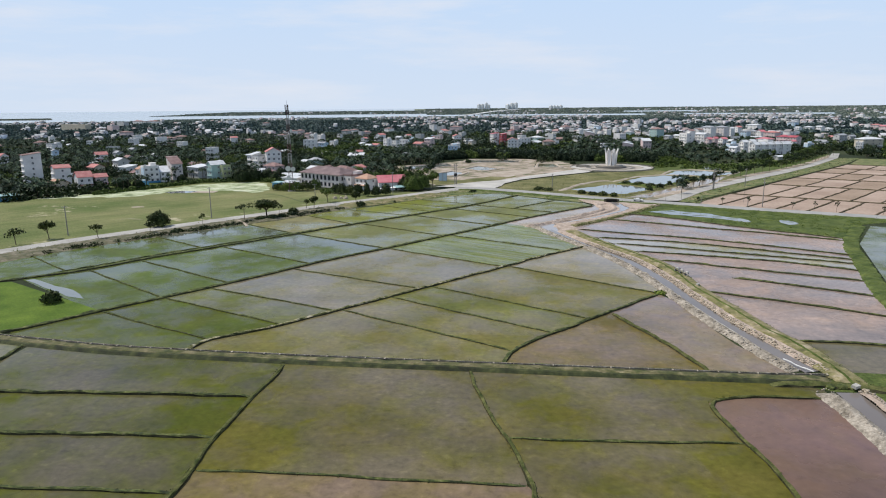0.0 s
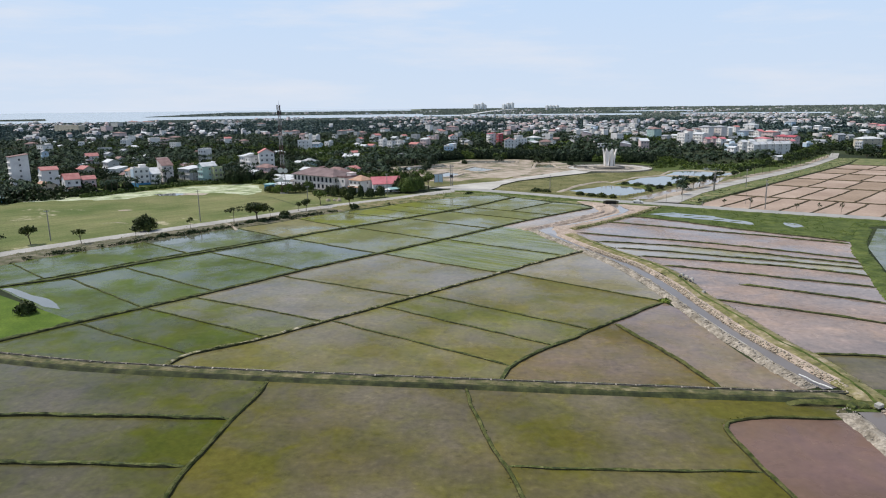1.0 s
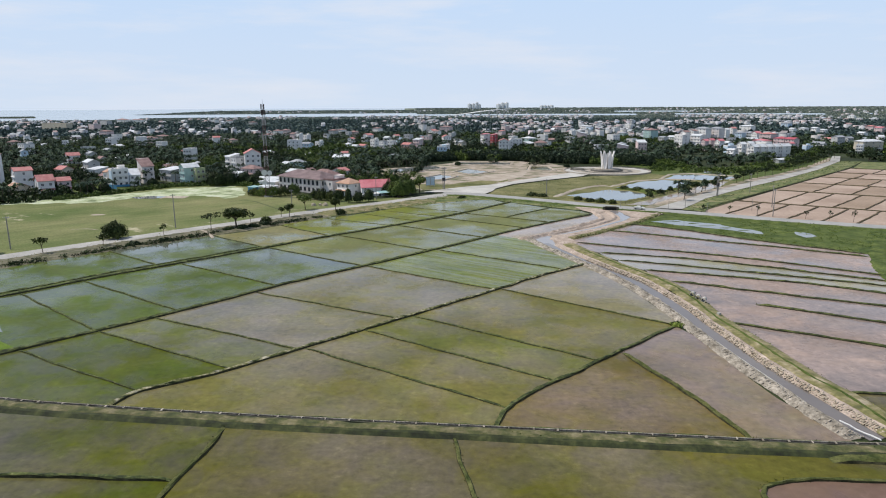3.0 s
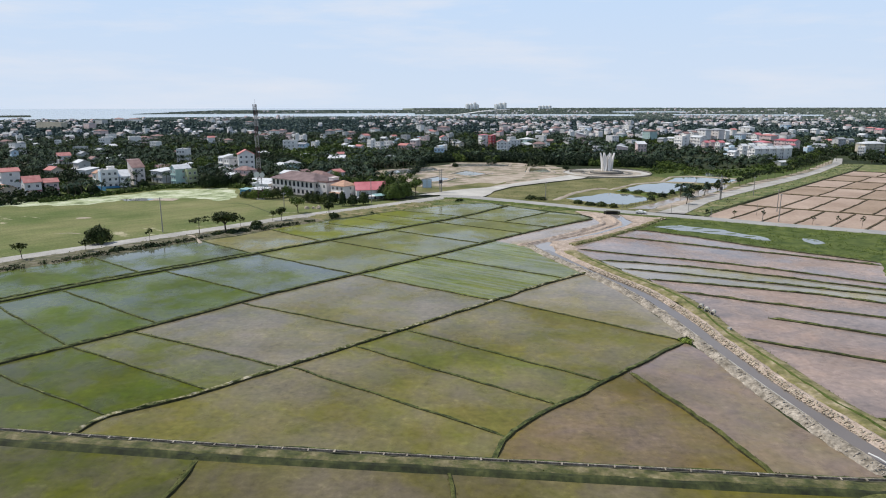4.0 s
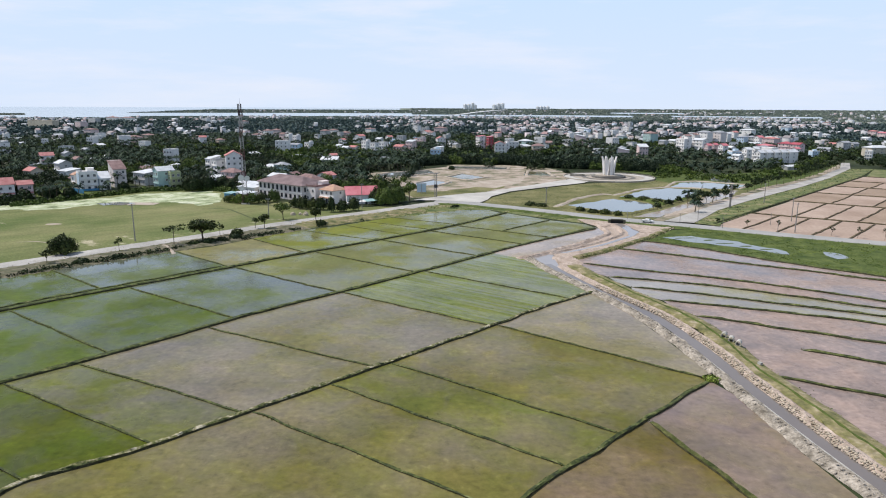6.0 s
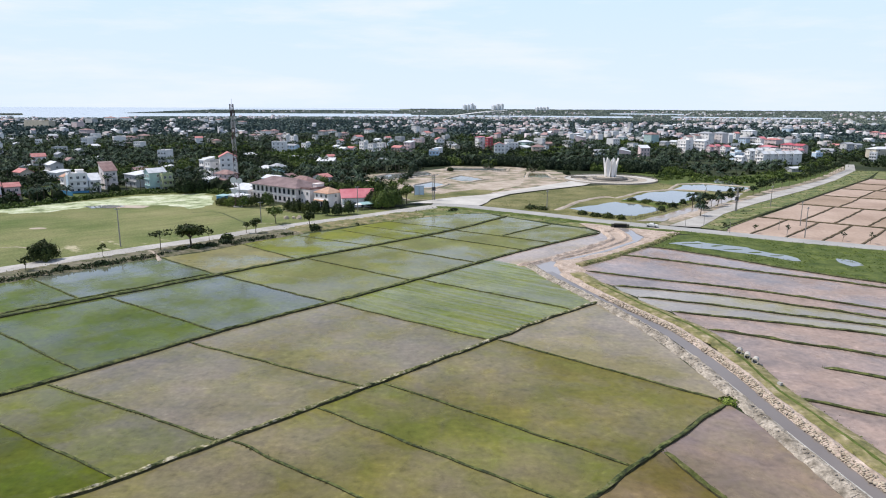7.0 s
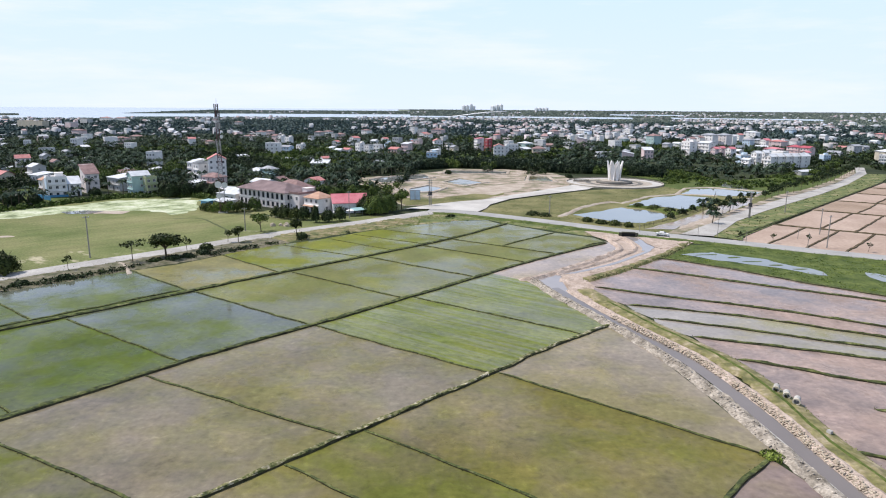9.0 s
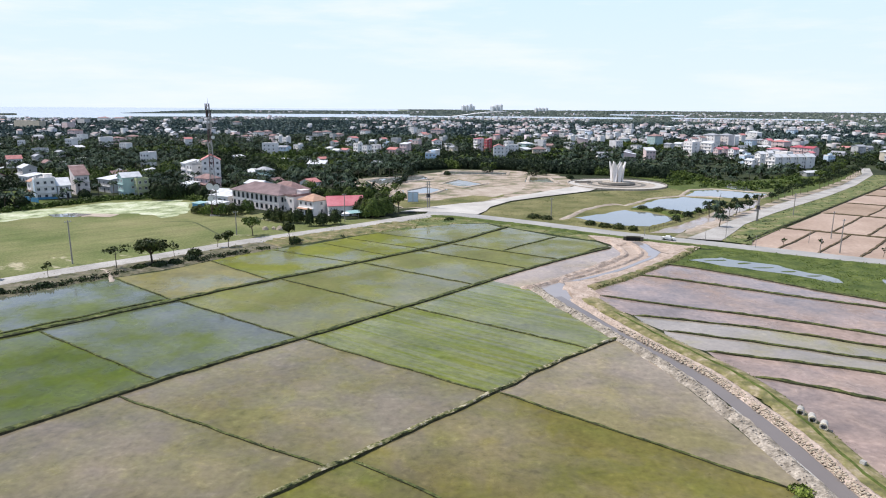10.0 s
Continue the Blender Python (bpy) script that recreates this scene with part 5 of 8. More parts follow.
def house(w, d, storeys, wall, kind, roofm, label, at, rise=2.2, cols=3, sides_too=True, band=True, name="house", tank=False, per=3.4):
    h = storeys * per
    ob = thing(name, None, None, label, "house", "houses of the town", at=at)
    part("wall", wall_geo(w, d, h, kind, rise), wall, ob)
    part("roof", roof_geo(kind, w, d, h, rise), roofm, ob)
    if band and storeys > 1:
        for s in range(1, storeys):
            part("balcony_slab", Geo().box(-w / 2 - 0.12, -d / 2 - 0.5, s * per - 0.12, w / 2 + 0.12, -d / 2 - 0.003, s * per + 0.12), wall, ob)
    for s in range(storeys):
        for c in range(cols):
            x = (c + 0.5) / cols * w - w / 2
            if s == 0 and c == cols // 2:
                dg = Geo().box(x - 0.6, -d / 2 - 0.06, 0.0, x + 0.6, -d / 2 + 0.02, 2.3)
                part("door", dg, DARK, ob)
            else:
                window_part(ob, x, s * per + 1.8, 1.35, 1.5, -d / 2, 0)
        if sides_too:
            window_part(ob, 0, s * per + 1.8, 1.2, 1.4, -w / 2, 1)
            window_part(ob, 0, s * per + 1.8, 1.2, 1.4, -w / 2, 3)
    if kind == "flat" and storeys > 1 and int(w * 10) % 3 == 0:
        part("stair_room", Geo().box(0.02, 0.02, h + 0.25, w * 0.4, d * 0.42, h + 2.3).box(-0.2, -0.2, h + 2.3, w * 0.43, d * 0.45, h + 2.42), wall, ob)
    if kind == "flat" and storeys > 1:
        part("water_tank", Geo().tube((-w * 0.28, d * 0.2, h + 0.25), (-w * 0.28, d * 0.2, h + 1.5), 0.5, 0.5, 10), STEEL, ob)
    if kind in ("gable", "hip") and storeys > 1 and band:
        part("porch_roof", Geo().add([(-w * 0.45, -d / 2 - 1.9, 2.75), (w * 0.45, -d / 2 - 1.9, 2.75), (w * 0.45, -d / 2 - 0.003, 3.15), (-w * 0.45, -d / 2 - 0.003, 3.15), (-w * 0.45, -d / 2 - 1.9, 2.87), (w * 0.45, -d / 2 - 1.9, 2.87), (w * 0.45, -d / 2 - 0.003, 3.27), (-w * 0.45, -d / 2 - 0.003, 3.27)],
                                      [(0, 3, 2, 1), (4, 5, 6, 7), (0, 1, 5, 4), (1, 2, 6, 5), (2, 3, 7, 6), (3, 0, 4, 7)]), roofm, ob)
    if tank:
        part("water_tank", Geo().tube((w / 4, 0, h + 0.9), (w / 4, 0, h + 2.4), 0.7, 0.7, 10), STEEL, ob)
    return ob


TAKEN = []          # (x, y, radius) kept free of trees


def put(ob, r):
    x, y = ob.matrix_basis.translation[:2]
    TAKEN.append((x, y, r))
    TAKEN.append((x * (1 - 9 / max(y, 60)), y - 9, r * 0.85))
    TAKEN.append((x * (1 - 18 / max(y, 60)), y - 18, r * 0.6))
    return ob


# houses behind the meadow
put(house(8, 10, 5, W_WHITE, "shed", T_ROSE, "tall narrow white house with a pale sloping roof", pose(-292, 385, 0, 0, 0, -42), 1.5, 2), 8)
put(house(8, 9, 3, W_WHITE, "cross", T_RED, "three-storey white house with a red tiled gable", pose(-264, 372, 0, 0, 0, -42), 1.8, 2), 8)
put(house(7.6, 8.5, 2, W_WHITE, "gable", T_RED, "two-storey white house with a steep red tiled roof", pose(-233, 346, 0, 0, 0, 46), 3.0, 2, per=3.7), 7)
put(house(6.5, 6.5, 2, W_PINK, "gable", T_RED, "pinkish annex under a red tiled roof", pose(-226.5, 351.5, 0, 0, 0, 46), 1.8, 2), 6)
put(house(10, 8, 1, W_CREAM, "gable", T_ORANGE, "low cream house with an orange tiled roof", pose(-251, 350, 0, 0, 0, -30), 2.0, 3), 8)
put(house(6.8, 8, 3, W_PALE, "shed", T_ROSE, "narrow tall pale house with a steep weathered roof", pose(-206, 401, 0, 0, 0, 48), 4.8, 2, per=3.3), 8)
villa = put(house(9, 8, 3, W_WHITE, "flat", W_WHITE, "white three-storey house with blue side walls", pose(-213, 383, 0, 0, 0, 40), 1.0, 3, per=3.2), 8)
for sx, nm in ((-1, "side_wall"), (1, "side_wall")):
    part(nm, Geo().box(sx * 4.5 - 0.08, -4.06, -0.2, sx * 4.5 + 0.08, 4.06, 9.5), W_BLUE, villa, "pale blue rendered side wall")
part("plinth", Geo().box(-4.6, -4.12, -0.2, 4.6, -4.01, 1.2), BLUEP, villa, "bright blue plinth")
put(house(5.5, 7, 2, W_WHITE, "shed", T_METAL, "white wing beside the villa under a steep metal roof", pose(-207.2, 388.5, 0, 0, 0, 40), 3.4, 2, per=3.0), 5)
put(house(4, 7, 2, W_WHITE, "gable", T_ORANGE, "narrow white house with a small orange tiled roof", pose(-222, 390, 0, 0, 0, -31), 1.6, 1, per=3.9), 5)
fence = thing("sheet_fence", None, None, "dark blue sheet-metal fence before the houses", "fence", at=pose(-212, 371, 0, 0, 0, -31))
for k in range(7):
    part("panel", Geo().box(-7 + k * 2.0, -0.04, 0.1, -5.03 + k * 2.0, 0.04, 2.3), BLUEP, fence)
    part("post", Geo().tube((-7.01 + k * 2.0, 0.1, -0.2), (-7.01 + k * 2.0, 0.1, 2.4), 0.05, 0.05, 6), STEEL, fence)
put(house(7, 9, 3, W_TEAL, "cross", T_METAL, "grey-teal three-storey house with a pale gabled metal roof", pose(-175, 393, 0, 0, 0, -42), 2.2, 2, per=3.4), 7)
annex = put(house(5.6, 4.5, 3, W_LIME, "flat", W_LIME, "yellow-green house front with open balconies", pose(-168.5, 392, 0, 0, 0, 46), 0.6, 2, per=3.0), 6)
for zz in (3.0, 6.0):
    part("balcony", Geo().box(-2.8, -3.7, zz - 0.1, 2.8, -2.253, zz + 0.1).box(-2.8, -3.7, zz + 0.1, 2.8, -3.6, zz + 0.9), W_LIME, annex)
put(house(13, 10, 2, W_GREY, "shed", T_METAL, "grey house under a white sheet-metal roof", pose(-195, 413, 0, 0, 0, -34), 1.4, 3), 9)
put(house(9, 8, 2, W_CREAM, "cross", T_METAL, "cream house under a pale metal gable", pose(-184, 412, 0, 0, 0, -35), 1.6, 2), 7)
put(house(10.5, 11, 4, W_WHITE, "cross", T_RED, "large white four-storey house with a red gable", pose(-161, 462, 0, 0, 0, 24), 3.0, 3, per=3.4), 10)
put(house(7, 9, 3, W_WHITE, "flat", W_GREY, "white three-storey house with a roof terrace", pose(-172, 466, 0, 0, 0, -40), 1.0, 2), 6)
put(house(6, 8, 3, W_WHITE, "shed", T_METAL, "white stepped house under pale sloping roofs", pose(-180, 474, 0, 0, 0, -40), 2.2, 2), 6)
put(house(12, 8, 2, W_PINK, "hip", T_ROSE, "pinkish house under a weathered rose roof", pose(-150, 430, 0, 0, 0, -31), 2.2, 3, per=3.1), 9)
put(house(9, 7, 1, W_WHITE, "shed", T_METAL, "low white shed with a bright metal roof", pose(-158, 424, 0, 0, 0, -34), 1.0, 3), 6)
put(house(16, 9, 1, W_WHITE, "shed", T_METAL, "low white shed with a wide bright metal roof", pose(-127, 392, 0, 0, 0, -20), 0.9, 4), 10)
put(house(12, 6, 1, W_WHITE, "shed", T_METAL, "open white lean-to with a bright metal roof", pose(-121, 378, 0, 0, 0, -26), 0.7, 3), 7)
put(house(11, 8, 2, W_BLUE, "gable", T_METAL, "pale blue house under a white metal roof", pose(-112, 402, 0, 0, 0, -30), 1.5, 3), 9)
put(house(10, 7, 1, W_WHITE, "shed", T_METAL, "white equipment shed beside the mast", pose(-115, 353, 0, 0, 0, -34), 0.6, 2), 6)
put(house(5, 4, 1, BLUEP, "shed", T_TEAL, "small blue corrugated shed beside the pond", pose(-121.5, 352, 0, 0, 0, -30), 0.4, 1, False, per=3.4), 4)
put(house(9, 5, 1, BLUEP, "shed", T_TEAL, "low blue-roofed hut at the wood's edge", pose(-244, 300, 0, 0, 0, 40), 0.6, 2, False, per=2.6), 5)
TAKEN += [(-240, 398, 11), (-224, 374, 10), (-197, 386, 9), (-189, 380, 8), (-205, 374, 8), (-218, 340, 8), (-238, 336, 7), (-180, 383, 7), (-168, 380, 6)]
put(house(10, 8, 1, W_CREAM, "gable", T_RED, "low cream house with a red roof", pose(-292, 452, 0, 0, 0, -30), 2.2, 3), 8)
put(house(10, 8, 2, W_GREY, "gable", T_METAL, "grey house under a pale metal roof", pose(-283, 470, 0, 0, 0, -38), 2.0, 3), 8)
put(house(11, 9, 1, W_WHITE, "shed", T_METAL, "low white shack under a metal roof", pose(-268, 452, 0, 0, 0, -28), 1.4, 3), 8)
# the long hall
hall = thing("village_hall", None, None, "long two-storey pale hall with a weathered hipped roof", "hall", at=pose(-95.2, 366.4, 0, 0, 0, -35.5))
HL, HD, HH = 34.5, 15.0, 7.4
part("wall", wall_geo(HL, HD, HH, "hip", 0), W_PALE, hall)
part("roof", roof_geo("hip", HL, HD, HH + 0.2, 3.6, 1.0), T_MAUVE, hall, "weathered rose-brown tiled hipped roof")
part("cornice", Geo().box(-HL / 2 - 0.4, -HD / 2 - 0.4, HH - 0.25, HL / 2 + 0.4, HD / 2 + 0.4, HH - 0.003), W_WHITE, hall)
part("string_course", Geo().box(-HL / 2 - 0.15, -HD / 2 - 0.15, 3.6, HL / 2 + 0.15, HD / 2 + 0.15, 3.85), W_WHITE, hall)
for k in range(10):
    x = -HL / 2 + 1.7 + k * 3.42
    for z, hh in ((1.9, 2.0), (5.5, 2.3)):
        window_part(hall, x, z, 1.55, hh, -HD / 2, 0, DARK)
        arch = Geo()
        n = 8
        for q in range(n + 1):
            a = math.pi * q / n
            arch.v.append((x + 0.67 * math.cos(a), -HD / 2 - 0.05, z + hh / 2 + 0.4 * math.sin(a)))
        arch.f = [tuple(range(n + 1))]
        if z > 4:
            part("fanlight", arch, GLASS, hall)
    if k % 3 == 2:
        part("pilaster", Geo().box(x + 1.46, -HD / 2 - 0.2, 0, x + 1.96, -HD / 2 - 0.003, HH - 0.26), W_WHITE, hall)
for k in range(4):
    window_part(hall, -HD / 2 + 2.2 + k * 3.5, 5.5, 1.4, 2.2, -HL / 2, 1, DARK)
    window_part(hall, -HD / 2 + 2.2 + k * 3.5, 1.9, 1.4, 2.0, -HL / 2, 1, DARK)
put(hall, 16)
TAKEN += [(-110, 376, 13), (-76, 352, 12)]
wing = house(18, 12, 2, W_CREAM, "hip", T_ROSE, "rear wing of the hall under a rose-brown roof", pose(-90, 381, 0, 0, 0, -35.5), 3.6, 5, name="hall_wing")
put(wing, 13)
put(house(7.5, 10, 2, W_PALE, "flat", T_ROSE, "tall pale end block between hall and house", pose(-78.5, 354.5, 0, 0, 0, -35.5), 0.5, 2, band=False, per=3.6, name="hall_end"), 7)
put(house(9.5, 9, 2, W_WHITE, "hip", T_ORANGE, "white two-storey house with an orange tiled roof", pose(-69.5, 348.5, 0, 0, 0, -35), 2.4, 3, per=3.2), 7)
put(house(15, 12, 1, W_WHITE, "gable", T_PINKRED, "long pavilion under a bright red metal roof", pose(-56.5, 350, 0, 0, 0, 18), 3.4, 4, per=4.4, name="pavilion"), 13)
cafe = thing("awning", None, None, "low roadside awning of pale teal sheet metal", "awning", at=pose(-47, 341, 0, 0, 0, 40))
part("cover", Geo().add([(-7, -2.2, 2.5), (7, -2.2, 2.5), (7, 2.2, 3.1), (-7, 2.2, 3.1), (-7, -2.2, 2.58), (7, -2.2, 2.58), (7, 2.2, 3.18), (-7, 2.2, 3.18)], [(0, 3, 2, 1), (4, 5, 6, 7), (0, 1, 5, 4), (1, 2, 6, 5), (2, 3, 7, 6), (3, 0, 4, 7)]), T_TEAL, cafe)
for k in range(5):
    part("post", Geo().tube((-6.6 + 3.3 * k, -2.0, 0), (-6.6 + 3.3 * k, -2.0, 2.52), 0.06, 0.06, 6), STEEL, cafe)
for x, y in ((-57.5, 331), (-53, 336)):
    u = thing("parasol", None, None, "white garden parasol beside the road", "parasol", "roadside parasols", at=pose(x, y, 0.3))
    part("pole", Geo().tube((0, 0, 0), (0, 0, 2.6), 0.04, 0.04, 6), STEEL, u)
    g = Geo()
    g.v = [(0, 0, 2.9)] + [(2.0 * math.cos(a * math.pi / 4), 2.0 * math.sin(a * math.pi / 4), 2.25) for a in range(8)] + [(1.95 * math.cos(a * math.pi / 4), 1.95 * math.sin(a * math.pi / 4), 2.15) for a in range(8)]
    g.f = [(0, 1 + a, 1 + (a + 1) % 8) for a in range(8)] + [(1 + a, 9 + a, 9 + (a + 1) % 8, 1 + (a + 1) % 8) for a in range(8)]
    part("canopy", g, W_WHITE, u)

# row of white houses by the avenue
for x, y in ((236.3, 604.5), (243.2, 606.7), (250.2, 608.8), (257.3, 611.0), (264.4, 613.1)):
    put(house(6.2, 10, 3, W_WHITE, "cross", T_METAL, "white terraced house with a pale gable and dark balconies", pose(x, y, 0, 0, 0, -62), 2.2, 2, per=3.0), 6)

# clusters of the town that stand out among the palms
def block(x, y, w, d, storeys, per, wall, kind, roofm, label, turn, rise):
    near_by = y < 800
    put(house(w, d, storeys, wall, kind, roofm, label, pose(x, y, 0, 0, 0, turn), rise, 3 if w > 9 else 2, near_by, near_by, "house", False, per), max(w, d) * 0.55)


block(236, 548, 17.0, 6.0, 1, 2.6, W_GREY, "gable", T_METAL, "long low shed under a pale metal roof", 30, 1.0)
block(-913, 1377, 101.9, 13.0, 4, 3.2, W_CREAM, "flat", W_CREAM, "long pale yellow building far among the palms", -30, 0.5)
block(-777, 1291, 30.1, 13.0, 4, 3.2, W_PINK, "flat", W_GREY, "pinkish flat-roofed building among the palms", -40, 0.5)
block(-934, 1598, 45.8, 13.0, 4, 3.2, W_GREY, "flat", W_GREY, "grey unfinished concrete building near the shore", -40, 0.5)
block(-1049, 1883, 46.8, 13.0, 3, 3.5, W_WHITE, "hip", T_ROSE, "white shore hotel with pale pink roofs", -30, 2.6)
block(-999, 1873, 42.8, 13.0, 3, 3.5, W_WHITE, "hip", T_ROSE, "white shore hotel with pale pink roofs", -24, 2.6)
block(-307, 936, 11.7, 9.3, 2, 3.3, W_GREY, "hip", T_ROSE, "grey villa under a weathered hipped roof", -35, 1.8)
block(-312, 999, 11.8, 9.5, 3, 3.3, W_WHITE, "hip", T_ROSE, "white villa with a pale pink roof", -35, 1.8)
block(-307, 1024, 10.9, 8.7, 3, 3.3, W_PINK, "hip", T_ROSE, "pink villa under a weathered hipped roof", -30, 1.8)
block(-252, 877, 9.2, 7.3, 3, 3.3, W_PINK, "gable", T_ROSE, "pinkish villa with a gabled roof", -40, 1.8)
block(-239, 857, 7.8, 6.3, 3, 3.3, W_WHITE, "flat", W_WHITE, "bright white flat-roofed house", -40, 0.5)
block(-221, 826, 8.1, 6.5, 3, 3.3, W_WHITE, "flat", W_WHITE, "bright white flat-roofed house", -40, 0.5)
block(-189, 709, 10.2, 8.1, 2, 3.3, W_BLUE, "gable", T_GREY, "pale blue house under a grey metal roof", -20, 1.4)
block(-183, 738, 8.1, 6.5, 2, 3.3, W_WHITE, "flat", T_METAL, "white house under a flat metal roof", -40, 0.5)
block(-740, 1796, 16.9, 12.0, 3, 3.3, W_WHITE, "flat", W_WHITE, "far white town block with a flat roof", -30, 0.5)
block(-643, 1608, 12.8, 10.3, 3, 3.3, W_WHITE, "hip", T_METAL, "far white villa under a pale roof", -35, 1.6)
block(-680, 1746, 16.3, 12.0, 3, 3.3, W_WHITE, "hip", T_ROSE, "far white villa with a rose roof", -35, 1.6)
block(-399, 1067, 8.1, 6.5, 2, 3.0, W_WHITE, "flat", W_WHITE, "small white hut above the palms", 20, 0.4)
block(-549, 1558, 18.6, 12.0, 3, 3.3, W_GREY, "hip", T_ROSE, "far grey villa under a rose roof", -35, 1.6)
block(-229, 1008, 12.0, 9.6, 3, 3.3, W_GREY, "hip", T_ROSE, "grey town villa with a rose roof", -30, 1.8)
block(-222, 1034, 11.6, 9.2, 3, 3.3, W_WHITE, "hip", T_ROSE, "white town villa with a rose roof", -40, 1.8)
block(-191, 936, 7.4, 5.9, 3, 3.3, W_GREY, "flat", W_GREY, "narrow weathered grey town house", -40, 0.5)
block(-185, 944, 10.6, 8.5, 3, 3.3, W_PINK, "hip", T_ROSE, "pinkish town villa under a hipped roof", -30, 1.8)
block(-223, 939, 8.0, 6.4, 2, 3.3, W_WHITE, "flat", W_GREY, "white town house with a flat roof", -40, 0.5)
block(-153, 745, 7.7, 6.2, 1, 3.6, W_WHITE, "shed", T_METAL, "low house under a bright white metal roof", -40, 1.4)
block(-138, 715, 7.5, 6.0, 1, 3.6, W_WHITE, "gable", T_METAL, "low white house under a pale metal roof", -30, 1.4)
block(-131, 722, 9.4, 7.5, 1, 3.6, W_WHITE, "gable", T_RED, "long low house with a pale red roof", -35, 1.6)
block(-117, 714, 7.5, 6.0, 3, 3.3, W_WHITE, "flat", W_WHITE, "bright white town house", -45, 0.5)
block(-103, 683, 7.1, 5.7, 3, 3.3, W_WHITE, "flat", W_GREY, "white house with an open roof terrace", -40, 0.5)
block(-97, 700, 7.3, 5.9, 3, 3.2, W_WHITE, "flat", W_WHITE, "white town house with dark bays", -30, 0.5)
block(-149, 831, 7.0, 5.6, 2, 3.3, W_WHITE, "flat", T_METAL, "white house under a pale flat roof", -40, 0.5)
block(-122, 841, 8.8, 7.0, 2, 3.3, W_WHITE, "gable", T_METAL, "white house under a pale gable", -40, 1.5)
block(-79, 694, 10.8, 8.6, 2, 3.2, W_PINK, "gable", T_RED, "pink house with a pale red roof", -35, 1.8)
block(-71, 720, 8.9, 7.1, 3, 3.3, W_PINK, "shed", T_METAL, "pink town house under a metal roof", -35, 1.6)
block(-95, 838, 9.4, 7.5, 3, 3.3, W_GREY, "flat", W_GREY, "grey town house with a flat roof", -30, 0.5)
block(-107, 1159, 11.5, 9.2, 4, 3.3, W_WHITE, "flat", W_GREY, "tall pale town block with a flat roof", -40, 0.5)
block(-83, 1040, 11.1, 8.8, 4, 3.3, W_GREY, "flat", W_GREY, "tall weathered grey town block", -30, 0.5)
block(-67, 956, 8.8, 7.0, 3, 3.3, W_WHITE, "gable", T_ROSE, "white house with a rose gable", -40, 1.8)
block(-67, 796, 8.4, 6.7, 3, 3.3, W_PINK, "flat", W_GREY, "pink town house with a flat roof", -30, 0.5)
block(-40, 684, 9.3, 7.4, 2, 3.0, W_WHITE, "shed", T_METAL, "low white house under a metal roof", -66, 1.3)
block(-42, 877, 8.7, 7.0, 3, 3.3, W_GREY, "flat", W_GREY, "weathered grey town house among trees", -58, 0.5)
block(-24, 733, 7.7, 6.2, 2, 3.3, W_CREAM, "gable", T_GREY, "cream house under a grey roof", -58, 1.5)
block(-67, 1167, 19.5, 12.0, 3, 3.3, W_PINK, "hip", T_ROSE, "pinkish town block under a rose roof", -30, 1.8)
block(-177, 1103, 13.1, 10.5, 3, 3.3, W_WHITE, "hip", T_ROSE, "white villa far among trees", -40, 1.5)
block(1, 783, 9.2, 7.4, 4, 3.2, W_WHITE, "shed", T_PINKRED, "narrow tall house with red and white front", -62, 1.0)
block(11, 770, 7.0, 5.6, 4, 3.2, REDWALL, "shed", T_PINKRED, "narrow tall house painted deep red", -62, 1.0)
block(37, 1190, 11.9, 9.5, 3, 3.3, W_PINK, "flat", W_GREY, "pink town house with a flat roof", -58, 0.5)
block(25, 961, 8.3, 6.6, 3, 3.3, W_PINK, "shed", T_RED, "pinkish town house with a red roof", -58, 1.2)
block(26, 700, 6.9, 5.5, 3, 3.2, W_WHITE, "flat", W_WHITE, "white house with a plain side wall", -58, 0.5)
block(55, 831, 15.9, 12.0, 2, 3.1, W_TEAL, "hip", T_METAL, "low house under a pale greenish roof", -58, 1.8)
block(90, 1075, 12.0, 9.6, 2, 3.3, W_WHITE, "gable", T_METAL, "long white house under a pale roof", -66, 1.4)
block(103, 1076, 10.6, 8.5, 2, 3.3, W_WHITE, "gable", T_ROSE, "white house with a rose roof", -66, 1.4)
block(123, 1144, 15.8, 12.0, 3, 3.3, W_PINK, "hip", T_ROSE, "pink villa under a broad hipped roof", -66, 2.2)
block(124, 1035, 11.0, 8.8, 3, 3.3, W_GREY, "flat", W_GREY, "grey town block with a flat roof", -58, 0.5)
block(123, 949, 8.1, 6.5, 3, 3.3, W_WHITE, "flat", W_WHITE, "plain white town house with a flat roof", -70, 0.5)
block(136, 972, 10.3, 8.3, 3, 3.3, W_GREY, "shed", T_METAL, "grey town house under a metal roof", -58, 1.2)
block(147, 971, 11.6, 9.3, 3, 3.3, W_WHITE, "flat", W_GREY, "white town house with dark bays", -58, 0.5)
block(162, 953, 8.8, 7.0, 3, 3.3, W_WHITE, "flat", W_WHITE, "white town house with a flat roof", -70, 0.5)
block(201, 1068, 19.9, 12.0, 3, 3.3, W_WHITE, "flat", T_METAL, "long white town block with a flat roof", -58, 0.5)
block(178, 1205, 19.3, 12.0, 3, 3.3, W_WHITE, "hip", T_METAL, "white block far among trees", -58, 1.5)
block(266, 1249, 13.4, 10.7, 3, 3.3, W_WHITE, "flat", W_WHITE, "white town house above the trees", -58, 0.5)
block(294, 1364, 6.5, 5.2, 5, 3.3, W_GREY, "flat", W_WHITE, "slender pale tower house above the trees", -56, 0.5)
block(221, 910, 15.5, 12.0, 4, 3.2, W_TEAL, "hip", T_ROSE, "pale teal block under a rose roof", -66, 2.4)
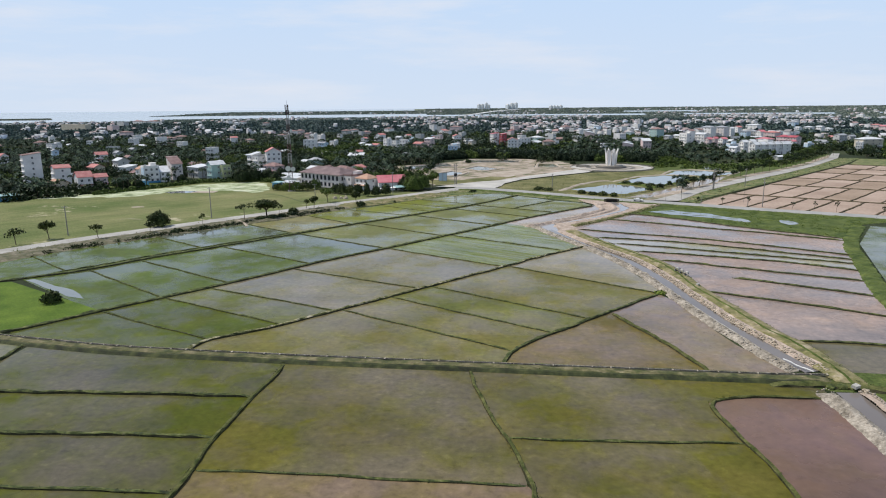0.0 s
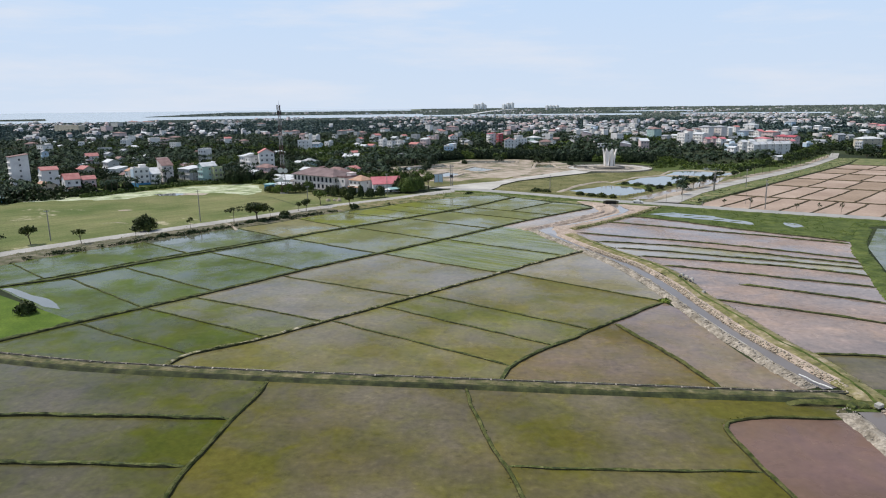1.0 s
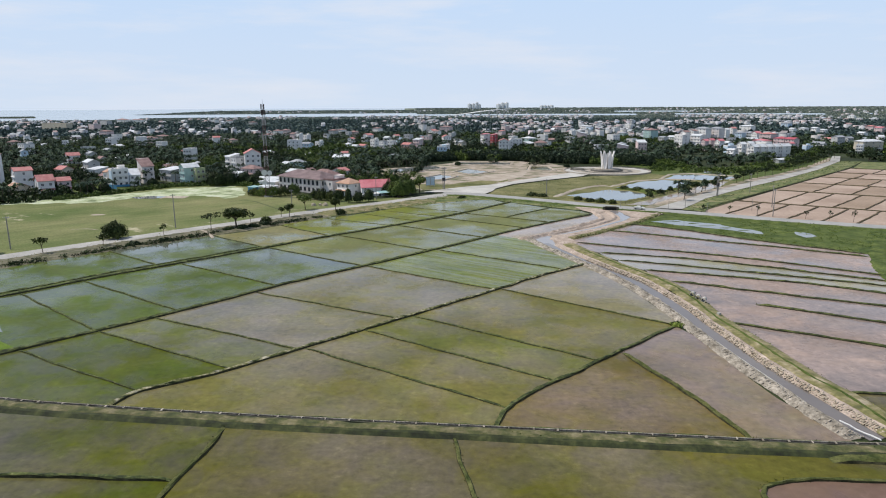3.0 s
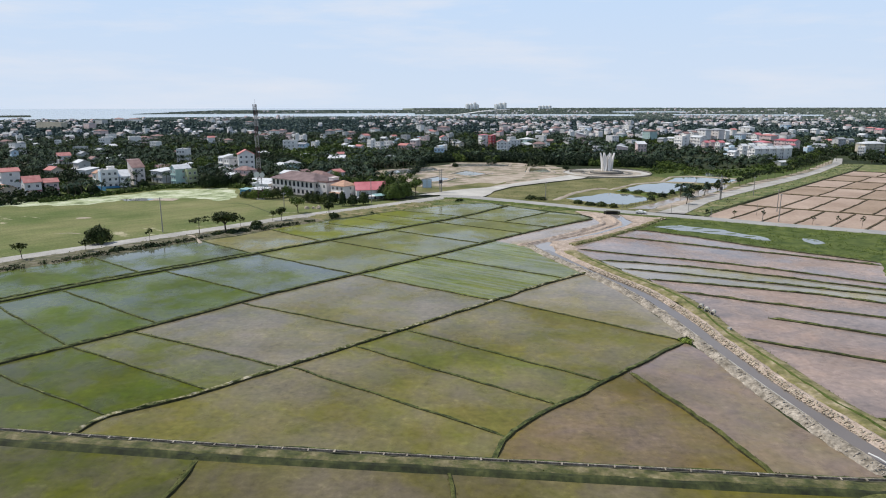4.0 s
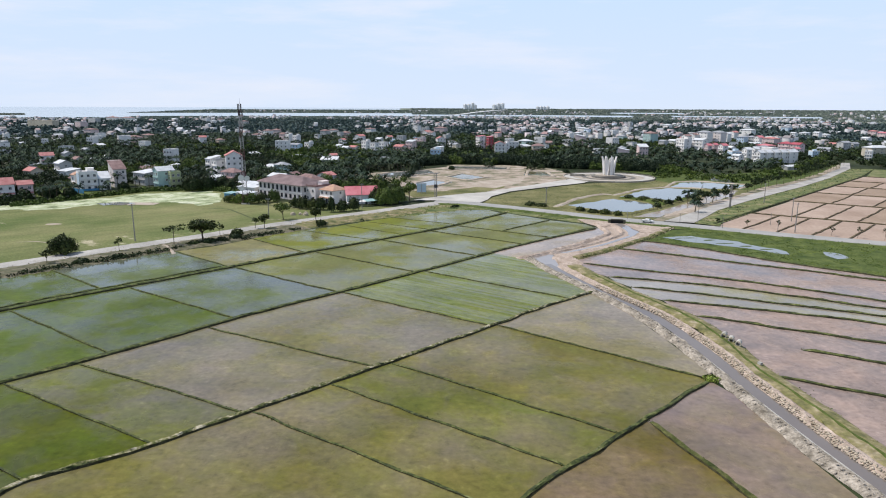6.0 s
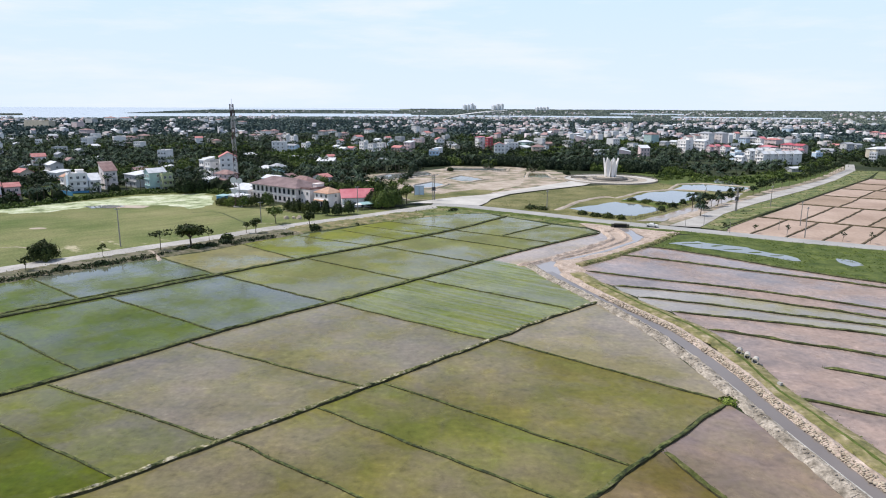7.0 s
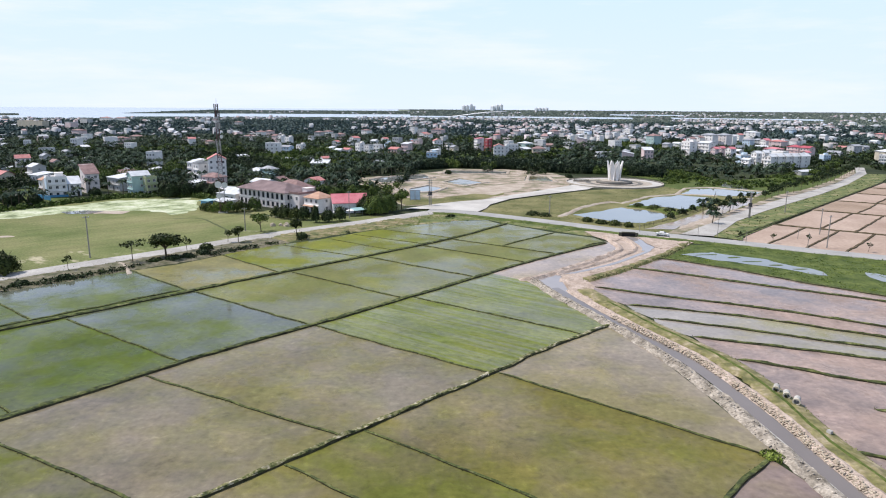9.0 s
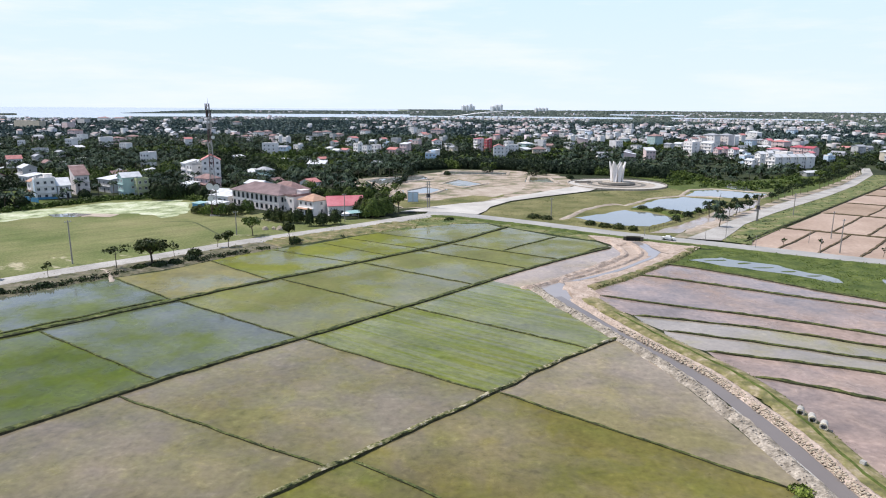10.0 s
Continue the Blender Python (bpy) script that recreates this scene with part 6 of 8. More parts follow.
block(217, 832, 9.2, 7.4, 2, 3.3, W_GREY, "gable", T_GREY, "grey house under a metal roof", -62, 1.4)
block(233, 848, 10.1, 8.1, 2, 3.3, W_WHITE, "gable", T_METAL, "white house under a pale gable", -58, 1.4)
block(391, 1450, 15.5, 12.0, 3, 3.3, W_WHITE, "hip", T_METAL, "white house with a pale pyramid roof", -58, 2.0)
block(244, 836, 9.3, 7.4, 4, 3.2, W_WHITE, "cross", T_ROSE, "tall white town house with a rose gable", -66, 1.8)
block(265, 873, 11.4, 9.1, 4, 3.2, W_WHITE, "cross", T_ROSE, "tall white town house with a rose gable", -62, 1.8)
block(276, 869, 16.6, 10.1, 5, 3.2, W_WHITE, "hip", T_GREY, "grey town block under a metal roof", -58, 2.0)
block(293, 870, 14.6, 11.7, 5, 3.2, W_PALE, "hip", T_GREY, "grey town block under a metal roof", -54, 2.0)
block(213, 741, 13.5, 9.0, 4, 3.3, W_WHITE, "flat", W_WHITE, "white town house with a flat parapet roof", -70, 0.5)
block(229, 738, 13.0, 8.6, 4, 3.2, W_WHITE, "gable", T_METAL, "broad white town house with a pale roof", -58, 1.6)
block(222, 693, 5.8, 5.0, 3, 3.2, W_PINK, "cross", T_PINKRED, "pink town house with a red gable", -66, 1.8)
block(232, 705, 5.0, 5.0, 3, 3.2, W_PINK, "cross", T_PINKRED, "pink town house with a red gable", -66, 1.8)
block(237, 695, 7.2, 5.8, 3, 3.2, W_WHITE, "cross", T_PINKRED, "white town house with a red gable", -70, 1.8)
block(254, 719, 6.6, 5.3, 2, 3.2, W_WHITE, "gable", T_METAL, "low white house under a metal roof", -70, 1.5)
block(321, 917, 7.9, 6.3, 4, 3.2, W_WHITE, "cross", T_METAL, "tall white town house with a pale gable", -70, 1.8)
block(346, 962, 8.9, 7.1, 4, 3.2, W_WHITE, "cross", T_RED, "tall white town house with a red gable", -70, 1.8)
block(332, 895, 10.7, 8.5, 3, 3.2, W_BLUE, "hip", T_GREY, "pale blue town house under a grey roof", -58, 1.6)
block(344, 896, 10.7, 8.5, 3, 3.2, W_GREY, "hip", T_GREY, "grey town house under a metal roof", -58, 1.6)
block(347, 882, 9.3, 7.4, 3, 3.2, W_WHITE, "cross", T_PINKRED, "white town house with a red gable", -70, 2.2)
block(352, 859, 15.9, 12.0, 3, 3.2, W_PINK, "hip", T_RED, "broad pink house under a red roof", -58, 1.8)
block(307, 765, 15.1, 12.0, 2, 3.2, W_PINK, "hip", T_PINKRED, "pink house under a pale red roof", -58, 1.6)
block(318, 742, 12.7, 10.1, 3, 3.2, W_PINK, "hip", T_DEEPRED, "broad house under a deep red roof", -58, 2.0)
block(321, 724, 10.3, 8.3, 3, 3.2, W_PINK, "gable", T_DEEPRED, "house under a deep red roof", -62, 1.8)
block(310, 703, 6.4, 5.1, 2, 3.2, W_WHITE, "cross", T_PINKRED, "white house with a pink-red gable", -70, 1.6)
block(236, 634, 6.7, 5.3, 3, 3.2, W_WHITE, "cross", T_METAL, "white gabled house at the wood's edge", -72, 2.0)
block(247, 644, 5.9, 5.0, 3, 3.2, W_WHITE, "cross", T_METAL, "white gabled house at the wood's edge", -72, 2.0)
block(219, 609, 7.5, 6.0, 2, 3.0, W_WHITE, "gable", T_METAL, "low white house under a pale roof", -62, 1.2)
block(575, 1319, 15.0, 12.0, 3, 3.3, W_BLUE, "hip", T_GREY, "pale blue house far in the town", -58, 1.6)
block(497, 1117, 8.8, 7.1, 2, 3.3, W_WHITE, "gable", T_METAL, "white house under a pale roof", -66, 1.4)
block(524, 1140, 12.8, 10.2, 2, 3.3, W_WHITE, "hip", T_METAL, "white house with a pale roof", -66, 1.6)
block(500, 1050, 9.7, 7.7, 3, 3.3, W_WHITE, "gable", T_METAL, "white house with a pale gable", -66, 1.4)
block(520, 1068, 11.4, 9.1, 2, 3.3, W_WHITE, "hip", T_METAL, "white house with a pale hipped roof", -58, 1.6)
block(426, 858, 10.1, 8.1, 1, 3.4, W_CREAM, "gable", T_RED, "low house under a red roof", -62, 1.6)
block(390, 769, 10.6, 8.4, 3, 3.2, W_GREY, "gable", T_GREY, "large grey house with a metal roof", 20, 1.6)
block(424, 812, 7.8, 6.3, 2, 3.2, W_GREY, "gable", T_GREY, "grey house with a metal roof", 20, 1.6)
block(375, 683, 21.8, 12.0, 3, 3.2, W_CREAM, "hip", T_METAL, "broad beige house under a pale roof", 12, 2.0)
block(514, 949, 10.0, 8.0, 2, 3.3, W_WHITE, "gable", T_METAL, "white house under a pale gable", -66, 1.6)
block(627, 1133, 12.8, 10.3, 3, 3.3, W_PINK, "hip", T_RED, "pink house under a red roof", -58, 1.6)
block(597, 1054, 12.5, 10.0, 3, 3.3, W_PINK, "gable", T_PINKRED, "pink house with a red gable", -66, 1.6)
block(1109, 2102, 21.3, 12.0, 3, 3.3, W_WHITE, "hip", T_METAL, "white house far in the town", -58, 1.6)
block(866, 1753, 17.7, 12.0, 3, 3.3, W_WHITE, "hip", T_ROSE, "white house far in the town", -58, 1.6)
block(443, 1163, 22.0, 12.0, 3, 3.3, W_WHITE, "hip", T_METAL, "long white house under a pale roof", -58, 1.8)
block(463, 1424, 17.2, 12.0, 2, 3.3, W_GREY, "hip", T_GREY, "grey house far in the town", -58, 1.6)
block(-340, 537, 9.4, 7.5, 2, 3.3, W_WHITE, "gable", T_RED, "white two-storey house with a red tiled roof", 44, 2.4)
block(-339, 562, 7.2, 5.8, 2, 3.3, W_GREY, "gable", T_GREY, "grey unfinished house among the palms", -35, 1.6)
block(-318, 542, 8.0, 6.4, 1, 3.6, W_GREY, "gable", T_ROSE, "low grey house under a weathered roof", -35, 2.0)
block(-303, 536, 8.0, 6.4, 1, 3.6, W_WHITE, "shed", T_METAL, "low house under a pale metal roof", -30, 1.2)
block(-352, 610, 6.7, 5.4, 2, 3.3, W_GREY, "gable", T_GREY, "grey house half hidden by palms", -30, 1.4)
block(-313, 575, 7.1, 5.7, 1, 3.6, W_WHITE, "shed", T_METAL, "low house under a bright white roof", -30, 1.0)
block(-383, 539, 4.8, 5.0, 3, 3.3, W_BLUE, "gable", T_GREY, "blue-grey house at the wood's edge", -40, 1.4)
block(-455, 642, 12.6, 10.0, 3, 3.3, W_WHITE, "flat", W_GREY, "white house among palms", -30, 1.0)
block(-584, 823, 7.5, 6.0, 3, 3.3, W_WHITE, "flat", W_WHITE, "white town house above the palms", -40, 0.5)
block(-582, 838, 10.9, 8.8, 1, 3.6, W_WHITE, "shed", T_METAL, "low house under a bright metal roof", -40, 1.2)
block(-436, 851, 18.0, 12.0, 2, 3.3, W_PINK, "hip", T_ROSE, "pinkish house under a weathered roof", -30, 1.8)
block(-444, 903, 16.1, 12.0, 2, 3.3, W_CREAM, "hip", T_ROSE, "cream house under a weathered hipped roof", -30, 1.8)
block(-582, 1000, 19.9, 12.0, 3, 3.3, W_PINK, "hip", T_ROSE, "pinkish flat house among the palms", -30, 1.6)
block(-546, 1068, 9.8, 7.9, 3, 3.3, W_WHITE, "flat", W_WHITE, "bright white town house", -40, 0.4)

# the wider town: a few kinds of house, set down many times
rnd = random.Random(7)
kinds = [(9, 10, 2, W_WHITE, "gable", T_RED, "two-storey white house with a red tiled roof"), (10, 9, 2, W_WHITE, "flat", W_GREY, "two-storey white house with a flat roof"),
         (7, 12, 3, W_WHITE, "flat", W_WHITE, "narrow three-storey white town house"), (11, 9, 1, W_CREAM, "gable", T_ROSE, "low cream house with a weathered tiled roof"),
         (13, 9, 1, W_GREY, "shed", T_METAL, "low grey house under a white metal roof"), (10, 10, 3, W_WHITE, "cross", T_RED, "three-storey white house with a red gable"),
         (12, 10, 2, W_CREAM, "hip", T_ROSE, "cream house under a weathered hipped roof"), (9, 9, 2, W_BLUE, "flat", W_WHITE, "pale blue two-storey house with a flat roof"),
         (14, 9, 1, W_WHITE, "gable", T_GREY, "low white house with a grey metal roof"), (8, 11, 3, W_PINK, "shed", T_METAL, "pink three-storey house under a metal roof"),
         (13, 10, 3, W_WHITE, "flat", W_WHITE, "large white three-storey building with a flat roof"), (12, 8, 2, W_TEAL, "hip", T_GREY, "pale teal house under a grey metal roof")]
protos = [house(w, d, st, wl, kd, rf, lab, pose(*xy, 0, 0, 0, 0), 2.2, 3, False) for (w, d, st, wl, kd, rf, lab), xy in zip(kinds, ((-420, 520), (-390, 640), (-250, 560), (-280, 620), (-120, 560), (20, 690), (60, 720), (-40, 640), (120, 700), (150, 655), (-200, 700), (330, 760)))]
for p in protos:
    put(p, 9)


def inside(poly, x, y):
    hit = False
    for (a, b), (c, d) in zip(poly, poly[1:] + poly[:1]):
        if (b > y) != (d > y) and x < (c - a) * (y - b) / (d - b) + a:
            hit = not hit
    return hit


def free(x, y, r):
    return all((x - a) ** 2 + (y - b) ** 2 > (r + c) ** 2 for a, b, c in TAKEN)


FRONT = [(-1200, 60), (-420, 235), (-262, 280), (-243, 293), (-228, 313), (-206, 334), (-196, 354), (-178, 385), (-144, 392), (-124, 378), (-112, 384), (-60, 392), (-46, 396), (-44, 545), (-20, 566), (22, 560), (60, 536), (100, 526), (130, 508), (165, 494), (205, 520), (240, 556), (285, 606), (312, 640), (318, 534), (400, 516), (1200, 540), (3000, 500)]


def front(x):
    for (a, b), (c, d) in zip(FRONT, FRONT[1:]):
        if a <= x <= c:
            return b + (d - b) * (x - a) / (c - a)
    return 600


def on_avenue(x, y, m=13):
    return any(((x - a) ** 2 + (y - b) ** 2) < m * m for a, b in AV)


AV = [tuple(p) for p in resample(ROAD_C, 8)]
count = 0
for _ in range(9000):
    if count >= 45:
        break
    r, a = math.sqrt(rnd.uniform(420 ** 2, 980 ** 2)), radians(rnd.uniform(-42, 36))
    x, y = r * math.sin(a), 30 + r * math.cos(a)
    dens = noise.noise((x * 0.006, y * 0.006, 4.2))
    if y < front(x) + 25 or dens < ((-0.1 if x > -120 else 0.1) if r > 650 else 0.05) or (r < 640 and -0.27 < a < 0.2) or not free(x, y, 9) or on_avenue(x, y, 20):
        continue
    if (-60 < x < 210 and y < 620) or (-420 < x < 215 and y < 720 and rnd.random() < 0.85):
        continue
    k = rnd.choice((0, 0, 1, 1, 2, 2, 3, 4, 4, 5, 5, 6, 7, 8, 9, 10, 11))
    put(copy_thing(protos[k], pose(x, y, 0, 0, 0, rnd.choice((-35, -35, 55, 10, -60)) + rnd.uniform(-14, 14)) @ Matrix.Scale(rnd.uniform(0.72, 1.0), 4)), 6)
    count += 1

for _ in range(900):
    x, y = rnd.uniform(-215, 175), rnd.uniform(735, 930)
    if free(x, y, 6) and noise.noise((x * 0.012, y * 0.012, 6.6)) > -0.15:
        put(copy_thing(protos[rnd.choice((0, 1, 2, 2, 5, 5, 7, 9, 10, 4, 6, 8))], pose(x, y, 0, 0, 0, rnd.choice((-35, -35, 55, 5)) + rnd.uniform(-14, 14)) @ Matrix.Scale(rnd.uniform(0.7, 1.0), 4)), 5)
        count += 1
    if count > 58:
        break

# low sheds among the palms behind the hall
for _ in range(260):
    x, y = rnd.uniform(-330, -60), rnd.uniform(395, 640)
    if count > 76:
        break
    if free(x, y, 6) and y > front(x) + 12 and not inside(LOT, x, y):
        put(copy_thing(protos[rnd.choice((3, 4, 4, 8, 0))], pose(x, y, 0, 0, 0, rnd.choice((-35, 55)) + rnd.uniform(-20, 20)) @ Matrix.Scale(rnd.uniform(0.6, 0.85), 4)), 4)
        count += 1

# far part of the town
def wet_at(deg, r):
    """Sea and river reaches, by bearing and distance."""
    spit = 3520 < r < min(4330, 3560 + (deg + 29) * 120)
    return (deg < -29 and r > 2600 and not (deg < -36.2 and 3120 < r < 3400)) or (-29.5 <= deg < -6 and r > 2780 and not spit) or (-6 <= deg < 13 and 2830 < r < 3230) or (16 < deg < 27 and 2970 < r < 3290) or (11 < deg < 17 and 3620 < r < 3930)


wv, wf, rv, rf_ = [], [], [], []
cnt = 0
for _ in range(30000):
    if cnt >= 1700:
        break
    r, a = math.sqrt(rnd.uniform(900 ** 2, 2750 ** 2 if cnt < 1250 else 4300 ** 2)), radians(rnd.uniform(-44, 37))
    if wet_at(math.degrees(a), r) or (a < -0.1 and rnd.random() < 0.6):
        continue
    x, y = r * math.sin(a), 40 + r * math.cos(a)
    if noise.noise((x * 0.0028, y * 0.0028, 9.0)) < (0.02 if r > 1250 else -0.05) or not free(x, y, 5):
        continue
    cnt += 1
    w, d, h, t = rnd.uniform(6, 12), rnd.uniform(6, 10), rnd.choice((3.5, 3.5, 4, 6.5, 7, 9.5)), rnd.uniform(0, 3.14)
    z = land(x, y)
    c, s = math.cos(t), math.sin(t)
    n = len(wv)
    for px, py, pz in ((-1, -1, 0), (1, -1, 0), (1, 1, 0), (-1, 1, 0), (-1, -1, h), (1, -1, h), (1, 1, h), (-1, 1, h)):
        wv.append((x + px * w / 2 * c - py * d / 2 * s, y + px * w / 2 * s + py * d / 2 * c, z + pz))
    wf += [(n, n + 1, n + 5, n + 4), (n + 1, n + 2, n + 6, n + 5), (n + 2, n + 3, n + 7, n + 6), (n + 3, n, n + 4, n + 7), (n + 4, n + 5, n + 6, n + 7)]
    if rnd.random() < 0.65:
        n = len(rv)
        rise = rnd.uniform(1.2, 2.8)
        for px, py, pz in ((-1.08, -1.1, 0), (1.08, -1.1, 0), (1.08, 1.1, 0), (-1.08, 1.1, 0), (-0.9, 0, rise), (0.9, 0, rise)):
            rv.append((x + px * w / 2 * c - py * d / 2 * s, y + px * w / 2 * s + py * d / 2 * c, z + h + 0.1 + pz))
        rf_ += [(n, n + 1, n + 5, n + 4), (n + 2, n + 3, n + 4, n + 5), (n + 1, n + 2, n + 5, n + 5), (n + 3, n, n + 4, n + 4)]


def tinted(name, stops, rough=0.8):
    m, nt, links, b = nodes_of(name)
    geo = nt.new("ShaderNodeNewGeometry")
    col = ramp(nt, links, geo.outputs["Random Per Island"], stops)
    links.new(mixc(nt, links, 0.5, col, ramp(nt, links, noise_at(nt, links, 0.4, 3), [(0.3, g3(0.7)), (0.7, g3(1.1))]), "MULTIPLY"), b.inputs["Base Color"])
    b.inputs["Roughness"].default_value = rough
    return m


# wall whites toned down to the softer contrast of haze
FARWALL = tinted("hazy_house_walls", [(0.0, (0.5, 0.5, 0.51)), (0.3, (0.42, 0.42, 0.44)), (0.5, (0.46, 0.445, 0.42)), (0.7, (0.36, 0.37, 0.38)), (0.88, (0.58, 0.46, 0.45)), (1.0, (0.5, 0.6, 0.7))])
FARROOF = tinted("far_house_roofs", [(0.0, (0.34, 0.22, 0.21)), (0.2, (0.36, 0.28, 0.27)), (0.35, (0.24, 0.22, 0.22)), (0.55, (0.3, 0.32, 0.34)), (0.8, (0.36, 0.38, 0.4)), (1.0, (0.6, 0.61, 0.63))])
arrays("far_town_walls", wv, wf, FARWALL, "pale walls of the distant town's houses", "far town")
tri = [f for f in rf_ if len(set(f)) == 4]
arrays("far_town_roofs", rv, tri, FARROOF, "red and grey roofs of the distant town", "far town")

# towers, bridge and low hills at the horizon
for x, w, h, lab in ((-108, 20, 42, "slab"), (-84, 22, 44, "slab"), (-56, 12, 54, "slab"), (-40, 16, 38, "slab"), (92, 26, 40, "slab"), (120, 20, 50, "slab"), (148, 24, 52, "slab"), (390, 18, 26, "slab"), (412, 20, 26, "slab"), (434, 18, 25, "slab"), (458, 22, 27, "slab")):
    y = 4660
    z = land(x, y)
    tw = thing("high_rise", None, None, "distant pale grey high-rise block on the horizon", "high-rise", "blocks on the horizon", at=pose(x, y, z - 1, 0, 0, -52))
    h *= 0.82
    # white walls and pale blue bays imitate the haze over the towers
    part("wall", Geo().box(-w / 2, -9, 0, w / 2, 9, h), W_WHITE, tw)
    part("roof_room", Geo().box(-w / 5, -4, h, w / 5, 4, h + 4), W_WHITE, tw)
    for q in range(3):
        xx = -w / 2 + (q + 0.5) * w / 3
        part("window_bay", Geo().box(xx - w / 14, -9.25, 4, xx + w / 14, -9.003, h - 3), W_BLUE, tw)
br = thing("road_bridge", None, None, "distant pale concrete bridge rising over the river", "bridge", at=pose(0, 0, 0))
g = Geo()
deck = [(-150, 2900, 6), (-90, 3000, 11), (-20, 3120, 20), (60, 3250, 27), (130, 3370, 30)]
for (a, b, c) in deck:
    g.v += [(a - 7, b, c - 1.2), (a + 7, b, c - 1.2), (a + 7, b, c + 1), (a - 7, b, c + 1)]
for k in range(4):
    for q in range(4):
        g.f.append((4 * k + q, 4 * k + (q + 1) % 4, 4 * k + 4 + (q + 1) % 4, 4 * k + 4 + q))
g.f += [(0, 3, 2, 1), (16, 17, 18, 19)]
part("deck", g, W_WHITE, br)
for k in range(9):
    t = k / 8 * 4
    i = min(3, int(t))
    p = Vector(deck[i]).lerp(Vector(deck[i + 1]), t - i)
    part("pier", Geo().box(p.x - 4, p.y - 1.5, -1, p.x + 4, p.y + 1.5, p.z - 1.0), CONCRETE, br)

# ---------------------------------------------------------------- woods
rs = np.random.RandomState(11)


def blobs(pts, radii, heights, z0, quads, size, seed, flat=0.55):
    """Crowns as many small tilted leaf quads on and inside an ellipsoid; returns vertices and faces."""
    rr = np.random.RandomState(seed)
    n = len(pts)
    P = np.repeat(np.asarray(pts, float), quads, axis=0)
    R = np.repeat(np.asarray(radii, float), quads)
    H = np.repeat(np.asarray(heights, float), quads)
    Z = np.repeat(np.asarray(z0, float), quads)
    d = rr.normal(size=(n * quads, 3))
    d /= np.linalg.norm(d, axis=1)[:, None]
    d[:, 2] = np.abs(d[:, 2]) * 1.0 - 0.28
    k = rr.uniform(0.62, 1.05, n * quads)
    lump = 1 + 0.25 * np.sin(d[:, 0] * 5 + P[:, 0]) * np.cos(d[:, 1] * 4 + P[:, 1])
    c = np.stack([P[:, 0] + d[:, 0] * R * k * lump, P[:, 1] + d[:, 1] * R * k * lump, Z + (d[:, 2] * k * lump + 0.28) * H], 1)
    u = rr.normal(size=c.shape)
    nrm = d + rr.normal(size=c.shape) * 0.5
    u = np.cross(nrm, u)
    u /= np.linalg.norm(u, axis=1)[:, None]
    w = np.cross(nrm, u)
    w /= np.linalg.norm(w, axis=1)[:, None]
    s = (size * rr.uniform(0.55, 1.3, n * quads))[:, None] if np.isscalar(size) else (np.repeat(size, quads) * rr.uniform(0.55, 1.3, n * quads))[:, None]
    v = np.stack([c - u * s, c + w * s * 0.8, c + u * s, c - w * s * 0.8], 1).reshape(-1, 3)
    f = np.arange(len(v)).reshape(-1, 4)
    return v, f


def palm_mesh(pts, heights, seed, fronds=10, length=3.2):
    rr = np.random.RandomState(seed)
    V, F, TV, TF = [], [], [], []
    nv = 0
    for (x, y), h in zip(pts, heights):
        lx, ly = rr.uniform(-0.9, 0.9, 2)
        n = len(TV)
        for q in range(3):
            a = q * 2.1
            TV.append((x + 0.2 * math.cos(a), y + 0.2 * math.sin(a), -0.2))
        for q in range(3):
            a = q * 2.1
            TV.append((x + lx + 0.12 * math.cos(a), y + ly + 0.12 * math.sin(a), h))
        TF += [(n, n + 1, n + 4, n + 3), (n + 1, n + 2, n + 5, n + 4), (n + 2, n, n + 3, n + 5)]
        a0 = rr.uniform(0, 6.28)
        for q in range(fronds):
            a = a0 + q * 6.283 / fronds + rr.uniform(-0.2, 0.2)
            up = rr.uniform(-0.1, 0.9)
            L = length * rr.uniform(0.8, 1.2)
            dx, dy = math.cos(a), math.sin(a)
            wx, wy = -dy * 0.32, dx * 0.32
            cx, cy = x + lx, y + ly
            p1 = (cx + dx * L * 0.55, cy + dy * L * 0.55, h + up * L * 0.55)
            p2 = (cx + dx * L, cy + dy * L, h + up * L * 0.6 - L * 0.38)
            V += [(cx, cy, h), (p1[0] + wx, p1[1] + wy, p1[2] - 0.25), (p2[0], p2[1], p2[2]), (p1[0] - wx, p1[1] - wy, p1[2] - 0.25)]
            F.append((nv, nv + 1, nv + 2, nv + 3))
            V += [(cx, cy, h - 0.1), (p1[0] + wx * 1.9, p1[1] + wy * 1.9, p1[2] - 0.75), (p2[0], p2[1], p2[2] - 0.2), (p1[0], p1[1], p1[2])]
            F.append((nv + 4, nv + 5, nv + 6, nv + 7))
            nv += 8
    return V, F, TV, TF


TK = np.array(TAKEN)


def scatter(n, r0, r1, gap, seed):
    rr = np.random.RandomState(seed)
    out = []
    r = np.sqrt(rr.uniform(r0 * r0, r1 * r1, n))
    a = np.radians(rr.uniform(-46, 40, n))
    for x, y in zip(r * np.sin(a), 10 + r * np.cos(a)):
        if y < front(x) + 3 or on_avenue(x, y) or (-90 < x < 66 and y < 575 and inside(LOT, x, y)):
            continue
        if 130 < x < 345 and y < 650 and rr.uniform() < 0.6:
            continue
        dd = (TK[:, 0] - x) ** 2 + (TK[:, 1] - y) ** 2
        if (dd < (TK[:, 2] + gap) ** 2).any():
            continue
        out.append((x, y))
    return out


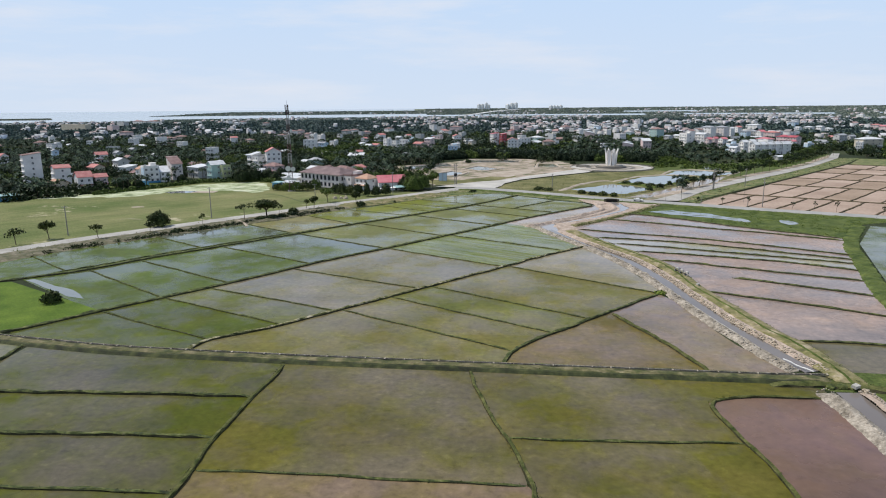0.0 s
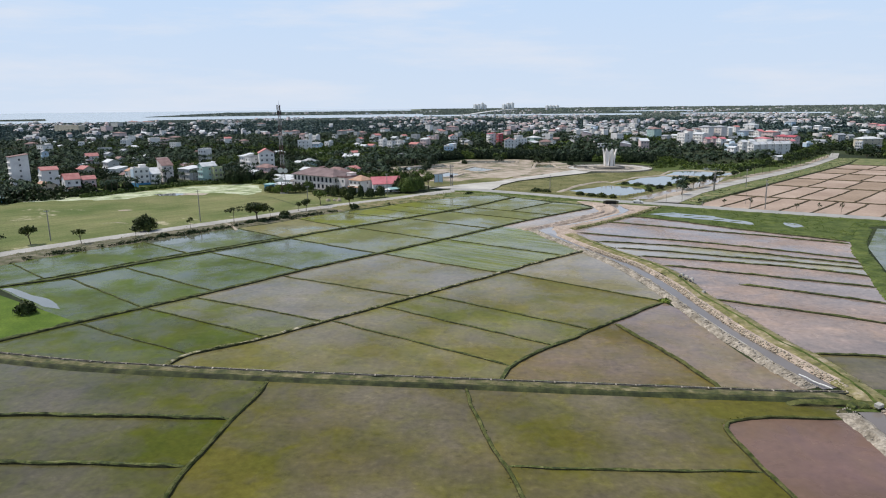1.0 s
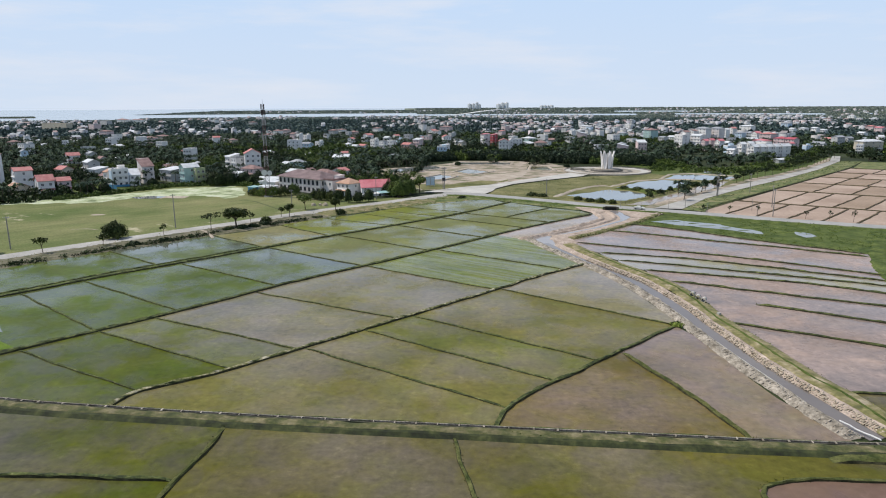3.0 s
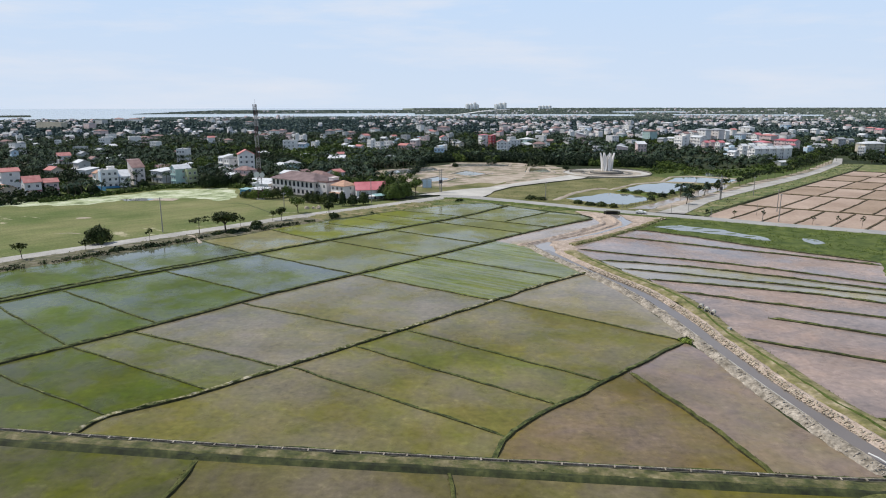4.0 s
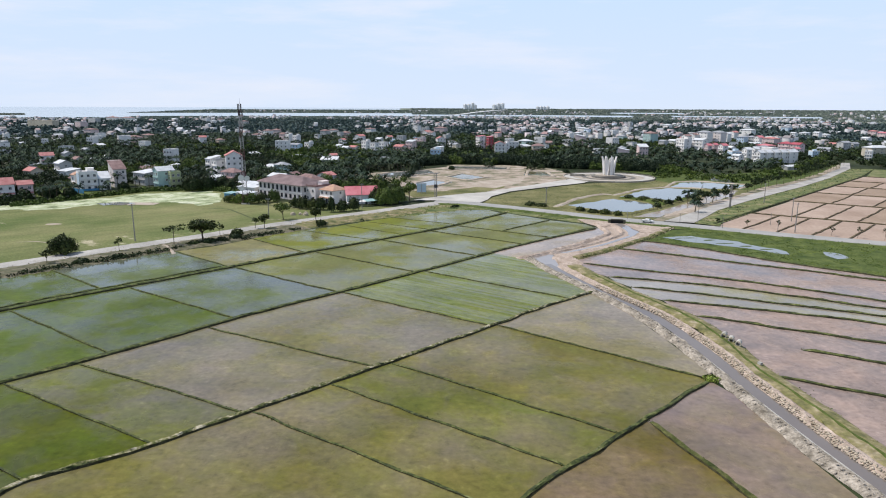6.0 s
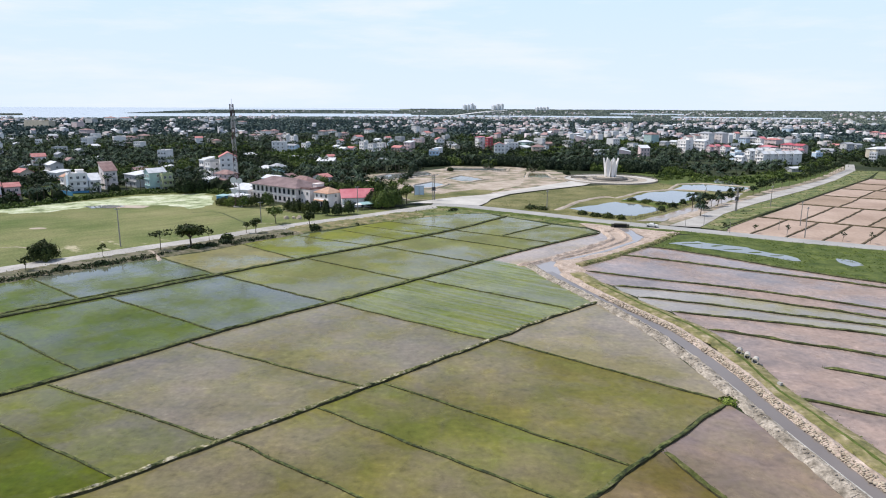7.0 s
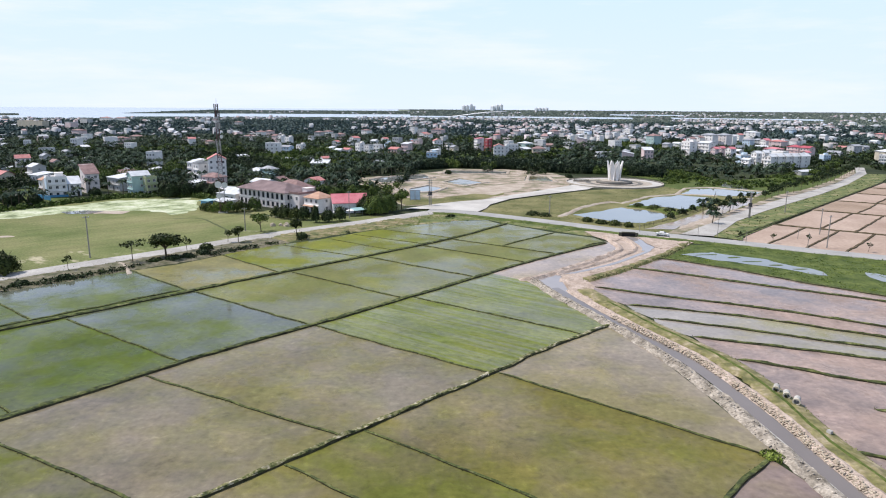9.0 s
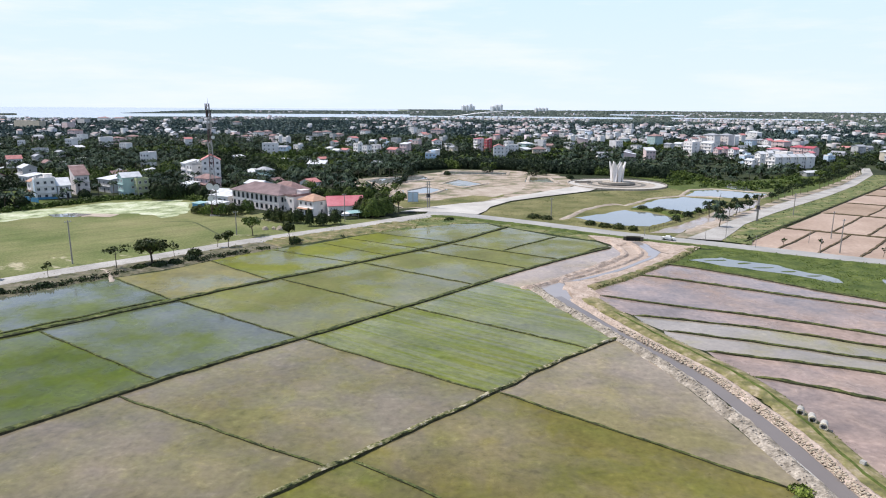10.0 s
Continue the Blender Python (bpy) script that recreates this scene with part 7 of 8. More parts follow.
near = [p for p in scatter(14500, 300, 1050, 1.0, 5) if math.hypot(*p) < 640 or rs.uniform() < 0.72]
palms, broad = [], []
for x, y in near:
    k = noise.noise((x * 0.008, y * 0.008, 1.3)) + rs.uniform(-0.35, 0.35)
    (palms if k > -0.12 else broad).append((x, y))
wood = thing("palm_grove", None, None, "dense dark green coconut palms round the town", "palms", kind="stuff")
pv, pf, tv, tf = palm_mesh(palms, rs.uniform(3.4, 7.6, len(palms)) * np.array([0.72 if p[0] > 140 else 1.0 for p in palms]), 21, 14, 3.5)
arrays("palm_fronds", pv, pf, PALM, "", "", wood)
arrays("palm_trunks", tv, tf, BARK, "", "", wood)
hs = rs.uniform(2.2, 5.0, len(broad))
bright = [p for p in broad if noise.noise((p[0] * 0.02, p[1] * 0.02, 7.7)) > 0.02]
broad = [p for p in broad if noise.noise((p[0] * 0.02, p[1] * 0.02, 7.7)) <= 0.02]
hs = hs[:len(broad)]
hb = rs.uniform(2.6, 5.6, len(bright))


def crowns(name, pts, r0, r1, heights, lift, mat, label, seed):
    """Tree crowns: fine leaves on those that stand near, coarser ones farther back."""
    rad = rs.uniform(r0, r1, len(pts))
    close = np.array([math.hypot(*p) < 600 for p in pts])
    out = []
    for pick, quads, size in ((close, 130, 0.5), (~close, 46, 0.85)):
        k = np.nonzero(pick)[0]
        if len(k):
            out.append(blobs([pts[i] for i in k], rad[k], heights[k], heights[k] * lift, quads, size, seed))
    v, f = out[0]
    for v2, f2 in out[1:]:
        v, f = np.concatenate([v, v2]), np.concatenate([f, f2 + len(v)])
    arrays(name, v, f, mat, label, "wood")


crowns("bright_trees", bright, 2.4, 4.6, hb, 0.2, LEAFB, "lighter green trees among the palms", 32)
crowns("broadleaf_wood", broad, 2.4, 4.8, hs, 0.25, LEAF, "dark green broadleaf trees among the houses", 31)
# undergrowth leaves are coloured near-black to deepen the shade under the palms
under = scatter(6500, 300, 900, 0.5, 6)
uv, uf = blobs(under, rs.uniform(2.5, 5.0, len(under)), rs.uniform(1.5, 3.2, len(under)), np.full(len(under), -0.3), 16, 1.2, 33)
arrays("undergrowth", uv, uf, SHADELEAF, "dense undergrowth beneath the palms, near-black for their shade", "undergrowth")
# dark casuarina belt behind the monument
cas = []
for _ in range(1500):
    x = rs.uniform(-46, 150)
    f = front(x)
    y = f + 4 + abs(rs.normal()) * 20
    if free(x, y, 1.5) and not on_avenue(x, y, 12):
        cas.append((x, y))
ch = rs.uniform(4.2, 9.0, len(cas)) * np.array([1.0 if p[0] < 140 else 0.62 for p in cas])
soft = [k for k, p in enumerate(cas) if noise.noise((p[0] * 0.03, p[1] * 0.03, 3.3)) > 0.3]
sv, sf = blobs([cas[k] for k in soft], rs.uniform(1.8, 3.4, len(soft)), ch[soft] * 0.6, ch[soft] * 0.08, 110, 0.5, 36)
arrays("belt_trees", sv, sf, LEAFB, "lighter leafy trees along the dark belt", "wood")
keep = [k for k in range(len(cas)) if k not in set(soft)]
cas, ch = [cas[k] for k in keep], ch[keep]
cv, cf = blobs(cas, rs.uniform(1.6, 3.0, len(cas)), ch * 0.75, ch * 0.1, 110, 0.5, 35)
arrays("casuarina_belt", cv, cf, CASU, "dark belt of casuarina trees behind the bare lot", "wood")
# farther woods: smaller, simpler crowns
mid = [p for p in scatter(30000, 1050, 2250, 0.0, 8)]
mh = rs.uniform(3.5, 8.0, len(mid))
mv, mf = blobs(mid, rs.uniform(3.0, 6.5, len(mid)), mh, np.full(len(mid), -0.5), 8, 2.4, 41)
arrays("distant_wood", mv, mf, HAZYWOOD, "green wood mixed with the distant houses", "wood")
fr = np.sqrt(rs.uniform(2250 ** 2, 4790 ** 2, 30000))
fa = np.radians(rs.uniform(-44, 38, 30000))
fpts, fz = [], []
for r, a in zip(fr, fa):
    x, y = r * math.sin(a), 100 + r * math.cos(a)
    deg = math.degrees(a)
    if not wet_at(deg, r):
        fpts.append((x, y))
        fz.append(land(x, y) - 0.5)
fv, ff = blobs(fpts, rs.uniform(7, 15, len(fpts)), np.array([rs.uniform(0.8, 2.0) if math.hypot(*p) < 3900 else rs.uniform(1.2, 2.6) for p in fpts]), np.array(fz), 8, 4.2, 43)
arrays("horizon_wood", fv, ff, HAZYHORIZON, "low wooded plain reaching to the horizon", "wood")
far_water("sea_spit", -47, -36, 3100, 3420, 2.2, "low wooded spit in the estuary", GROUND)


# ---------------------------------------------------------------- single trees
def tree(x, y, h, w, label, leaf=None, quads=260, trunk=0.35, low=0.35, flat=1.0, seed=0, name="tree", leaf_size=0.42, z=0.0, limbs=5):
    rr = random.Random(seed + int(x * 13) + int(y * 7))
    ob = thing(name, None, None, label, "tree" if name == "tree" else "shrub", "", at=pose(x, y, z))
    tg = Geo()
    top = h * low + (h - h * low) * 0.3
    lean = (rr.uniform(-0.3, 0.3), rr.uniform(-0.3, 0.3))
    tg.tube((0, 0, -0.2), (lean[0], lean[1], top), trunk * 0.5, trunk * 0.3, 7)
    ends = []
    for k in range(limbs):
        a = k * 6.283 / limbs + rr.uniform(-0.4, 0.4)
        rad = w * 0.5 * rr.uniform(0.5, 0.8)
        e = (lean[0] + rad * math.cos(a), lean[1] + rad * math.sin(a), h * rr.uniform(0.62, 0.85))
        tg.tube((lean[0], lean[1], top * rr.uniform(0.6, 0.95)), e, trunk * 0.24, trunk * 0.07, 5)
        ends.append(e)
    ends.append((lean[0], lean[1], h * 0.82))
    part("trunk", tg, BARK, ob)
    rr2 = np.random.RandomState(seed + 3 + int(abs(x)))
    ce = np.array(ends)
    pick = ce[rr2.randint(0, len(ce), quads)]
    d = rr2.normal(size=(quads, 3))
    d /= np.linalg.norm(d, axis=1)[:, None]
    k = rr2.uniform(0.3, 1.0, quads)[:, None]
    c = pick + d * k * np.array([w * 0.28, w * 0.28, (h - h * low) * 0.3 * flat])
    if low < 0.15:
        d[:, 2] = np.abs(d[:, 2]) - 0.25
        kk = rr2.uniform(0.7, 1.0, quads)[:, None] * (1 + 0.22 * np.sin(d[:, :1] * 6 + x) * np.cos(d[:, 1:2] * 5 + y))
        c = np.array([0, 0, h * 0.3]) + d * kk * np.array([w * 0.5, w * 0.5, h * 0.72])
    c[:, 2] = np.clip(c[:, 2], h * low * 0.6, h * 1.05)
    u = np.cross(d + rr2.normal(size=d.shape) * 0.6, rr2.normal(size=d.shape))
    u /= np.linalg.norm(u, axis=1)[:, None]
    v = np.cross(u, d)
    v /= np.linalg.norm(v, axis=1)[:, None] + 1e-6
    s = leaf_size * rr2.uniform(0.6, 1.3, quads)[:, None]
    q = np.stack([c - u * s, c + v * s * 0.7, c + u * s, c - v * s * 0.7], 1).reshape(-1, 3)
    cg = Geo()
    cg.v, cg.f = [tuple(p) for p in q.tolist()], [(4 * k, 4 * k + 1, 4 * k + 2, 4 * k + 3) for k in range(quads)]
    part("crown", cg, leaf or LEAF, ob)
    return ob


Z = 0.35
tree(-160.5, 195, 6.0, 6.0, "sparse young roadside tree with thin foliage", LEAFM, 130, 0.3, 0.45)
tree(-156, 205.5, 6.7, 5.4, "small dense dark tree beyond the road", LEAFM, 420, 0.35, 0.35)
tree(-138, 205.8, 5.4, 5.0, "sparse young roadside tree with thin foliage", LEAFM, 110, 0.25, 0.4, z=Z)
tree(-128.5, 230, 7.6, 8.2, "big round dark-leaved shrub beside the road", LEAFM, 1700, 0.5, 0.08, limbs=9, name="tree")
tree(-125.3, 217.5, 4.2, 4.0, "sparse young roadside tree with thin foliage", LEAFM, 90, 0.2, 0.45, z=Z)
tree(-113.4, 235.4, 4.6, 2.6, "thin young tree at the road's edge", LEAFM, 40, 0.15, 0.5)
tree(-100.7, 246.4, 7.2, 7.4, "umbrella-shaped roadside tree with a thin flat crown", LEAFM, 150, 0.28, 0.72, 0.4, z=Z)
tree(-93.6, 253, 7.4, 8.0, "spreading dark-leaved roadside tree on a short trunk", LEAFM, 1700, 0.7, 0.36, 1.1, z=Z, limbs=11)
for x, y, h, w in ((-90.5, 250.5, 1.8, 5.0), (-87.5, 254, 1.6, 4.6), (-94.5, 247.5, 1.5, 4.4), (-84.5, 258.5, 2.0, 5.0), (-116, 219.5, 1.6, 4.4), (-109, 227, 1.4, 4.4)):
    tree(x, y, h, w, "low dark scrub on the road embankment", LEAF, 520, 0.2, 0.02, name="shrub", limbs=6, leaf_size=0.28, z=0.1)
tree(-91.2, 262, 5.2, 3.6, "thin young tree at the road's edge", LEAFM, 60, 0.18, 0.5)
tree(-85.5, 263.5, 2.8, 4.5, "low dark roadside shrub", LEAFM, 300, 0.3, 0.05, name="shrub", z=Z)
tree(-80.3, 277.5, 5.4, 4.4, "small dark-leaved roadside tree", LEAFM, 320, 0.3, 0.3, z=Z)
tree(-83.5, 276.5, 4.4, 3.0, "thin young tree at the road's edge", LEAFM, 70, 0.2, 0.4, z=Z)
tree(-79, 297.5, 7.2, 7.2, "leafy green tree on the grass before the hall", LEAFB, 480, 0.4, 0.3)
tree(-63.6, 290, 6.5, 4.2, "upright dark-leaved roadside tree", LEAFM, 380, 0.35, 0.35, z=Z)
tree(-60.5, 286, 2.2, 4.4, "low dark roadside shrub", LEAFM, 240, 0.25, 0.02, name="shrub", z=Z)
tree(-103.3, 131, 3.6, 4.4, "dark green shrub standing in wet grass", LEAFM, 420, 0.25, 0.03, name="shrub", limbs=7)
for x, y, h, w, lf in ((-47.5, 345, 9.4, 9, LEAFM), (-43, 341.5, 9.8, 11, LEAFB), (-39.5, 346, 10.2, 11, LEAFB), (-41, 353, 10.4, 11, LEAFM)):
    tree(x, y, h, w, "broad dense green shade tree at the road junction", lf, 3600, 0.6, 0.1, limbs=9, leaf_size=0.36)
tree(-33.5, 355.5, 9.2, 7.4, "leafy green tree on a bare trunk at the junction", LEAFB, 1900, 0.5, 0.36, limbs=8, leaf_size=0.36)
for k, (x, y, h, w) in enumerate(((-119, 345, 3.6, 6), (-113, 342, 4.6, 7), (-108, 341.5, 5.2, 7), (-103, 343, 5.0, 7), (-98.5, 347, 6.0, 6), (-83.5, 331, 4.6, 4.5), (-79, 327.5, 5.6, 5.5), (-74, 325.5, 5.2, 5), (-70, 324.5, 5.8, 4.5), (-64, 319, 6.6, 3.0), (-59.5, 320.5, 5.2, 4.5), (-55, 323.5, 6.2, 5))):
    tree(x, y, h * 1.2, w * 1.2, "dense garden shrub before the hall", LEAFB if k in (1, 2, 4) else LEAFM if k < 8 else LEAF, 1100, 0.25, 0.04, name="shrub", limbs=6, leaf_size=0.34)
for x, y, h, w in ((25, 346.5, 2.2, 6), (30, 344, 1.8, 6), (46, 331.5, 2.4, 5), (51, 327, 2.0, 5), (55.5, 323.5, 2.8, 5), (60.5, 320.5, 2.4, 4), (77, 375, 2.4, 6), (83, 369, 2.6, 7), (87.5, 360, 2.8, 6), (93, 359, 2.2, 6)):
    tree(x, y, h, w, "low bushy shrub on the pond bank", LEAFM, 420, 0.2, 0.03, name="shrub", limbs=6, leaf_size=0.3)
for k, p in enumerate(resample([(104, 345), (128, 373.5), (164, 419), (196, 453), (244, 512), (296, 582)], 11)):
    if k % 7 != 5:
        big = 1.0 if k < 9 else 1.35
        tree(p.x - 2.2, p.y + 2.4, (4.8 + (k * 37 % 10) * 0.25) * big, 4.6 * big, "young street tree along the avenue", LEAF, 230, 0.24, 0.35, z=0.1)
for k, p in enumerate(resample([(234, 512), (262, 548), (290, 592), (306, 622)], 9)):
    tree(p.x - 7, p.y + 4, 6.5 + (k * 29 % 7) * 0.4, 7.5, "leafy tree at the far end of the avenue", LEAF if k % 3 else LEAFB, 520, 0.4, 0.15, limbs=7)
for k, p in enumerate(resample([(300, 560), (322, 596), (338, 630)], 9)):
    tree(p.x + 8, p.y, 5.5 + (k * 31 % 7) * 0.4, 6.5, "leafy tree at the far end of the avenue", LEAF, 420, 0.4, 0.15, limbs=7)
for k, p in enumerate(resample([(84, 342), (108, 374), (140, 412)], 15)):
    tree(p.x - 1, p.y + 1, 3.6, 3.8, "scrubby bush on the pond bank", LEAF, 150, 0.2, 0.1, name="shrub")
for x, y, h, w in ((8, 545, 5, 9), (38, 520, 6, 9), (46, 528, 5, 7), (-20, 520, 3.5, 5), (62, 508, 3, 5)):
    tree(x, y, h, w, "dark bushy tree at the edge of the bare lot", LEAF, 420, 0.35, 0.08, limbs=7)


def palm(x, y, h, label):
    ob = thing("palm_tree", None, None, label, "palm")
    v, f, tv, tf = palm_mesh([(0, 0)], [h], int(x * 3) % 97, 18, 3.0)
    g = Geo()
    g.v, g.f = v, f
    part("crown", g, PALM, ob)
    part("trunk", Geo().tube((0, 0, -0.1), (tv[3][0], tv[3][1], h), 0.22, 0.14, 8), BARK, ob)
    ob.matrix_world = pose(x, y, 0)
    return ob


for x, y, h in ((101, 356, 6.2), (105, 359, 5.6), (103, 353, 5.0), (114, 361, 4.4), (96, 330, 4.6), (-206, 345, 6.5), (-199, 352, 6), (-210, 341, 5.5), (-190, 390, 6), (-204, 396, 7), (-185, 395, 6.5), (-168, 392, 6), (-232, 346, 7)):
    palm(x, y, h, "small coconut palm with drooping fronds")
for x, y, k in ((-78.4, 309.5, 1.2), (-75.6, 310.5, 0.9), (-73, 309.6, 1.3)):
    g = Geo()
    bm = bmesh.new()
    bmesh.ops.create_icosphere(bm, subdivisions=2, radius=1.0)
    for v in bm.verts:
        q = 1 + 0.45 * noise.noise(v.co * 1.9 + Vector((x, y, 0)))
        g.v.append((v.co.x * q * k, v.co.y * q * k * 0.8, max(-0.1, v.co.z * q * k * 1.1)))
    g.f = [tuple(v.index for v in f.verts) for f in bm.faces]
    bm.free()
    thing("garden_rock", g, BAGS, "pale yellowish rockwork on the hall's front lawn", "rock", "rocks before the hall", at=pose(x, y, 0.1))
# brush before the ponds' far side and by the avenue
bp = []
for _ in range(900):
    x, y = rs.uniform(118, 285), rs.uniform(440, 575)
    if y > front(x) - 40 and noise.noise((x * 0.05, y * 0.05, 8.1)) > -0.1 and not on_avenue(x, y, 14) and y < front(x) + 10:
        bp.append((x, y))
bv2, bf2 = blobs(bp, rs.uniform(1.2, 3.0, len(bp)), rs.uniform(1.0, 3.4, len(bp)), np.full(len(bp), -0.1), 34, 0.6, 51)
arrays("roadside_brush", bv2, bf2, LEAFB, "green scrub between the ponds and the town", "scrub")
ed = []
for p, n in sides(resample(ROAD_A[3:], 0.45)):
    q = p - n * (13.9 + rs.normal() * 0.7)
    if noise.noise((q.x * 0.05, q.y * 0.05, 2.2)) + 0.5 * noise.noise((q.x * 0.2, q.y * 0.2, 5.2)) > max(0, q.y - 262) * 0.012 - 0.12:
        ed.append((q.x, q.y))
ev, ef = blobs(ed, rs.uniform(0.7, 1.8, len(ed)), rs.uniform(0.5, 1.5, len(ed)), np.full(len(ed), 0.0), 34, 0.24, 53)
arrays("embankment_scrub", ev, ef, LEAF, "dark scrub on the road embankment", "scrub")
for k, (x, y, h, w) in enumerate(((-80, 402, 6.5, 9), (-72, 396, 6.0, 9), (-64, 400, 6.8, 9), (-58, 392, 5.5, 8), (-54, 404, 6.2, 9), (-88, 412, 8.5, 11), (-66, 414, 6.5, 9), (-100, 408, 8, 10))):
    tree(x, y, h, w, "bright green leafy tree behind the hall", LEAFB, 1100, 0.4, 0.12, limbs=8)
for k, (x, y, h, w) in enumerate(((-236, 350, 8, 8), (-226, 362, 9, 9), (-214, 352, 6, 8), (-204, 362, 8, 8), (-196, 372, 7.5, 7), (-184, 384, 8, 7), (-176, 392, 9.5, 9), (-166, 400, 9, 8), (-160, 396, 7, 8), (-152, 404, 9, 8), (-144, 398, 7, 8), (-136, 402, 9, 9), (-128, 392, 6.5, 8), (-122, 398, 8.5, 8), (-247, 330, 8, 9), (-256, 318, 8.5, 9), (-262, 302, 8, 9), (-240, 372, 9.5, 9))):
    if free(x, y, 2.5):
        tree(x, y, h, w, "dense dark garden tree among the houses", LEAF, 1500, 0.45, 0.12, limbs=8, leaf_size=0.4)
for x, y, h, w in ((-155, 384, 11, 10), (-149, 389.5, 10.5, 10), (-142, 394, 9, 9), (-160, 392, 9, 8), (-217, 356, 9, 10), (-227, 350, 8, 9), (-207, 357, 5.5, 7), (-193, 383, 5.5, 6), (-135, 388, 7.5, 8), (-128, 382.5, 6, 7)):
    tree(x, y, h, w, "tall dark shade tree at the pond's edge", LEAF, 1800, 0.5, 0.1, limbs=9, leaf_size=0.4)
he2 = [(x, front(x) + rs.uniform(-5, 3)) for x in rs.uniform(-215, -120, 420)]
hv, hf = blobs(he2, rs.uniform(1.2, 2.6, len(he2)), rs.uniform(1.0, 2.8, len(he2)), np.full(len(he2), -0.1), 34, 0.5, 55)
arrays("hedge_scrub", hv, hf, LEAFB, "green hedge scrub behind the algae pond", "scrub")
lw = [(x, y) for x, y in zip(rs.uniform(-300, -215, 260), rs.uniform(268, 345, 260)) if y > front(x) - 6]
lv, lf = blobs(lw, rs.uniform(2.0, 3.6, len(lw)), rs.uniform(3.0, 5.5, len(lw)), np.full(len(lw), -0.1), 60, 0.7, 57)
arrays("wood_edge", lv, lf, LEAF, "dark leafy edge of the wood", "wood")

# ---------------------------------------------------------------- poles, mast, monument
def pole(x, y, h, label="concrete utility pole with a short cross-arm", arms=1, r=0.17, z=0.0):
    ob = thing("utility_pole", None, None, label, "pole", "utility poles", at=pose(x, y, z, 0, 0, 40))
    part("shaft", Geo().tube((0, 0, -0.3), (0, 0, h), r * 1.3, r * 0.8, 8), POLE, ob)
    for k in range(arms):
        part("cross_arm", Geo().box(-0.9, -0.08, h - 0.6 - k * 0.8, 0.9, 0.08, h - 0.45 - k * 0.8), STEEL, ob)
        for s in (-0.8, 0, 0.8):
            part("insulator", Geo().tube((s, 0, h - 0.45 - k * 0.8), (s, 0, h - 0.2 - k * 0.8), 0.07, 0.05, 6), WHITEP, ob)
    return ob


for x, y, h in ((-153.2, 211.8, 11), (-116.8, 251.5, 13.0), (-85.5, 299, 8.8), (-52.5, 330.5, 11.5), (32.3, 347.4, 8.6), (119, 286, 11.3), (139.4, 362.8, 10), (129, 311, 10)):
    pole(x, y, h)
for x, y, h in ((94.2, 291, 4.6), (112.2, 285, 5.4), (88.5, 302.5, 8.2), (116.6, 301.5, 5), (81, 301, 4.5), (62, 309, 4)):
    pole(x, y, h, "thin steel lamp post by the road", 0, 0.08)
for (x, y, h) in ((-21.5, 369, 12.6), (117, 346, 11.2)):
    ob = thing("transformer_pole", None, None, "pair of concrete poles carrying a transformer", "pole", at=pose(x, y, 0, 0, 0, 50))
    for s in (-0.6, 0.6):
        part("shaft", Geo().tube((s, 0, -0.3), (s, 0, h), 0.26, 0.16, 8), POLE, ob)
    part("transformer", Geo().box(-0.8, -0.5, 5.2, 0.8, 0.5, 6.8), DARK, ob, "dark grey transformer case")
    part("platform", Geo().box(-1.5, -0.6, 5.0, 1.5, 0.6, 5.18), STEEL, ob)
    for zz in (h - 0.5, h - 1.6, h - 3.2):
        part("cross_arm", Geo().box(-1.7, -0.08, zz, 1.7, 0.08, zz + 0.16), STEEL, ob)

mast = thing("radio_mast", None, None, "tall red and white lattice radio mast with antennas", "mast", at=pose(-110, 340, 0, 0, 0, 20))
MH = 46.3
for q in range(9):
    z0, z1 = q * MH / 9, (q + 1) * MH / 9
    g = Geo()
    w0, w1 = 1.15 - 0.75 * z0 / MH, 1.15 - 0.75 * z1 / MH
    cs = ((-1, -1), (1, -1), (1, 1), (-1, 1))
    for k in range(4):
        (a, b), (c, d) = cs[k], cs[(k + 1) % 4]
        g.tube((a * w0, b * w0, z0), (a * w1, b * w1, z1), 0.16, 0.16, 5)
        n = 3
        for i in range(n):
            t0, t1 = i / n, (i + 1) / n
            u0, u1 = w0 + (w1 - w0) * t0, w0 + (w1 - w0) * t1
            za, zb = z0 + (z1 - z0) * t0, z0 + (z1 - z0) * t1
            g.tube((a * u0, b * u0, za), (c * u1, d * u1, zb), 0.07, 0.07, 4)
            g.tube((a * u1, b * u1, zb), (c * u1, d * u1, zb), 0.08, 0.08, 4)
    part("section", g, MASTR if q % 2 == 0 else MASTW, mast, "red lattice section" if q % 2 == 0 else "white lattice section")
part("spike", Geo().tube((0, 0, MH), (0, 0, MH + 2.5), 0.07, 0.03, 6), STEEL, mast)
for z, r in ((MH - 1.2, 0.95), (MH - 4.0, 1.0), (MH - 9, 1.0), (MH - 16, 1.05)):
    for k in range(3):
        a = k * 2.094 + z
        x, y = r * math.cos(a), r * math.sin(a)
        part("antenna", Geo().box(x - 0.2, y - 0.2, z - 1.3, x + 0.2, y + 0.2, z + 1.3), MASTW if z < MH - 5 else DARK, mast)
for z, s, r in ((MH - 13.5, 1, 0.75), (12.5, -1, 1.5), (12.2, 1, 1.3), (7.5, -1, 1.2)):
    part("dish", Geo().tube((1.1 * s, -1.0, z), (1.3 * s, -1.7, z), 0.35, r, 16), WHITEP, mast, "white dish antenna")
part("base", Geo().box(-2, -2, -0.2, 2, 2, 0.5), CONCRETE, mast)

plaza = thing("monument_plaza", None, None, "round pale paved plaza ringed by a low kerb", "plaza", kind="structure")
cx, cy = 85.5, 475
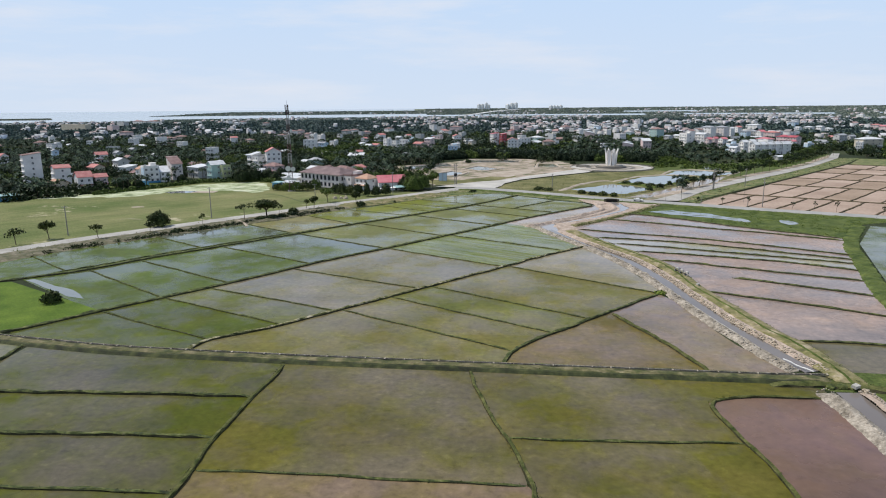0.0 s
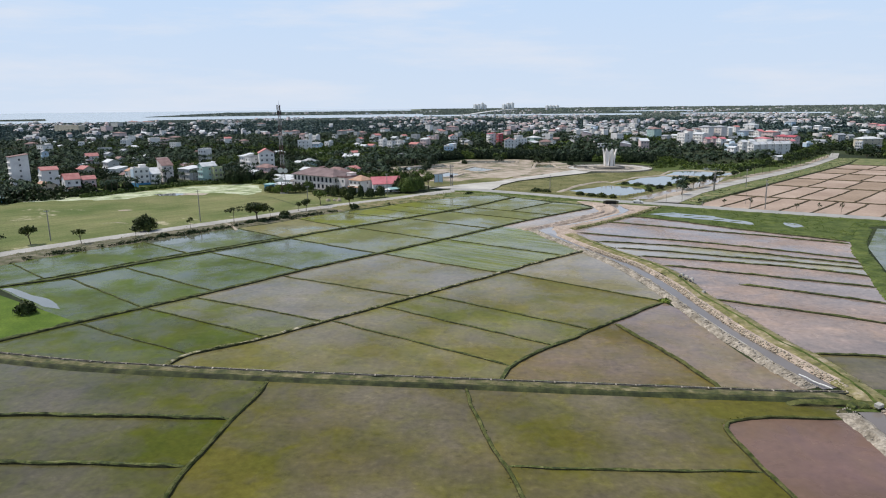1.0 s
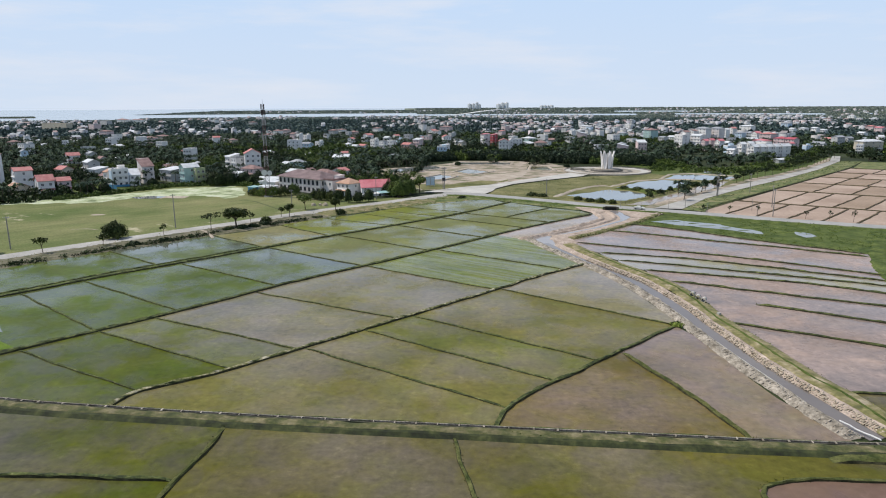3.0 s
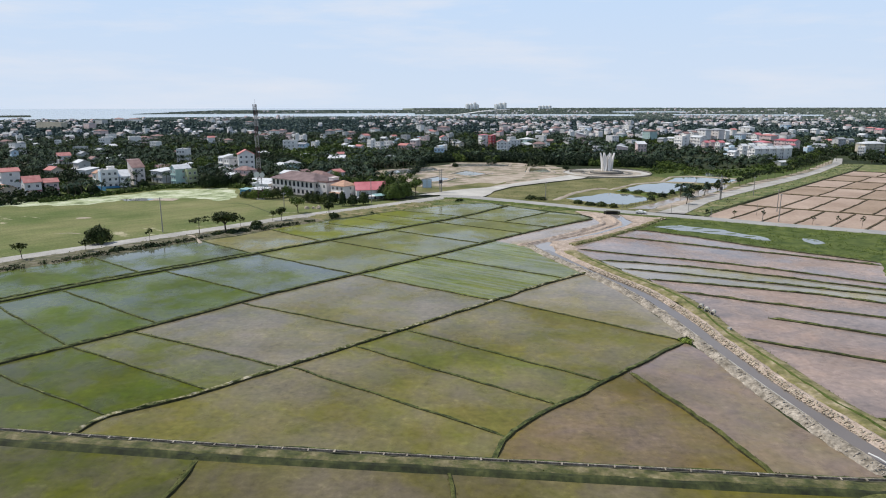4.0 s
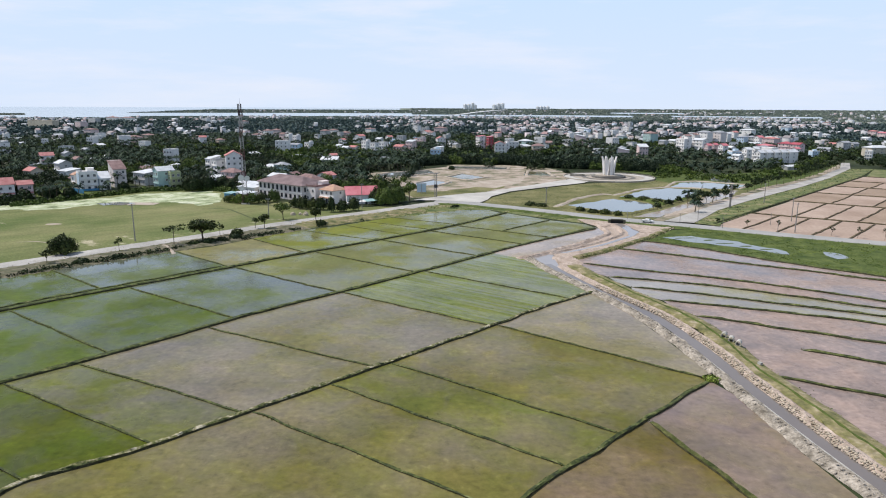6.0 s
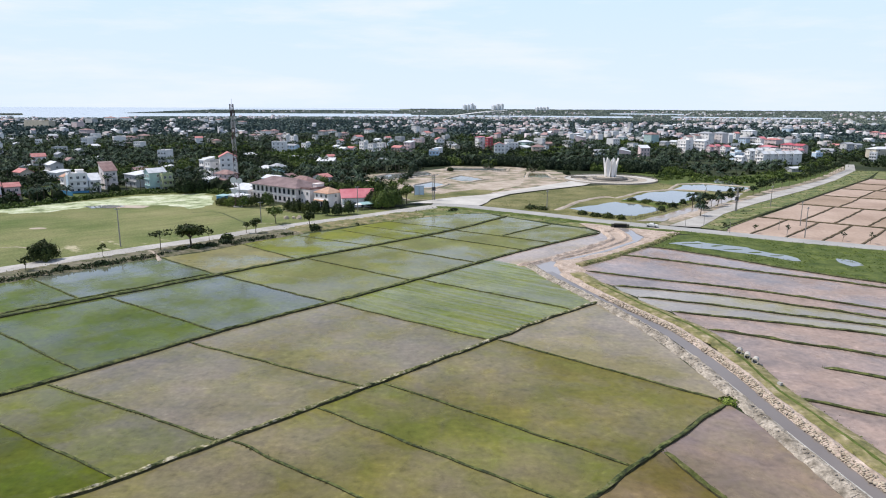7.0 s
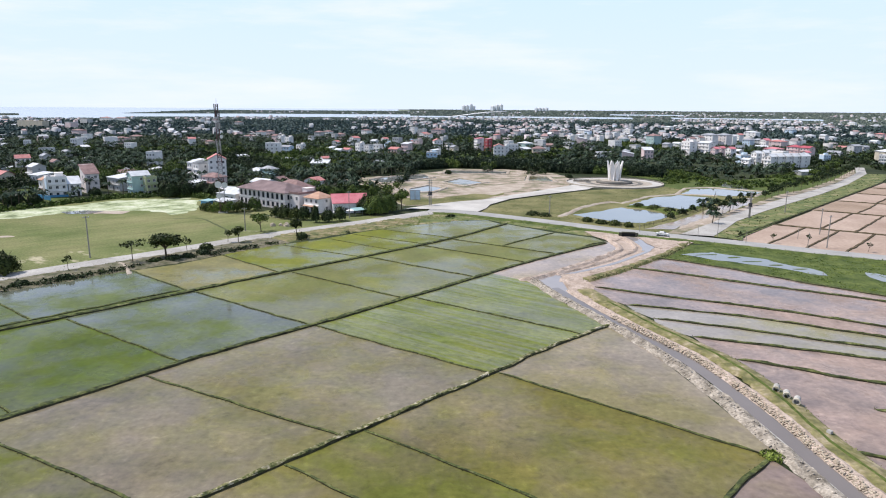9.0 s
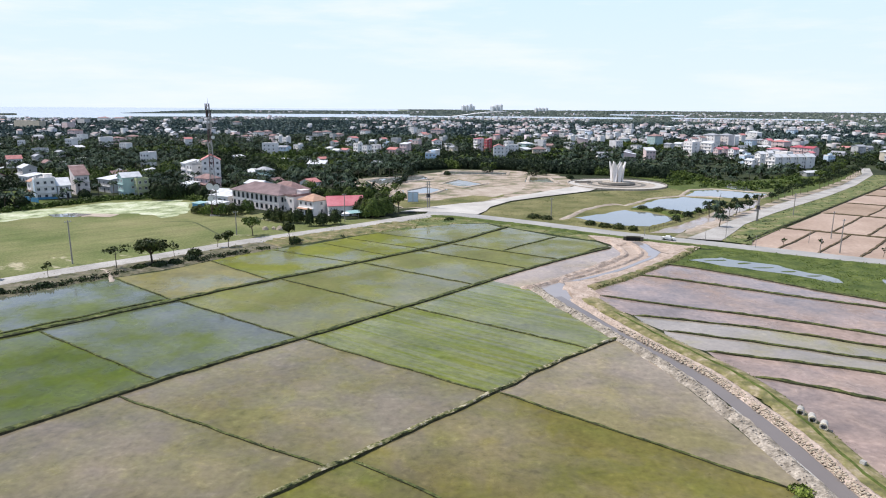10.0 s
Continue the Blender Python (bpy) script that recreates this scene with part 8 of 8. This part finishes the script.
n = 64


def disc(r, z0, z1, inner=0.0):
    g = Geo()
    for rr_, z in ((inner, z1), (r, z1), (r, z0)):
        g.v += [(cx + rr_ * math.cos(2 * math.pi * k / n), cy + rr_ * math.sin(2 * math.pi * k / n), z) for k in range(n)]
    for k in range(n):
        j = (k + 1) % n
        g.f += [(k, n + k, n + j, j), (n + k, 2 * n + k, 2 * n + j, n + j)]
    return g


part("paving", disc(29, 0.0, 0.5, 23.0), ROAD, plaza)
part("inner_paving", disc(23, 0.0, 0.47, 10.9), STONE, plaza, "greyer inner paving")
part("kerb", disc(29.6, 0.0, 0.95, 28.9), STONE, plaza)
part("inner_ring", disc(17.5, 0.45, 0.6, 14.5), DARKSTONE, plaza)
mon = thing("lotus_monument", None, None, "white lotus-shaped monument of tall curved petals", "monument", "", at=pose(0, 0, 0))
part("pedestal", disc(11.0, 0.0, 1.5, 8.5), DARKSTONE, mon, "stepped grey-brown stone pedestal")
part("step", disc(8.6, 1.4, 2.1, 0.01), STONE, mon)
for ring, (cnt_, rad, hh, fl) in enumerate(((8, 3.5, 12.0, 1.5), (5, 2.0, 11.2, 0.5))):
    for k in range(cnt_):
        a = 2 * math.pi * (k + 0.5 * ring) / cnt_ + 0.3
        g = Geo()
        m = 9
        for i in range(m + 1):
            t = i / m
            w = (1.05 - 0.1 * ring) * (0.75 + 0.55 * math.sin(math.pi * min(1, t * 0.95) * 0.8)) * (1 - max(0, t - 0.72) / 0.28 * 0.92)
            out = rad + fl * t ** 2.6
            z = 2.1 + hh * t
            for s, dpt in ((-1, 0.22), (0, -0.25), (1, 0.22), (1, 0.5), (0, 0.1), (-1, 0.5)):
                px, py = out - 0.25 + dpt, s * w
                g.v.append((cx + px * math.cos(a) - py * math.sin(a), cy + px * math.sin(a) + py * math.cos(a), z))
        for i in range(m):
            for q in range(6):
                b0 = i * 6
                g.f.append((b0 + q, b0 + (q + 1) % 6, b0 + 6 + (q + 1) % 6, b0 + 6 + q))
        g.f.append(tuple(range(m * 6, m * 6 + 6)))
        part("petal", g, W_WHITE, mon)
pl = thing("planter", None, None, "low grey stone planter on the plaza", "planter", at=pose(66, 480, 0.5))
part("wall", Geo().box(-5, -1.2, 0, 5, 1.2, 1.1), STONE, pl)
part("soil", Geo().box(-4.7, -0.9, 1.1, 4.7, 0.9, 1.16), GROUND, pl)

bb = thing("billboard", None, None, "pale blue roadside billboard of two panels on posts", "billboard", at=pose(-30.1, 384, 0, 0, 0, 8))
for s0 in (-1.25, 1.25):
    part("panel", Geo().box(s0 - 1.1, -0.1, 0.9, s0 + 1.1, 0.1, 5.4), W_BLUE, bb)
    part("rail", Geo().box(s0 - 1.2, -0.14, 0.75, s0 + 1.2, 0.14, 0.92), STEEL, bb)
    part("rail", Geo().box(s0 - 1.2, -0.14, 5.38, s0 + 1.2, 0.14, 5.55), STEEL, bb)
for s0 in (-2.45, 0, 2.45):
    part("post", Geo().tube((s0, 0.1, -0.2), (s0, 0.1, 5.7), 0.12, 0.12, 6), STEEL, bb)

for k, p in enumerate(resample(offset(ROAD_A2[7:11], 7.5), 8.5)):
    if k % 4 != 3 and p.x < 190:
        tree(p.x, p.y, 3.2 + (k * 53 % 10) * 0.25, 1.8, "thin young tree planted along the road", LEAF, 45, 0.14, 0.45, leaf_size=0.3)

# low stakes along the fish ponds
stake_me = mesh_of("stake", Geo().tube((0, 0, -0.2), (0, 0, 1.5), 0.07, 0.06, 6), BARK)
fence = thing("stake_fence", None, None, "row of weathered wooden stakes along the fish pond", "fence")
for p in resample([(66, 318), (90, 349), (116, 382), (146, 417)], 4.2) + resample([(90, 363), (114, 383), (131, 427)], 6.0):
    st_ob = new("stake", stake_me)
    st_ob.parent = fence
    st_ob.matrix_basis = Matrix.LocRotScale((p.x, p.y, 0.4), Euler((0.08 * math.sin(p.x), 0.08 * math.cos(p.y), 0)), None)

# car on the road
car = thing("car", None, None, "white saloon car on the asphalt road", "car", at=pose(68.5, 301.8, 0.38, 0, 0, -27))
g = Geo()
prof = [(-2.2, 0.35), (-2.25, 0.75), (-2.1, 0.95), (-1.5, 1.0), (-0.9, 1.42), (0.5, 1.45), (1.2, 1.02), (2.0, 0.88), (2.22, 0.65), (2.2, 0.35)]
for s, k in ((-1, 1.0), (1, 1.0)):
    g.v += [(x, s * (0.88 if z < 1.1 else 0.68), z) for x, z in prof]
m = len(prof)
g.f = [tuple(range(m)), tuple(range(2 * m - 1, m - 1, -1))] + [(k, m + k, m + (k + 1) % m, (k + 1) % m) for k in range(m)]
part("body", g, WHITEP, car)
for s in (-1, 1):
    part("side_window", Geo().add([(-1.3, s * 0.84, 1.04), (0.95, s * 0.84, 1.04), (0.45, s * 0.705, 1.38), (-0.85, s * 0.705, 1.38)], [(0, 1, 2, 3)]), GLASS, car)
part("windscreen", Geo().add([(1.19, -0.72, 1.06), (1.19, 0.72, 1.06), (0.6, 0.6, 1.43), (0.6, -0.6, 1.43)], [(0, 1, 2, 3)]), GLASS, car)
part("rear_window", Geo().add([(-1.52, -0.7, 1.04), (-1.52, 0.7, 1.04), (-0.98, 0.6, 1.41), (-0.98, -0.6, 1.41)], [(0, 3, 2, 1)]), GLASS, car)
for x in (-1.35, 1.38):
    for s in (-1, 1):
        wl = part("wheel", Geo().tube((x, s * 0.72, 0.32), (x, s * 0.92, 0.32), 0.32, 0.32, 14), BLACKR, car)
        part("rim", Geo().tube((x, s * 0.9, 0.32), (x, s * 0.935, 0.32), 0.2, 0.2, 10), STEEL, wl)
for s in (-0.6, 0.6):
    part("headlight", Geo().box(2.14, s - 0.2, 0.6, 2.26, s + 0.2, 0.75), W_WHITE, car)
    part("tail_light", Geo().box(-2.27, s - 0.2, 0.7, -2.17, s + 0.2, 0.86), REDP, car)

# road bridge over the canal
cul = thing("culvert", None, None, "concrete culvert carrying the road over the canal", "culvert", at=pose(56, 300.4, 0, 0, 0, -8))
part("headwall", Geo().box(-3.4, -0.3, -0.1, -2.4, 0.3, 1.5).box(2.4, -0.3, -0.1, 3.4, 0.3, 1.5).box(-2.4, -0.3, 1.35, 2.4, 0.3, 1.75), DARKCONC, cul)
# solid black slab in the mouth, in place of the darkness inside
part("mouth_shade", Geo().box(-2.4, 0.05, -0.1, 2.4, 0.28, 1.35), BLACKR, cul)

# concrete pipe rings waiting by the canal
def ring_pipe(x, y, turn):
    ob = thing("concrete_pipe", None, None, "short pale concrete pipe lying on the bank", "pipe", "pipes on the bank", at=pose(x, y, 1.02, 0, 0, turn))
    g = Geo()
    n = 20
    for xx, r in ((-0.8, 0.5), (0.8, 0.5), (0.8, 0.41), (-0.8, 0.41)):
        g.v += [(xx, r * math.cos(2 * math.pi * k / n), r * math.sin(2 * math.pi * k / n)) for k in range(n)]
    for b in range(4):
        for k in range(n):
            j = (k + 1) % n
            g.f.append((b * n + k, b * n + j, (b + 1) % 4 * n + j, (b + 1) % 4 * n + k))
    part("barrel", g, CONCRETE, ob)
    c = Geo()
    for xx, r in ((-0.86, 0.58), (-0.6, 0.58), (-0.6, 0.4), (-0.86, 0.4)):
        c.v += [(xx, r * math.cos(2 * math.pi * k / n), r * math.sin(2 * math.pi * k / n)) for k in range(n)]
    for b in range(4):
        for k in range(n):
            j = (k + 1) % n
            c.f.append((b * n + k, b * n + j, (b + 1) % 4 * n + j, (b + 1) % 4 * n + k))
    part("collar", c, W_CREAM, ob)


ring_pipe(50.4, 166.3, 62)
ring_pipe(51.0, 164.0, 68)
ring_pipe(51.6, 161.8, 60)
thing("concrete_block", Geo().box(-0.4, -0.3, 0, 0.4, 0.3, 0.45), CONCRETE, "pale broken concrete block on the canal slope", "concrete block", at=pose(51.6, 152, 0.55, 4, 8, 40))

# ---------------------------------------------------------------- fine cover
def tufts(lines, per_m, width, size, seed, mat, name, label, z=0.0):
    """Grass blades along banks: thin upright triangles pairs."""
    rr = np.random.RandomState(seed)
    C = []
    for pts, w, h in lines:
        for p, n in sides(resample(pts, 1.0)):
            for _ in range(rr.poisson(per_m)):
                q = p + n * rr.normal() * w * width
                C.append((q.x + rr.uniform(-0.15, 0.15), q.y + rr.uniform(-0.15, 0.15), z + h * 0.5 * rr.uniform(0.2, 1)))
    C = np.array(C)
    m = len(C)
    a = rr.uniform(0, 6.28, m)
    s = size * rr.uniform(0.5, 1.4, m)
    dx, dy = np.cos(a) * s * 0.7, np.sin(a) * s * 0.7
    lx, ly = rr.normal(size=m) * s * 0.3, rr.normal(size=m) * s * 0.3
    v = np.stack([np.stack([C[:, 0] - dx, C[:, 1] - dy, C[:, 2]], 1), np.stack([C[:, 0] + dx, C[:, 1] + dy, C[:, 2]], 1), np.stack([C[:, 0] + dx * 0.5 + lx, C[:, 1] + dy * 0.5 + ly, C[:, 2] + s], 1), np.stack([C[:, 0] - dx * 0.5 + lx, C[:, 1] - dy * 0.5 + ly, C[:, 2] + s * 0.8], 1)], 1).reshape(-1, 3)
    arrays(name, v, np.arange(len(v)).reshape(-1, 4), mat, label, "grass")


tufts([b for b in BANKS if b[0][0][1] < 290 and 0.48 < b[1] < 2.2], 10.0, 0.2, 0.1, 61, BANKLEAF, "bank_grass", "tufts of dry and green grass on the banks")
tufts([(PATHLINE, 4.0, 0.9)], 5.0, 0.24, 0.11, 62, BANKLEAF, "ditch_grass", "grass tufts along the ditch")
tufts([(offset(GRASS_R[4:], -2.0), 3.5, 0.9)], 8.0, 0.24, 0.16, 64, GRASSY, "canal_grass", "dry grass tufts along the canal")
tufts([(BANK_FAR, 1.6, 1.1)], 14.0, 0.3, 0.2, 66, BANKLEAF, "bank_weeds", "dark green weeds on the channel bank")
tufts([(offset(GRASS_R[5:], -0.6), 1.2, 0.6)], 12.0, 0.3, 0.11, 65, GRASSY, "canal_edge_grass", "green tufts at the foot of the canal slope")
tufts([(offset(ROAD_A[3:], -8.5), 6.0, 0.9), (offset(ROAD_A2, -7), 3, 0.6)], 8.0, 0.5, 0.2, 63, GRASSY, "verge_grass", "rough grass tufts on the verges")


def rocks(line, half, per_m, size, seed, mat, name, label, z):
    rr = np.random.RandomState(seed)
    bm = bmesh.new()
    bmesh.ops.create_icosphere(bm, subdivisions=1, radius=1.0)
    base = np.array([v.co[:] for v in bm.verts])
    fc = np.array([[v.index for v in f.verts] for f in bm.faces])
    bm.free()
    V, F = [], []
    for p, n in sides(resample(line, 1.0)):
        for _ in range(rr.poisson(per_m)):
            o = rr.uniform(-half, half)
            q = p + n * o
            s = size * rr.uniform(0.4, 1.3)
            V.append(base * (s * rr.uniform(0.6, 1.2, 3)) * (1 + rr.uniform(-0.2, 0.2, (len(base), 1))) + np.array([q.x, q.y, z * (1 - abs(o) / (half * 1.25))]))
            F.append(fc + len(base) * len(F))
    arrays(name, np.concatenate(V), np.concatenate(F), mat, label, "rubble")


rocks(smooth_line(BERM_L, 1), 1.3, 12, 0.13, 71, STONE, "bank_rubble", "pale broken rubble on the canal bank", 0.8)
rocks(smooth_line(BERM_R, 1), 0.9, 2, 0.1, 72, STONE, "bank_rubble", "pale broken rubble on the canal bank", 0.85)
rocks(LOWL, 1.5, 12, 0.13, 73, STONE, "bank_rubble", "pale broken rubble on the canal bank", 0.8)
rocks(L1, 0.4, 0.9, 0.1, 74, STONE, "bank_clods", "pale clods of mud on the trodden bank", 0.5)


def bank_blocks(line, offs, seed):
    """Rows of rough blocks laid on the slope of a bank, one joined mesh."""
    rr = np.random.RandomState(seed)
    base = np.array([(x, y, z) for z in (-0.5, 0.5) for x, y in ((-0.5, -0.5), (0.5, -0.5), (0.5, 0.5), (-0.5, 0.5))])
    fc = np.array([(0, 3, 2, 1), (4, 5, 6, 7), (0, 1, 5, 4), (1, 2, 6, 5), (2, 3, 7, 6), (3, 0, 4, 7)])
    V, F = [], []
    for k, (p, n) in enumerate(sides(resample(line, 0.42))):
        a = math.atan2(n.y, n.x)
        for o, z in offs:
            size = np.array([0.46, 0.3, 0.18]) * rr.uniform(0.55, 1.3, 3)
            b = base * size + rr.uniform(-0.08, 0.08, (8, 3))
            tilt = rr.normal() * 0.3
            c, s = math.cos(a + tilt), math.sin(a + tilt)
            q = p + n * (o + rr.normal() * 0.13)
            V.append(np.stack([b[:, 0] * c - b[:, 1] * s + q.x, b[:, 0] * s + b[:, 1] * c + q.y, b[:, 2] + z + rr.normal() * 0.03], 1))
            F.append(fc + 8 * len(F))
    arrays("bank_blocks", np.concatenate(V), np.concatenate(F), BAGS, "rough sandy bags lining the canal slope", "canal lining")


bank_blocks([(59.3, 91), (59.3, 40)], ((0.1, 0.52), (-0.3, 0.42), (-0.7, 0.26)), 92)
bank_blocks(smooth_line(BERM_R[3:], 1), ((-0.05, 0.56), (-0.42, 0.42), (-0.8, 0.24)), 91)


def clumps(poly, n, seed, name, label, mat, hi=0.24, size=0.22):
    """Low grass clumps strewn over a patch of ground."""
    rr = np.random.RandomState(seed)
    xs, ys = [p[0] for p in poly], [p[1] for p in poly]
    out = []
    while len(out) < n:
        x, y = rr.uniform(min(xs), max(xs)), rr.uniform(min(ys), max(ys))
        hit = inside(poly, x, y) and not inside(HOLLOW, x, y)
        if hit and noise.noise((x * 0.08, y * 0.08, seed)) > -0.15:
            out.append((x, y))
    v, f = blobs(out, rr.uniform(0.4, 1.3, n), rr.uniform(0.15, hi, n), np.full(n, 0.0), 9, size, seed)
    arrays(name, v, f, mat, label, "grass")


clumps([(88, 286), (126, 268), (160, 252), (139, 243), (118, 218), (107.5, 226), (100.2, 231), (89.3, 240), (78.1, 252), (71.5, 258), (60, 267), (64, 272), (74, 288)], 1000, 81, "strip_grass", "tussocks of wet green grass below the road", BLADES, 0.12, 0.15)
clumps(VERGE_C, 1500, 82, "avenue_grass", "tussocks of green grass beside the avenue", LEAFB, 0.3, 0.22)
clumps(VERGE_C, 420, 86, "avenue_weeds", "dark weeds along the avenue verge", LEAFM, 0.6, 0.26)
tree(41, 145.6, 0.9, 3.2, "low spreading green bush at the end of a bank", BLADES, 520, 0.12, 0.03, name="shrub", leaf_size=0.16)
clumps([(2.4, 352), (18, 393), (64, 438), (112, 462), (122, 440), (78, 394), (50, 372), (45, 340), (44.8, 320)], 900, 84, "lawn_grass", "dry grass tussocks by the ponds", BANKLEAF, 0.12, 0.12)
clumps([(-18, 345), (2, 340), (24.9, 326), (52, 306), (40, 301), (13, 323), (5, 332), (-9, 328), (-26, 315), (-42, 302), (-34, 326)], 420, 85, "roadside_grass", "rough tussocks between road and paddies", BLADES, 0.12, 0.16)
